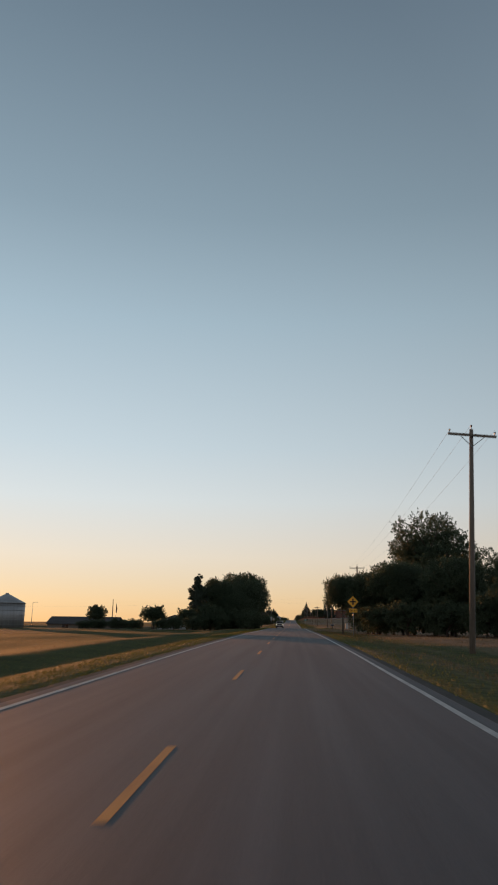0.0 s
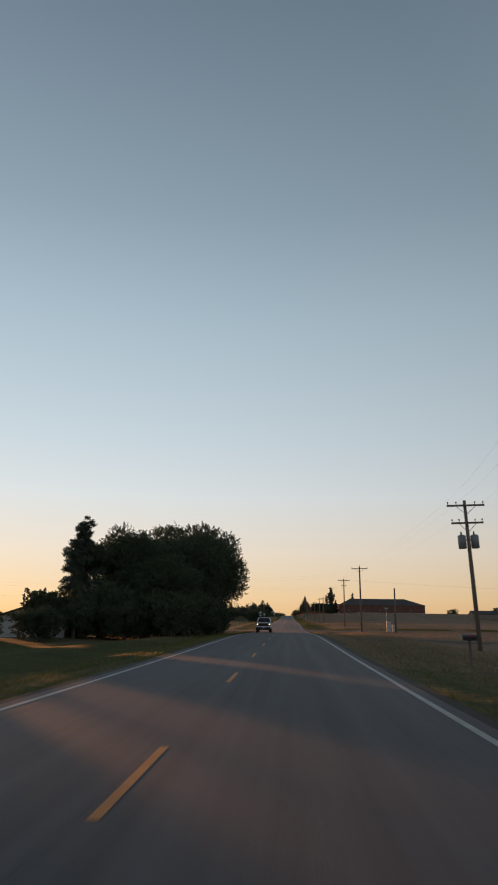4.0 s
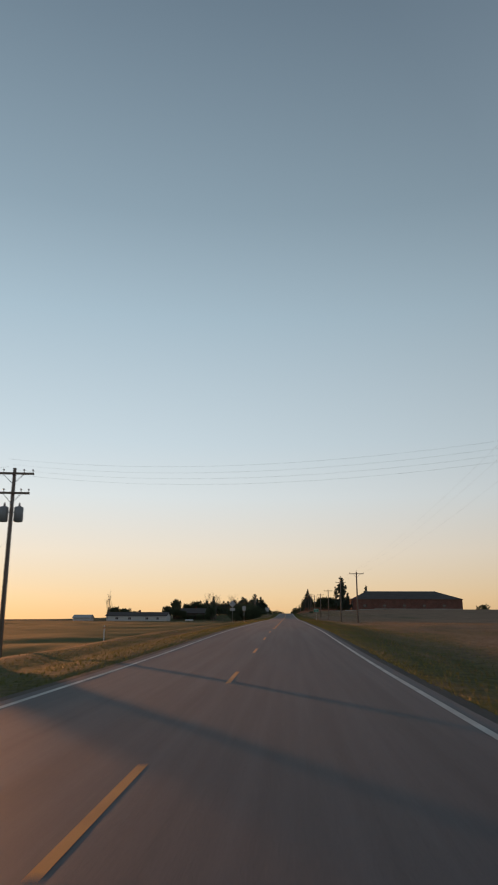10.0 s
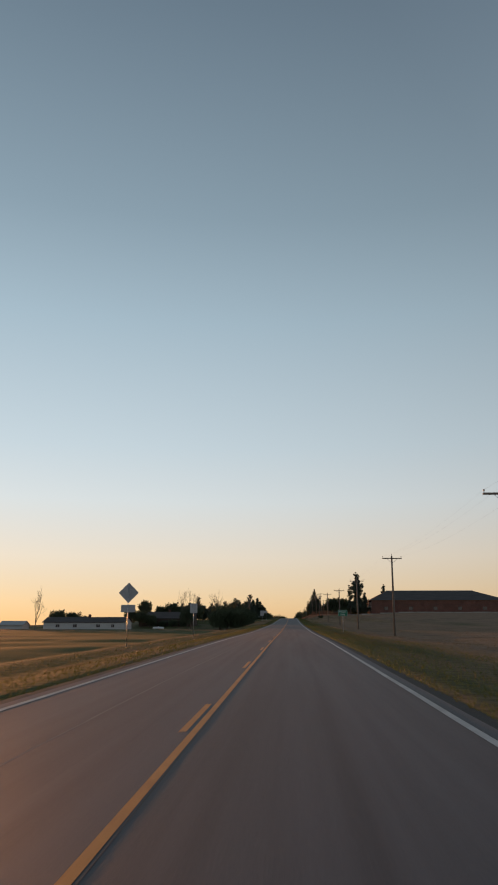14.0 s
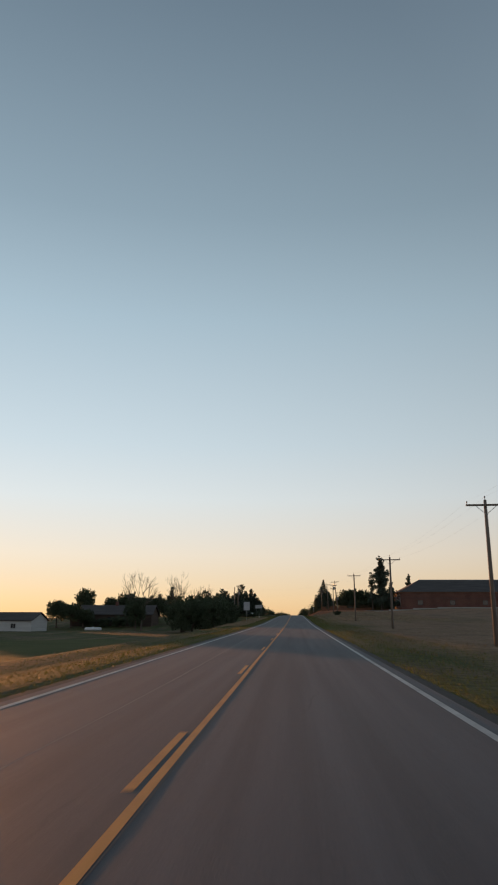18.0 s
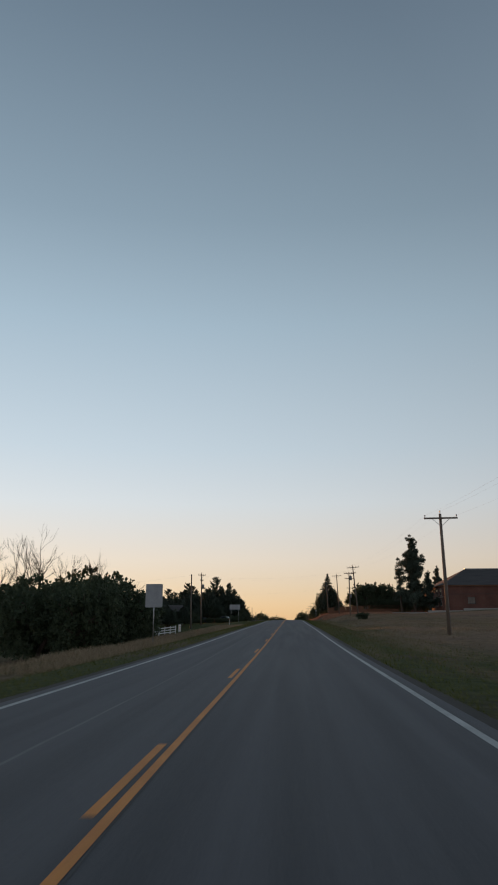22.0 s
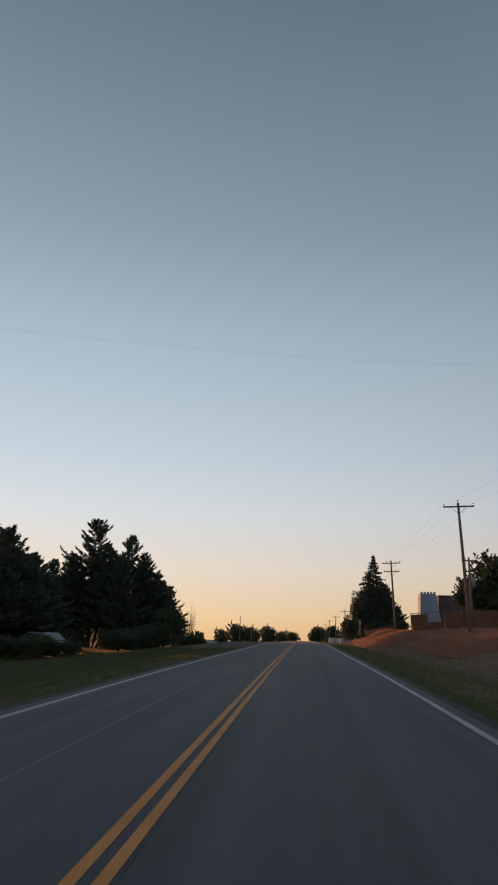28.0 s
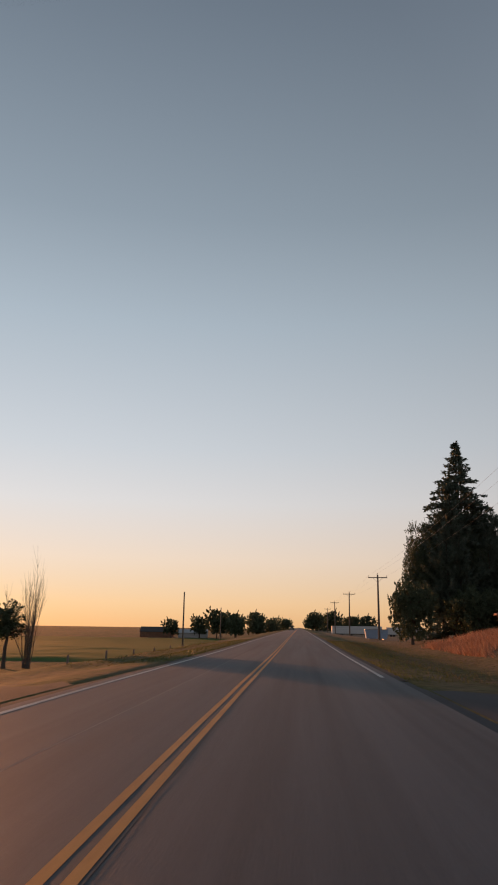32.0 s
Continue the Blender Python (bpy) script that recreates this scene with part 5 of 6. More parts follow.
wire_span((-17.3, 633.8, 14.5), (13.6, 644.5, 15.8), 1.0, ((0, 0, 0),), 0.0016, label="thin wire crossing above the highway")
utility_pole(-17.5, 832.0, 13.4, "plain", 0, 0, "plain weathered pole at the field edge")
utility_pole(-19.5, 905.0, 12.8, "plain", 0, 1, "plain weathered pole at the field edge")
wire_span((12.9, 721.4, 16.4), (-60, 723, 15.4), 1.6, ((0, 0, 0), (0, 0.7, 0.2)), 0.0015, label="thin power lines crossing above the highway")


# ---- road signs ----
def words(text, size, mat, parent, at, turn_x=90, name="lettering", thick=0.004):
    cu = bpy.data.curves.new(name, "FONT")
    cu.body, cu.size, cu.align_x, cu.align_y, cu.extrude = text, size, "CENTER", "CENTER", thick
    tmp = bpy.data.objects.new("tmp", cu)
    scene.collection.objects.link(tmp)
    dg = bpy.context.evaluated_depsgraph_get()
    me = bpy.data.meshes.new_from_object(tmp.evaluated_get(dg))
    bpy.data.objects.remove(tmp)
    me.materials.clear()
    me.materials.append(mat)
    me.transform(pose(*at, turn_x, 0, 0))
    return part(name, me, mat, parent)


def plate(w, h, at, corner=0.05, thick=0.012, roll=0.0):
    """A flat plate facing -y with rounded corners."""
    out = []
    c = min(corner, w / 2.1, h / 2.1)
    for cx, cz, a0 in ((w / 2 - c, h / 2 - c, 0), (-w / 2 + c, h / 2 - c, 90), (-w / 2 + c, -h / 2 + c, 180), (w / 2 - c, -h / 2 + c, 270)):
        for k in range(4):
            a = radians(a0 + 30 * k)
            out.append((cx + c * math.cos(a), cz + c * math.sin(a)))
    m = pose(*at, 0, roll, 0)
    return Shape().prism(out[::-1], -thick / 2, thick / 2, m)


def sign_post(t, h, r=0.032, x=0.0, y=0.03):
    part("post", Shape().tube([(x, y, -0.3), (x, y, h)], r, 8), METAL, t)


# crossroads warning
x, y = 7.7, 80.7
g = ground_z(x, y)
t = thing("warning_sign", "yellow diamond crossroads sign with small plate on a steel post", "road sign", (x, y, g))
zc = 4.1 - g
sign_post(t, zc + 0.4)
face = part("diamond_plate", plate(0.89, 0.89, (0, 0, zc), 0.07, 0.012, 45), SIGN_YELLOW, t)
part("cross_symbol", Shape().box((0, -0.010, zc), (0.66, 0.006, 0.14)).box((0, -0.0105, zc), (0.14, 0.006, 0.66)), BLACK, face)
low = part("name_plate", plate(0.92, 0.42, (0, 0, zc - 0.95), 0.05), SIGN_YELLOW, t)
words("CR  67", 0.27, BLACK, low, (0, -0.009, zc - 0.95))

# town sign
x, y = 8.4, 413.0
g = ground_z(x, y)
t = thing("town_sign", "green town-name sign with white lettering on a steel post", "road sign", (x, y, g))
sign_post(t, 3.0 - 0.2)
board = part("sign_board", plate(1.32, 0.84, (0, 0, 2.56), 0.06), SIGN_GREEN, t)
edge = Shape()
for bx, bz, bw, bh in ((0, 0.385, 1.2, 0.022), (0, -0.385, 1.2, 0.022), (0.62, 0, 0.022, 0.72), (-0.62, 0, 0.022, 0.72)):
    edge.box((bx, -0.009, 2.56 + bz), (bw, 0.005, bh))
part("border", edge, SIGN_WHITE, board)
words("Prospect", 0.265, SIGN_WHITE, board, (0, -0.009, 2.73))
words("Valley", 0.265, SIGN_WHITE, board, (0, -0.009, 2.39))


def back_sign(x, y, zc, w, h, label, roll=0.0, plate2=None, turn=0.0, posts=1, far=False):
    """A sign for the other lane: from here only its bare back shows."""
    g = ground_z(x, y)
    t = thing("road_sign", label, "road sign", (x, y, g), turn, "sign backs")
    c = zc - g
    for k in range(posts):
        px = 0 if posts == 1 else (-0.36 + 0.72 * k) * w
        sign_post(t, c + h * (0.55 if roll else 0.4), 0.03, px, 0.04 if far else -0.04)
    part("sign_panel", plate(w, h, (0, 0, c), 0.05, 0.014, roll), SIGN_BACK, t)
    for dz in () if far else ((0.22,) if roll else (-0.25, 0.25)):
        part("stiffener", Shape().box((0, -0.018, c + dz * h), (w * (0.62 if roll else 0.8), 0.02, 0.06)), METAL, t)
    if plate2:
        pw, ph, pz = plate2
        part("lower_plate", plate(pw, ph, (0, 0, c + pz), 0.03, 0.014), SIGN_BACK, t)
    return t


back_sign(-9.2, 356.1, 4.95, 0.92, 0.92, "bare grey back of a diamond warning sign with a small plate", 45, (0.92, 0.46, -0.98))
back_sign(-8.7, 383.5, 4.6, 0.75, 0.95, "bare grey back of a rectangular speed sign")
back_sign(-7.7, 532.0, 6.45, 1.12, 1.5, "large bare grey back of a rectangular sign", far=True)
back_sign(-11.1, 643.7, 8.7, 2.3, 1.05, "white board sign on two posts under the cedars", 0, None, 0, 2)
# street-name sign at the crossroads
x, y = 18.3, 224.0
t = thing("street_sign", "green street-name blade on a thin post", "road sign", (x, y, ground_z(x, y)))
sign_post(t, 4.1, 0.03)
blade = part("name_blade", plate(0.92, 0.3, (0, 0, 3.95), 0.03), SIGN_GREEN, t)
part("lettering_bar", Shape().box((0, -0.009, 3.95), (0.6, 0.004, 0.09)), SIGN_WHITE, blade)
# stop sign at the school side street, seen edge-on
x, y = 9.9, 739.5
t = thing("stop_sign", "stop sign seen almost edge-on, painted white for the low sun on it", "road sign", (x, y, ground_z(x, y)), 74)
sign_post(t, 3.7, 0.045)
octo = [(0.38 * math.cos(radians(22.5 + 45 * k)) / math.cos(radians(22.5)), 3.3 + 0.38 * math.sin(radians(22.5 + 45 * k)) / math.cos(radians(22.5))) for k in range(8)]
# the octagon is white all over to stand for low sun glaring off it
part("octagon", Shape().prism(octo[::-1], -0.006, 0.006), SIGN_WHITE, t)


def marker_post(x, y, h=1.15, label="slim white marker post on the verge"):
    t = thing("marker_post", label, "marker post", (x, y, ground_z(x, y)), 0, "marker posts")
    part("post", Shape().box((0, 0, h / 2 - 0.1), (0.07, 0.03, h + 0.2), None, 0.01), FENCE_WHITE, t)
    part("reflector", Shape().box((0, -0.018, h - 0.16), (0.07, 0.006, 0.12)), AMBER, t)


for x, y, h in ((-9.0, 605.0, 1.15), (-11.5, 272.0, 1.0), (-9.3, 227.0, 0.75)):
    marker_post(x, y, h)

# mailbox on the east verge
x, y = 7.6, 121.3
t = thing("mailbox", "dark rounded mailbox on a wooden post", "mailbox", (x, y, ground_z(x, y)), 0)
part("post", Shape().box((0, 0, 0.42), (0.1, 0.1, 1.1), None, 0.012), POLE_WOOD, t)
prof = [(-0.1, 0)] + [(0.1 * math.cos(radians(a)), 0.13 + 0.1 * math.sin(radians(a))) for a in range(180, -1, -30)] + [(0.1, 0)]
body = Shape().prism([(a, b + 0.97) for a, b in prof], -0.26, 0.26, pose(0, 0, 0, 0, 0, 90))
part("box", body, CAR_DARK, t)
part("door", Shape().box((-0.265, 0, 1.07), (0.012, 0.19, 0.19)), METAL, t)
part("flag", Shape().box((0.05, -0.115, 1.14), (0.16, 0.01, 0.06)), SIGN_RED, t)

# white service cabinet at the crossroads
x, y = 16.3, 206.8
t = thing("service_cabinet", "pale service cabinet with a smaller meter box beside it", "utility box", (x, y, ground_z(x, y)))
part("cabinet", Shape().box((0, 0, 0.72), (0.62, 0.5, 1.5), None, 0.03), SIDING, t)
part("lid", Shape().box((0, 0, 1.5), (0.7, 0.58, 0.08), None, 0.03), METAL, t)
part("meter_box", Shape().box((0.72, 0.1, 0.5), (0.4, 0.34, 1.0), None, 0.03), SIDING, t)
part("door_seam", Shape().box((0, -0.254, 0.7), (0.02, 0.01, 1.2)), METAL, t)


# ---- buildings ----
def opening(shape_at, w, h, parent, sill=True, name="window", frame_mat=None, panes=2):
    """A window on a wall that faces -y, its lower middle at shape_at."""
    x, y, z = shape_at
    fr = Shape()
    for bx, bz, bw, bh in ((0, h, w + 0.12, 0.08), (0, 0, w + 0.12, 0.08), (-w / 2, h / 2, 0.08, h), (w / 2, h / 2, 0.08, h)):
        fr.box((x + bx, y - 0.02, z + bz), (bw, 0.08, bh))
    for k in range(1, panes):
        fr.box((x - w / 2 + w * k / panes, y - 0.02, z + h / 2), (0.05, 0.06, h))
    win = part(name, fr, frame_mat or FENCE_WHITE, parent)
    part("pane", Shape().box((x, y - 0.006, z + h / 2), (w, 0.02, h)), GLASS, win)
    return win


def gable_house(name, label, at, size, eave, ridge, turn, wall, roof, windows=(), chimney=False, over=0.4):
    """A house with its ridge along its own x. size: length, depth."""
    L, D = size
    t = thing(name, label, "house", at, turn)
    s = Shape()
    prof = [(-D / 2, -0.6), (D / 2, -0.6), (D / 2, eave), (0, ridge - 0.08), (-D / 2, eave)]
    s.prism(prof, -L / 2, L / 2, pose(0, 0, 0, 0, 0, 90))
    body = part("wall", s, wall, t)
    sl = (ridge - eave) / (D / 2)
    for sg in (-1, 1):
        r = Shape()
        o = [(0, ridge), (sg * (D / 2 + over), eave - sl * over), (sg * (D / 2 + over), eave - sl * over + 0.16), (0, ridge + 0.16)]
        r.prism(o if sg > 0 else o[::-1], -L / 2 - over, L / 2 + over, pose(0, 0, 0, 0, 0, 90))
        part("roof_slope", r, roof, t)
    if chimney:
        part("chimney", Shape().box((L * 0.02, 0, ridge + 0.3), (0.7, 0.7, 1.5), None, 0.02), BRICK, t)
    for wx, wz, ww, wh in windows:
        opening((wx, -D / 2, wz), ww, wh, body, frame_mat=wall)
    return t


def gz(x, y, dz=0.0):
    return (x, y, ground_z(x, y) + dz)


# west farm seen at the start
t = thing("grain_bin", "round corrugated grain bin with a conical roof", "grain bin", gz(-59.5, 150))
part("bin_wall", Shape().tube([(0, 0, -0.5), (0, 0, 5.0)], 3.9, 28), TIN, t)
part("cone_roof", Shape().tube([(0, 0, 4.95), (0, 0, 5.02), (0, 0, 6.9)], [4.05, 4.05, 0.35], 28), TIN, t)
part("cap", Shape().tube([(0, 0, 6.85), (0, 0, 7.1)], [0.42, 0.3], 12), METAL, t)
for k in range(5):
    part("rib_band", Shape().tube([(0, 0, 0.6 + 0.95 * k), (0, 0, 0.68 + 0.95 * k)], 3.95, 28), TIN, t)
gable_house("farm_house", "long low farmhouse with a dark shingle roof", gz(-51.0, 181, -0.9), (17, 8), 2.1, 3.7, 0, TAN_SIDING, SHINGLE, ((-4, 1.0, 1.6, 0.9), (0, 1.0, 1.2, 0.9), (4, 1.0, 1.6, 0.9)))
gable_house("cottage", "pale gabled cottage half hidden by trees and hedge", gz(-26.8, 175.2), (9, 8.0), 2.0, 3.3, 90, SIDING, SHINGLE)
t = thing("yard_lamp", "thin yard lamp pole with a short arm", "lamp post", gz(-72.0, 200))
part("pole", Shape().tube([(0, 0, -0.3), (0, 0, 7.0)], [0.09, 0.05], 8), METAL, t)
part("lamp_head", Shape().tube([(0, 0, 6.95), (0.9, 0, 7.1), (1.25, 0, 7.05)], [0.035, 0.035, 0.1], 8), METAL, t)
t = thing("flag_pole", "thin flag pole with a limp furled flag", "flag pole", gz(-44.7, 185.8))
part("pole", Shape().tube([(0, 0, -0.3), (0, 0, 6.6)], [0.06, 0.03], 8), METAL, t)
part("flag", Shape().prism([(0.0, 3.9), (0.22, 4.1), (0.34, 5.2), (0.05, 6.4)], -0.05, 0.05), RUST, t)

# small shed beyond the crossroads
shed = gable_house("field_shed", "small weathered field shed leaning over, a loose sheet beside it", gz(-22.0, 266), (1.7, 1.6), 1.5, 1.85, 72, POLE_WOOD, RUST, (), over=0.08)
shed.matrix_basis = shed.matrix_basis @ pose(0, 0, 0, 7, 0, 0)
part("loose_sheet", Shape().box((0, 0, 0.85), (0.9, 0.03, 1.7), Matrix.Rotation(radians(-14), 3, "X")).box((0, -0.03, 0.85), (0.9, 0.03, 0.06), Matrix.Rotation(radians(-14), 3, "X")), TIN, shed, "pale corrugated loose sheet").location = (0.55, -1.05, 0.0)

# far white farmhouse on the west side
gable_house("white_farmhouse", "long white farmhouse with a low dark roof", gz(-67.5, 553, -0.6), (28, 8), 2.9, 4.4, -4, SIDING, SHINGLE, ((-9, 1.2, 1.4, 1.0), (-3, 1.2, 1.4, 1.0), (5, 1.2, 1.4, 1.0), (10, 1.2, 1.1, 1.0)), True)
gable_house("outbuilding", "low white outbuilding in the farmyard", gz(-94, 556, -0.8), (8, 6), 2.2, 3.4, 0, SIDING, TIN)
gable_house("ranch_house", "long brown ranch house with a broad dark roof and chimney", gz(-45.7, 586, -0.35), (21, 9), 3.0, 5.2, 0, DARK_SIDING, SHINGLE, ((-7, 1.1, 1.6, 1.2), (0, 1.1, 1.6, 1.2), (7, 1.1, 1.6, 1.2)), True)
gable_house("verge_house", "low dark-roofed house behind the shrubs", gz(-28.4, 650, -0.25), (9, 7), 2.4, 4.2, 0, DARK_SIDING, SHINGLE, ((-2, 0.9, 1.2, 1.0), (2, 0.9, 1.2, 1.0)))

# propane tank
t = thing("propane_tank", "white horizontal propane tank on short legs", "tank", gz(-46.0, 567.0, -0.45))
pts = [(-2.0, 0, 0.75), (-1.95, 0, 0.75), (-1.75, 0, 0.75), (1.75, 0, 0.75), (1.95, 0, 0.75), (2.0, 0, 0.75)]
part("vessel", Shape().tube(pts, [0.08, 0.27, 0.42, 0.42, 0.27, 0.08], 18), TANK_WHITE, t)
part("valve_dome", Shape().tube([(0, 0, 1.12), (0, 0, 1.26), (0, 0, 1.33)], [0.17, 0.17, 0.08], 12), TANK_WHITE, t)
for sx in (-1.2, 1.2):
    part("leg", Shape().box((sx, 0, 0.2), (0.16, 0.6, 0.5), None, 0.02), CONCRETE, t)



def rail_fence(x0, y0, x1, y1, label):
    n = max(2, int(round(math.dist((x0, y0), (x1, y1)) / 2.0)))
    t = thing("rail_fence", label, "fence", (0, 0, 0), 0, "white rail fence")
    pts = [Vector(gz(x0 + (x1 - x0) * i / n, y0 + (y1 - y0) * i / n)) for i in range(n + 1)]
    ang = math.atan2(y1 - y0, x1 - x0)
    for p in pts:
        part("fence_post", Shape().box((p.x, p.y, p.z + 0.55), (0.13, 0.13, 1.35), Matrix.Rotation(ang, 3, "Z"), 0.015), FENCE_WHITE, t)
    for a, b in zip(pts, pts[1:]):
        d = b - a
        rot = d.to_track_quat("X", "Z").to_matrix()
        for z in (0.3, 0.66, 1.02):
            part("rail", Shape().box((a + b) / 2 + Vector((0, 0, z)), (d.length - 0.1, 0.045, 0.14), rot, 0.008), FENCE_WHITE, t)
    return t


rail_fence(-20.2, 588.0, -17.2, 600.5, "white painted three-rail fence on the verge")
rail_fence(-17.4, 605.0, -17.3, 606.4, "short length of white painted rail fence")

# brick school on the rise
bx0, bx1, by0, by1 = 42.0, 110.0, 681.0, 708.0
gb = 9.2
t = thing("school_building", "long red brick school under a broad dark hipped roof", "building", ((bx0 + bx1) / 2, (by0 + by1) / 2, gb))
hw, hd, ev = (bx1 - bx0) / 2, (by1 - by0) / 2, 6.0
wall = part("wall", Shape().box((0, 0, ev / 2 - 0.5), (2 * hw, 2 * hd, ev + 1)), BRICK, t)
o = 0.6
rp = [(-hw - o, -hd - o, ev), (hw + o, -hd - o, ev), (hw + o, hd + o, ev), (-hw - o, hd + o, ev), (-hw + 9.5, 0, ev + 5.3), (hw - 14, 0, ev + 5.3)]
part("hipped_roof", Shape().add(rp, [(0, 1, 5, 4), (1, 2, 5), (2, 3, 4, 5), (3, 0, 4), (3, 2, 1, 0)]), SHINGLE, t)
part("ridge_cap", Shape().box(((-hw + 9.5 + hw - 14) / 2, 0, ev + 5.3), (2 * hw - 23.0, 0.5, 0.25)), METAL, t)
part("fascia", Shape().box((0, 0, ev - 0.14), (2 * hw + 0.9, 2 * hd + 0.9, 0.26)), RUST, t)
front = part("front_cladding", Shape().box((0, -hd - 0.03, 2.9), (2 * hw - 0.6, 0.1, 5.6)), BRICK, t, "dark red brick front")
part("string_course", Shape().box((0, -hd - 0.1, 3.65), (2 * hw, 0.1, 0.12)), SHINGLE, wall)
for k in range(1, 16, 3):
    opening((-hw + 3.2 + k * 4.1, -hd - 0.09, 1.1), 1.9, 1.7, front, frame_mat=TRIM, panes=3)
for yy in (-10.5, -5.5, 0.0, 5.5, 10.5):
    for z in (0.7, 3.4):
        w = part("window", Shape().box((-hw - 0.02, yy, z + 0.85), (0.08, 1.7, 1.8)), CONCRETE, wall)
        part("pane", Shape().box((-hw - 0.045, yy, z + 0.85), (0.06, 1.4, 1.55)), GLASS, w)
part("belt_course", Shape().box((-hw - 0.04, 0, 2.95), (0.1, 2 * hd, 0.16)), CONCRETE, wall)
part("door", Shape().box((-hw - 0.03, 8.2, 1.1), (0.08, 1.1, 2.2)), RUST, wall)
# low terrace wall before the school
t = thing("terrace_wall", "low pale concrete terrace wall along the rise", "wall", (0, 0, 0))
for k in range(9):
    x0 = 27 + k * 9.0
    part("wall_panel", Shape().box((x0 + 4.4, 672, ground_z(x0 + 4.4, 672) + 0.1), (8.8, 0.3, 0.6), None, 0.02), CONCRETE, t)

# flat-roofed hall behind the school
t = thing("school_hall", "long flat-roofed dark hall behind the trees", "building", gz(36, 736))
body = part("wall", Shape().box((0, 0, 4.1), (16, 10, 9.4)), BRICK, t)
part("roof_edge", Shape().box((0, 0, 8.9), (16.6, 10.6, 0.4)), SHINGLE, t)
for k in range(4):
    opening((-6 + k * 4.0, -5.0, 5.2), 1.8, 1.6, body, panes=3, frame_mat=TRIM)

# pale tower-fronted building
gb = ground_z(34, 806) - 0.2
t = thing("tower_building", "pale blue battlemented block beside a dark steep-roofed brick hall", "building", (0, 0, gb))
s = Shape().prism([(29.3, -0.5), (35.9, -0.5), (33.6, 12.6), (29.9, 12.6)], 804.5, 808.6)
tower = part("tower", s, BLUE_WALL, t, "pale blue battered tower wall")
for k in range(5):
    part("merlon", Shape().box((30.2 + k * 0.8, 804.9, 12.8), (0.5, 0.7, 0.5), None, 0.03), BLUE_WALL, tower)
part("hall_wall", Shape().box((50, 812, 2.6), (28, 12, 6.4)), BRICK, t)
rp = Shape().prism([(-6.6, 5.7), (6.6, 5.7), (4.4, 12.5), (-4.4, 12.5)], -64.5, -34.8, pose(0, 812, 0, 0, 0, 90))
part("steep_roof", rp, SHINGLE, t)
for k in range(6):
    opening((38.5 + k * 4.3, 806, 2.0), 1.6, 1.7, t, panes=2)

# rusty fence and wall on the bank
t = thing("bank_fence", "chain-link fence with rusty lower panels along the grass bank", "fence", (0, 0, 0))
pp = []
for k in range(13):
    p = Vector(gz(12.1 + k * 1.7, 698.9 - k * 0.1))
    pp.append(p)
    part("fence_post", Shape().tube([p - Vector((0, 0, 0.2)), p + Vector((0, 0, 1.95))], 0.045, 7), RUST, t)
for k, (a, b) in enumerate(zip(pp, pp[1:])):
    tall = 1.75 if k in (0, 2, 3, 4, 5) else 0.9
    part("top_rail", Shape().tube([a + Vector((0, 0, 1.92)), b + Vector((0, 0, 1.92))], 0.03, 6), RUST, t)
    mesh = Shape()
    for q in range(9):
        for f0, f1 in (((q / 9), (q + 1) / 9),):
            mesh.tube([a.lerp(b, f0) + Vector((0, 0, 0.1)), a.lerp(b, f1) + Vector((0, 0, 1.7))], 0.007, 3, False)
            mesh.tube([a.lerp(b, f0) + Vector((0, 0, 1.7)), a.lerp(b, f1) + Vector((0, 0, 0.1))], 0.007, 3, False)
    part("wire_mesh", mesh, RUST, t)
    d = b - a
    part("rusty_panel", Shape().box((a + b) / 2 + Vector((0, 0.06, 0.05 + tall / 2)), (d.length - 0.12, 0.02, tall), d.to_track_quat("X", "Z").to_matrix()), RUST, t)
t = thing("ramp_wall", "sloping rust-brown boundary wall beside the side street", "wall", (0, 0, 0))
g0 = ground_z(14, 757)
part("wall_panel", Shape().prism([(12.3, g0 - 0.5), (17.0, g0 - 0.5), (17.0, g0 + 2.3), (12.3, g0 + 1.3)], 757, 757.4), RED_WALL, t)
part("coping", Shape().prism([(12.1, g0 + 1.26), (17.2, g0 + 2.34), (17.2, g0 + 2.44), (12.1, g0 + 1.36)], 756.9, 757.5), RED_WALL, t)
t = thing("satellite_dish", "grey satellite dish on a short mast", "satellite dish", gz(27.0, 758.0), 20)
part("mast", Shape().tube([(0, 0, -0.2), (0, 0, 1.6)], 0.05, 8), METAL, t)
dish = [(0, -0.02 - 0.25 * (r / 0.9) ** 2, 0) for r in (0, 0.3, 0.6, 0.9)]
part("dish", Shape().tube([(0, -0.05, 1.9), (0, -0.1, 1.9), (0, -0.22, 1.9), (0, -0.34, 1.9)], [0.05, 0.4, 0.72, 0.9], 18, True), CAN_GREY, t)
t = thing("waste_skip", "pale blue steel waste container by the verge", "waste container", gz(12.6, 826))
part("bin_body", Shape().prism([(-1.5, 0.1), (1.5, 0.1), (1.7, 1.35), (-1.7, 1.35)], -0.9, 0.9), BLUE_WALL, t)
part("lid", Shape().box((0, 0, 1.4), (3.4, 1.9, 0.08), None, 0.03), CAN_GREY, t)
for sx in (-1.1, 1.1):
    part("skid", Shape().box((sx, 0, 0.03), (0.2, 1.8, 0.16)), METAL, t)

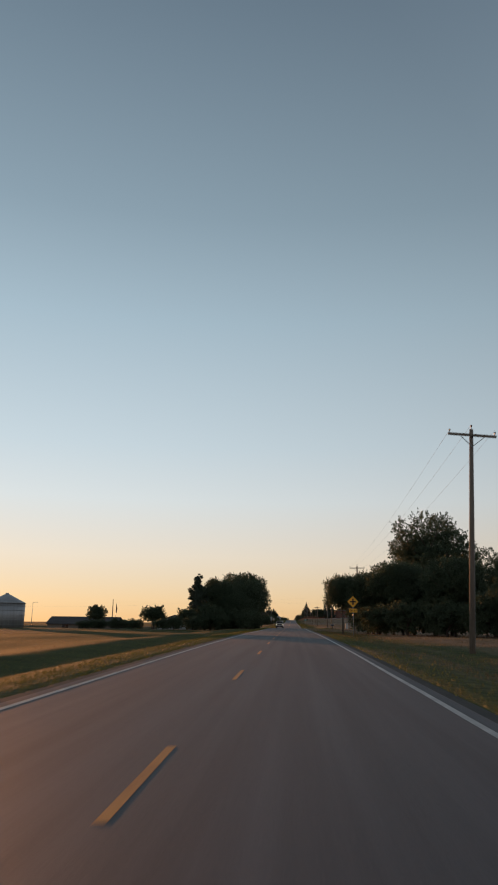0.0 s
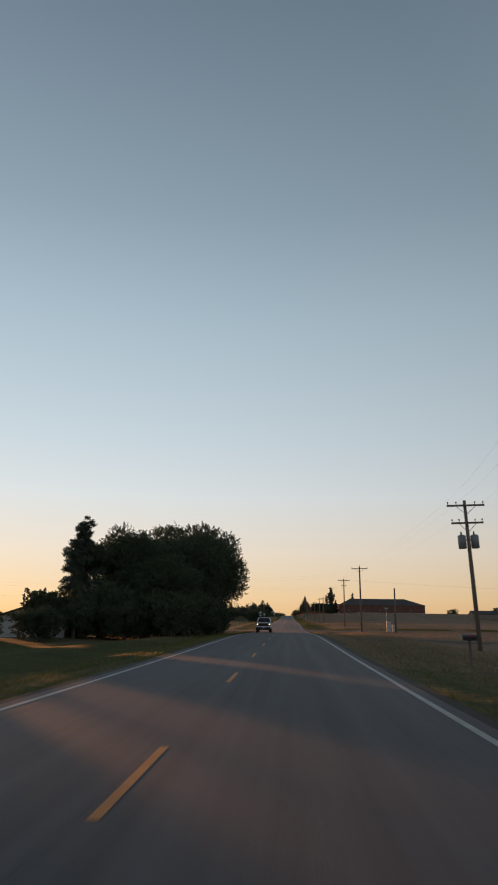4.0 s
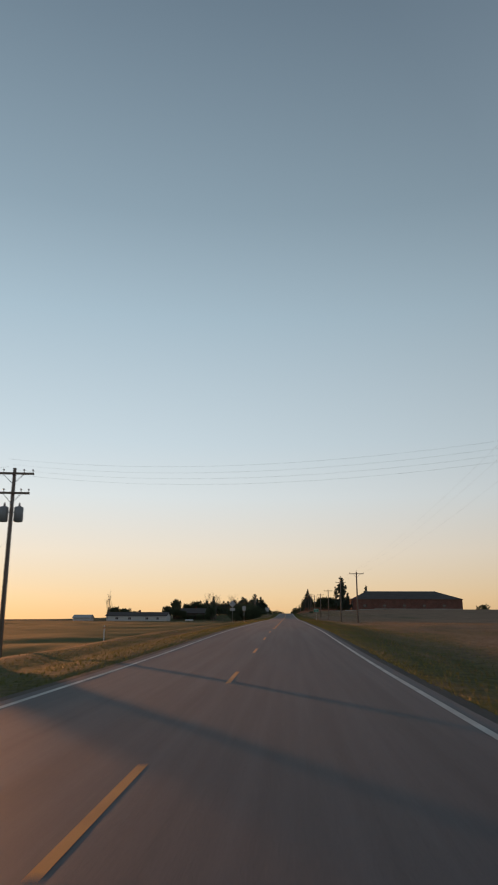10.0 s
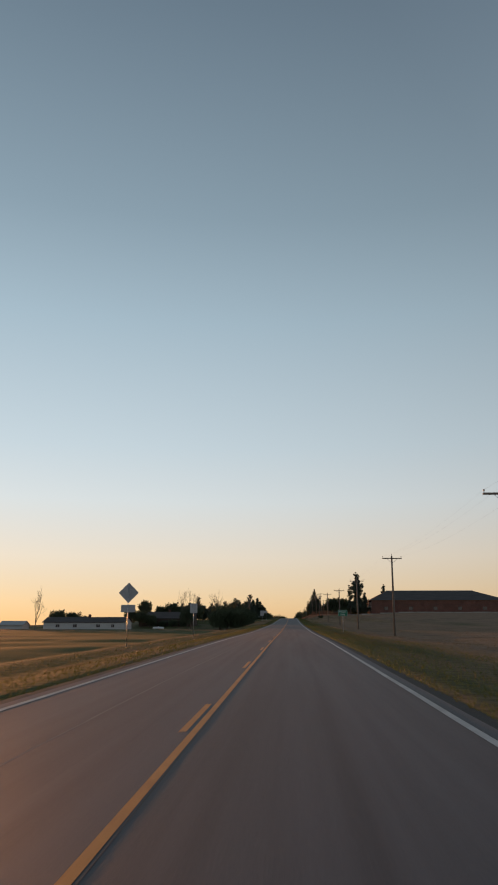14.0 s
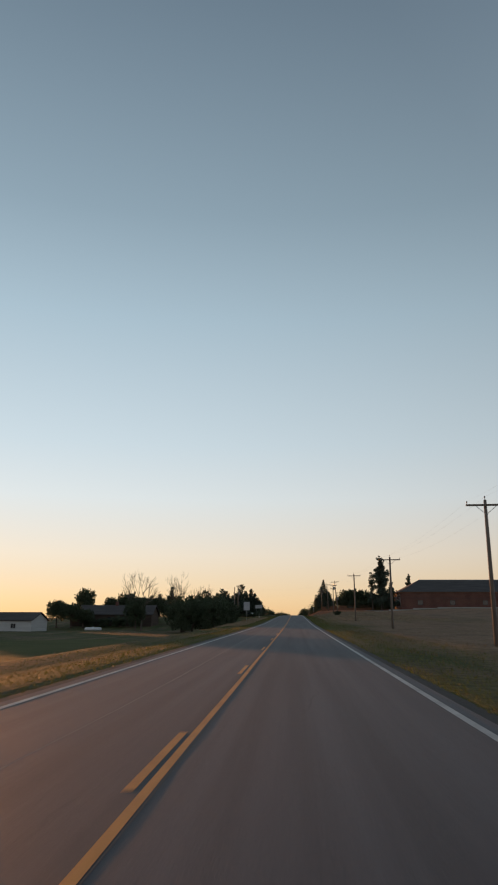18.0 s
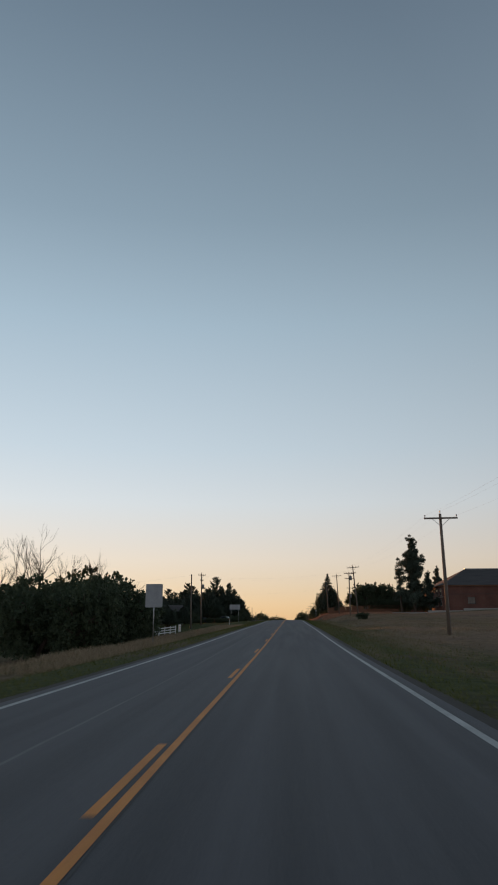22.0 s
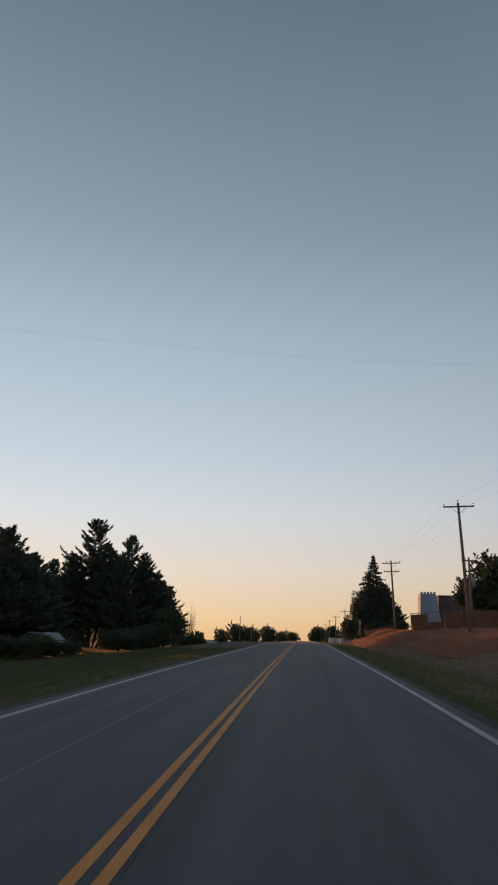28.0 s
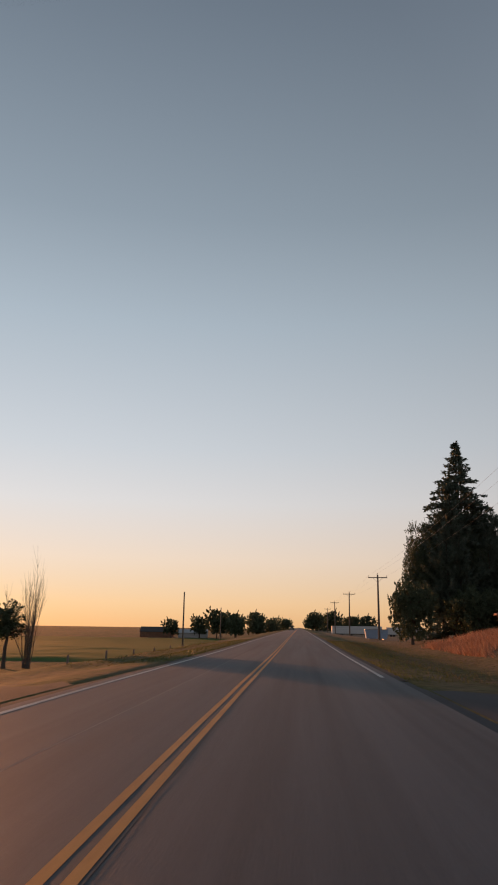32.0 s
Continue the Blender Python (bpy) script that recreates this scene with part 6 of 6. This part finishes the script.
# far trailers and sheds
for x, y, L, a in ((24, 1010, 20, 6), (46, 1030, 16, 0)):
    t = thing("white_trailer", "long white trailer parked beside the far highway", "trailer", gz(x, y), a, "far trailers")
    part("box_body", Shape().box((0, 0, 2.5), (L, 2.6, 2.9), None, 0.08), SIDING, t)
    part("under_frame", Shape().box((0, 0, 0.9), (L * 0.96, 1.2, 0.3)), TRIM, t)
    for sx in (-0.38, -0.3, 0.34):
        part("wheel", Shape().tube([(L * sx, -1.25, 0.5), (L * sx, 1.25, 0.5)], 0.5, 14), TYRE, t)
gable_house("far_shed", "long dark far shed beside the green field", gz(-88, 1170), (20, 12), 3.4, 6.2, 5, RUST, SHINGLE)
gable_house("far_barn", "long pale metal far barn", gz(-66, 1175), (18, 12), 3.0, 5.2, 5, SIDING, TIN)
gable_house("far_house", "far low house on the east plain", gz(125, 560), (18, 9), 2.8, 4.8, 3, TAN_SIDING, SHINGLE)
gable_house("far_house", "far low house on the east plain", gz(160, 590), (14, 9), 2.8, 4.6, 0, SIDING, SHINGLE)
for k in range(9):
    x, y = -13.0 - 0.02 * k, 760 + 9.0 * k
    t = thing("field_post", "short weathered wooden field post", "fence post", gz(x, y), 0, "field posts")
    part("post", Shape().tube([(0, 0, -0.3), (0, 0, 1.25)], [0.08, 0.07], 7), POLE_WOOD, t)


# ---- vehicles ----
def wheel(t, x, y, r=0.41, w=0.28):
    sx = 1 if x > 0 else -1
    wh = part("wheel", Shape().tube([(x - w / 2, y, r), (x - w / 2 + 0.04, y, r), (x + w / 2 - 0.04, y, r), (x + w / 2, y, r)], [r * 0.9, r, r, r * 0.9], 24), TYRE, t)
    part("rim", Shape().tube([(x + sx * (w / 2 - 0.05), y, r), (x + sx * (w / 2 + 0.012), y, r)], [r * 0.6, r * 0.52], 18), METAL, wh)


def bevelled(shape, mat, name, width, parent, label="", seg=2):
    me = shape.mesh(name, mat)
    bm = bmesh.new()
    bm.from_mesh(me)
    bmesh.ops.recalc_face_normals(bm, faces=bm.faces)
    bmesh.ops.bevel(bm, geom=list(bm.edges), offset=width, segments=seg, affect="EDGES", profile=0.6, clamp_overlap=True)
    bm.to_mesh(me)
    bm.free()
    for p in me.polygons:
        p.use_smooth = False
    return part(name, me, mat, parent, label)


def pickup(at, turn, paint, label, lit=True):
    """A crew-cab pickup; its nose points along its own -y."""
    t = thing("pickup_truck", label, "pickup truck", at, turn)
    P = lambda pts, w: Shape().prism([(a, b) for a, b in pts], -w, w, pose(0, 0, 0, 0, 0, 90))
    # side outline, nose at -2.9
    lower = [(-2.86, 0.62), (2.9, 0.66), (2.92, 1.28), (0.95, 1.27), (-1.15, 1.27), (-2.7, 1.2), (-2.88, 1.02)]
    W = pose(0, 0, 0, 0, 0, 90)
    body = bevelled(Shape().prism(lower, -0.98, 0.98, W), paint, "body", 0.06, t)
    hood = Shape().prism([(-0.93, 1.2), (0.93, 1.2), (0.9, 1.26), (0.62, 1.3), (0.5, 1.335), (-0.5, 1.335), (-0.62, 1.3), (-0.9, 1.26)], -2.78, -1.1)
    part("bonnet", hood, paint, body)
    for sx in (-1, 1):
        for yy in (-1.85, 1.9):
            arc = [(sx * 0.985, yy + 0.6 * math.cos(radians(a)), 0.5 + 0.6 * math.sin(radians(a))) for a in range(0, 181, 20)]
            part("fender_flare", Shape().tube(arc, 0.05, 6), paint, body)
    cab = Shape().box((0, 0.36, 1.915), (1.44, 1.36, 0.05), None, 0.1)
    for sx in (-1, 1):
        for (y0, y1, w) in ((-1.2, -0.34, 0.05), (0.1, 0.1, 0.05), (1.24, 1.02, 0.07)):
            cab.tube([(sx * 0.93, y0, 1.24), (sx * 0.72, y1, 1.9)], w, 6)
        cab.tube([(sx * 0.7, -0.34, 1.9), (sx * 0.7, 1.04, 1.9)], 0.05, 6)
    for y0 in (-0.34, 1.03):
        cab.tube([(-0.72, y0, 1.9), (0.72, y0, 1.9)], 0.05, 6)
    cabin = part("cab", cab, paint, t)
    part("windscreen", Shape().add([(-0.89, -1.2, 1.26), (0.89, -1.2, 1.26), (0.7, -0.36, 1.9), (-0.7, -0.36, 1.9)], [(0, 1, 2, 3)]), CLEAR, cabin)
    part("rear_window", Shape().add([(-0.86, 1.25, 1.26), (0.86, 1.25, 1.26), (0.7, 1.05, 1.88), (-0.7, 1.05, 1.88)], [(3, 2, 1, 0)]), CLEAR, cabin)
    part("dashboard", Shape().box((0, -0.85, 1.27), (1.6, 0.5, 0.12), None, 0.05), TRIM, t)
    for sx in (-0.42, 0.42):
        st = part("seat", Shape().box((sx, 0.12, 1.35), (0.5, 0.16, 0.42), None, 0.05), TRIM, t)
        part("headrest", Shape().box((sx, 0.14, 1.63), (0.26, 0.1, 0.16), None, 0.04), TRIM, st)
    for sx in (-1, 1):
        for y0, y1, u0, u1 in ((-0.88, 0.08, -0.36, 0.06), (0.16, 1.08, 0.16, 0.95)):
            g = Shape().add([(sx * 0.965, y0, 1.33), (sx * 0.965, y1, 1.33), (sx * 0.79, u1, 1.84), (sx * 0.79, u0, 1.84)], [(0, 1, 2, 3) if sx > 0 else (3, 2, 1, 0)])
            part("side_window", g, CLEAR, cabin)
        part("wheel_arch", Shape().tube([(sx * 0.9, -1.85, 0.5), (sx * 1.0, -1.85, 0.5)], 0.52, 20), TRIM, body)
        part("wheel_arch", Shape().tube([(sx * 0.9, 1.9, 0.5), (sx * 1.0, 1.9, 0.5)], 0.52, 20), TRIM, body)
        part("mirror", Shape().box((sx * 1.1, -0.72, 1.4), (0.2, 0.12, 0.22), None, 0.03), TRIM, cabin)
        part("mirror_arm", Shape().box((sx * 0.98, -0.78, 1.36), (0.1, 0.06, 0.06)), TRIM, cabin)
        part("sill_step", Shape().box((sx * 0.98, -0.05, 0.5), (0.14, 2.3, 0.07), None, 0.02), TRIM, body)
        for yy in (-0.02, 0.95):
            part("door_handle", Shape().box((sx * 0.995, yy, 1.1), (0.03, 0.2, 0.04)), paint, body)
            part("door_seam", Shape().box((sx * 0.982, yy + 0.16, 0.97), (0.006, 0.012, 0.56)), TRIM, body)
        hl = part("headlight_housing", Shape().box((sx * 0.79, -2.87, 1.02), (0.32, 0.1, 0.3), None, 0.02), TRIM, body)
        part("headlight", Shape().box((sx * 0.79, -2.925, 1.07), (0.17, 0.02, 0.1), None, 0.006), HEADLIGHT if lit else GLASS, hl)
        part("turn_lamp", Shape().box((sx * 0.84, -2.925, 0.93), (0.12, 0.02, 0.05)), AMBER, hl)
        part("tail_lamp", Shape().box((sx * 0.88, 2.92, 1.05), (0.14, 0.04, 0.36), None, 0.01), SIGN_RED, body)
    gr = part("grille", Shape().box((0, -2.89, 1.0), (1.26, 0.06, 0.36), None, 0.03), TRIM, body)
    for k in range(5):
        part("grille_bar", Shape().box((0, -2.925, 0.87 + 0.065 * k), (1.2, 0.02, 0.022)), BLACK, gr)
    part("badge", Shape().prism([(0.12 * math.cos(radians(30 * k)), 1.0 + 0.05 * math.sin(radians(30 * k))) for k in range(12)], -2.945, -2.93), TRIM, gr)
    bp = part("bumper", Shape().box((0, -2.9, 0.58), (1.9, 0.22, 0.24), None, 0.08), TRIM, t)
    part("bumper_top", Shape().box((0, -2.88, 0.76), (1.94, 0.22, 0.13), None, 0.08), paint, bp)
    part("licence_plate", Shape().box((0, -3.02, 0.66), (0.3, 0.015, 0.15), None, 0.01), SIGN_WHITE, bp)
    part("valance", Shape().box((0, -2.8, 0.42), (1.7, 0.12, 0.18)), TRIM, t)
    part("rear_bumper", Shape().box((0, 2.98, 0.62), (1.9, 0.16, 0.22), None, 0.05), CHROME, t)
    part("bed_floor", Shape().box((0, 2.1, 1.2), (1.5, 1.4, 0.06)), TRIM, t)
    part("under_frame", Shape().box((0, 0, 0.52), (1.5, 5.2, 0.2)), TRIM, t)
    for x in (-0.84, 0.84):
        wheel(t, x, -1.85)
        wheel(t, x, 1.9)
    return t


pickup((-2.3, 193.0, road_z(193.0) + 0.03), 0, CAR_WHITE, "white crew-cab pickup with lit headlights on the oncoming lane")


def parked_car(at, turn, paint, label):
    """A plain saloon under the trees."""
    t = thing("parked_car", label, "car", at, turn)
    W = pose(0, 0, 0, 0, 0, 90)
    body = bevelled(Shape().prism([(-2.25, 0.35), (2.25, 0.35), (2.3, 0.78), (1.5, 0.95), (-1.2, 0.93), (-2.25, 0.75)], -0.88, 0.88, W), paint, "body", 0.06, t)
    cab = bevelled(Shape().prism([(-1.15, 0.9), (-0.45, 1.42), (0.75, 1.44), (1.6, 0.92)], -0.76, 0.76, W), paint, "cabin", 0.06, t)
    for sx in (-1, 1):
        part("side_window", Shape().prism([(-0.85, 0.98), (-0.4, 1.34), (0.7, 1.36), (1.2, 0.98)], sx * 0.765, sx * 0.775, W), GLASS, cab)
        for y in (-1.4, 1.4):
            wheel(t, sx * 0.78, y, 0.32, 0.2)
        part("headlight", Shape().box((sx * 0.62, -2.26, 0.66), (0.36, 0.06, 0.14), None, 0.02), CHROME, body)
    part("windscreen", Shape().add([(-0.7, -1.1, 0.97), (0.7, -1.1, 0.97), (0.66, -0.5, 1.38), (-0.66, -0.5, 1.38)], [(0, 1, 2, 3)]), GLASS, cab)
    return t


parked_car(gz(-20.5, 664.5), 75, CAR_DARK, "dark car parked in the shade of the cedars")
parked_car(gz(-15.2, 667.0), 70, CAR_DARK, "dark car parked in the shade of the cedars")
# oncoming lamps far down the road
t = pickup((-1.9, 1010.0, road_z(1010) + 0.03), 0, CAR_DARK, "far dark pickup with lit headlights on the oncoming lane")


# ---- grass ----
def blades(name, count, place, tall, mat, label, seed, thin=1.0):
    rng = np.random.default_rng(seed)
    xy = place(rng, count)
    count = len(xy)
    z = np.array([ground_z(float(a), float(b)) for a, b in xy])
    base = np.column_stack([xy, z - 0.03])
    az = rng.uniform(0, 2 * math.pi, count)
    h = tall * rng.uniform(0.45, 1.25, count)
    lean = rng.normal(size=(count, 2)) * 0.42
    up = np.column_stack([lean * h[:, None], h])
    side = np.column_stack([np.cos(az), np.sin(az), np.zeros(count)]) * (0.008 + 0.05 * h)[:, None] * thin
    n = count
    v = np.empty((n, 3, 3))
    v[:, 0], v[:, 1], v[:, 2] = base - side, base + side, base + up
    me = bpy.data.meshes.new(name)
    me.vertices.add(3 * n)
    me.vertices.foreach_set("co", v.astype(np.float32).ravel())
    me.loops.add(3 * n)
    me.loops.foreach_set("vertex_index", np.arange(3 * n, dtype=np.int32))
    me.polygons.add(n)
    me.polygons.foreach_set("loop_start", np.arange(0, 3 * n, 3, dtype=np.int32))
    me.polygons.foreach_set("loop_total", np.full(n, 3, dtype=np.int32))
    me.materials.append(mat)
    me.update(calc_edges=True)
    return tagged(new(name, me), label, "grass", "", "stuff")


def strip(side, x0, x1, y0, y1, skips=(), patchy=None):
    def place(rng, n):
        if patchy is not None:
            # tufts gather in drifts and leave hollows between them
            x, y = x0 + (x1 - x0) * rng.uniform(0, 1, 3 * n), rng.uniform(y0, y1, 3 * n)
            keep = np.array([noise.noise((a * 0.22, b * 0.12, 5.0)) + 0.5 * noise.noise((a * 0.9, b * 0.5, 1.0)) for a, b in zip(x, y)]) + rng.normal(size=3 * n) * 0.22 > patchy
            return np.column_stack([side * x[keep][:n], y[keep][:n]])
        x = x0 + (x1 - x0) * rng.uniform(0, 1, n) ** 1.4
        y = rng.uniform(y0, y1, n)
        for a, b in skips:
            inside = (y > a) & (y < b)
            y[inside] = y0 + rng.uniform(0, 1, inside.sum()) * (skips[0][0] - y0)
        return np.column_stack([side * x, y])
    return place


GAPS = ((206, 231), (714, 737))
blades("verge_grass_start", 16000, strip(1, 4.2, 9.5, -20, 118), 0.11, GRASS_GREEN, "short green verge grass beside the shoulder", 11)
blades("dry_verge_grass", 26000, strip(1, 4.6, 12.0, 118, 205), 0.13, GRASS_STRAW, "short pale dry verge grass before the crossroads", 12)
blades("verge_grass_east", 110000, strip(1, 4.2, 9.5, 231, 800, ((714, 737),)), 0.11, GRASS_GREEN, "short green verge grass beside the shoulder", 1)
blades("verge_grass_west", 140000, strip(-1, 4.2, 9.5, -20, 800, ((206, 231), (682, 746))), 0.11, GRASS_GREEN, "short green verge grass beside the shoulder", 2)
blades("dry_grass_east", 110000, strip(1, 6.0, 40.0, -20, 800, GAPS), 0.17, GRASS_DRY, "thin straw-coloured dry grass", 3, 0.7)
blades("dry_grass_west", 60000, strip(-1, 6.0, 40.0, -20, 800, ((206, 231), (682, 746))), 0.14, GRASS_DRY, "thin straw-coloured dry grass", 4, 0.7)
blades("tall_verge_grass", 36000, strip(-1, 6.4, 13.5, 508, 600, (), -0.1), 0.32, GRASS_STRAW, "tall pale dry grass along the verge below the shrubs", 9, 0.6)
blades("slope_grass", 70000, strip(1, 7.5, 34.0, 540, 664, (), 0.0), 0.2, GRASS_STRAW, "patchy pale dry tufts on the grass slope", 10, 0.7)
blades("bank_grass", 110000, strip(1, 9.5, 30.0, 664, 686, (), -0.05), 0.3, GRASS_RED, "tall rust-coloured dry grass on the bank", 5, 0.5)
blades("bank_foot_grass", 130000, strip(1, 7.0, 30.0, 686, 713, (), -0.05), 0.32, GRASS_RED, "tall rust-coloured dry grass at the end of the bank", 8, 0.5)
blades("corner_tufts", 12000, strip(1, 8.5, 45.0, 226.5, 232.0, (), 0.0), 0.22, GRASS_GREEN, "tall green and straw tufts along the side road", 7)
blades("corner_grass", 34000, strip(1, 10.0, 18.5, 738, 770, (), 0.0), 0.42, GRASS_RED, "tall rust-coloured dry grass below the wall", 6)
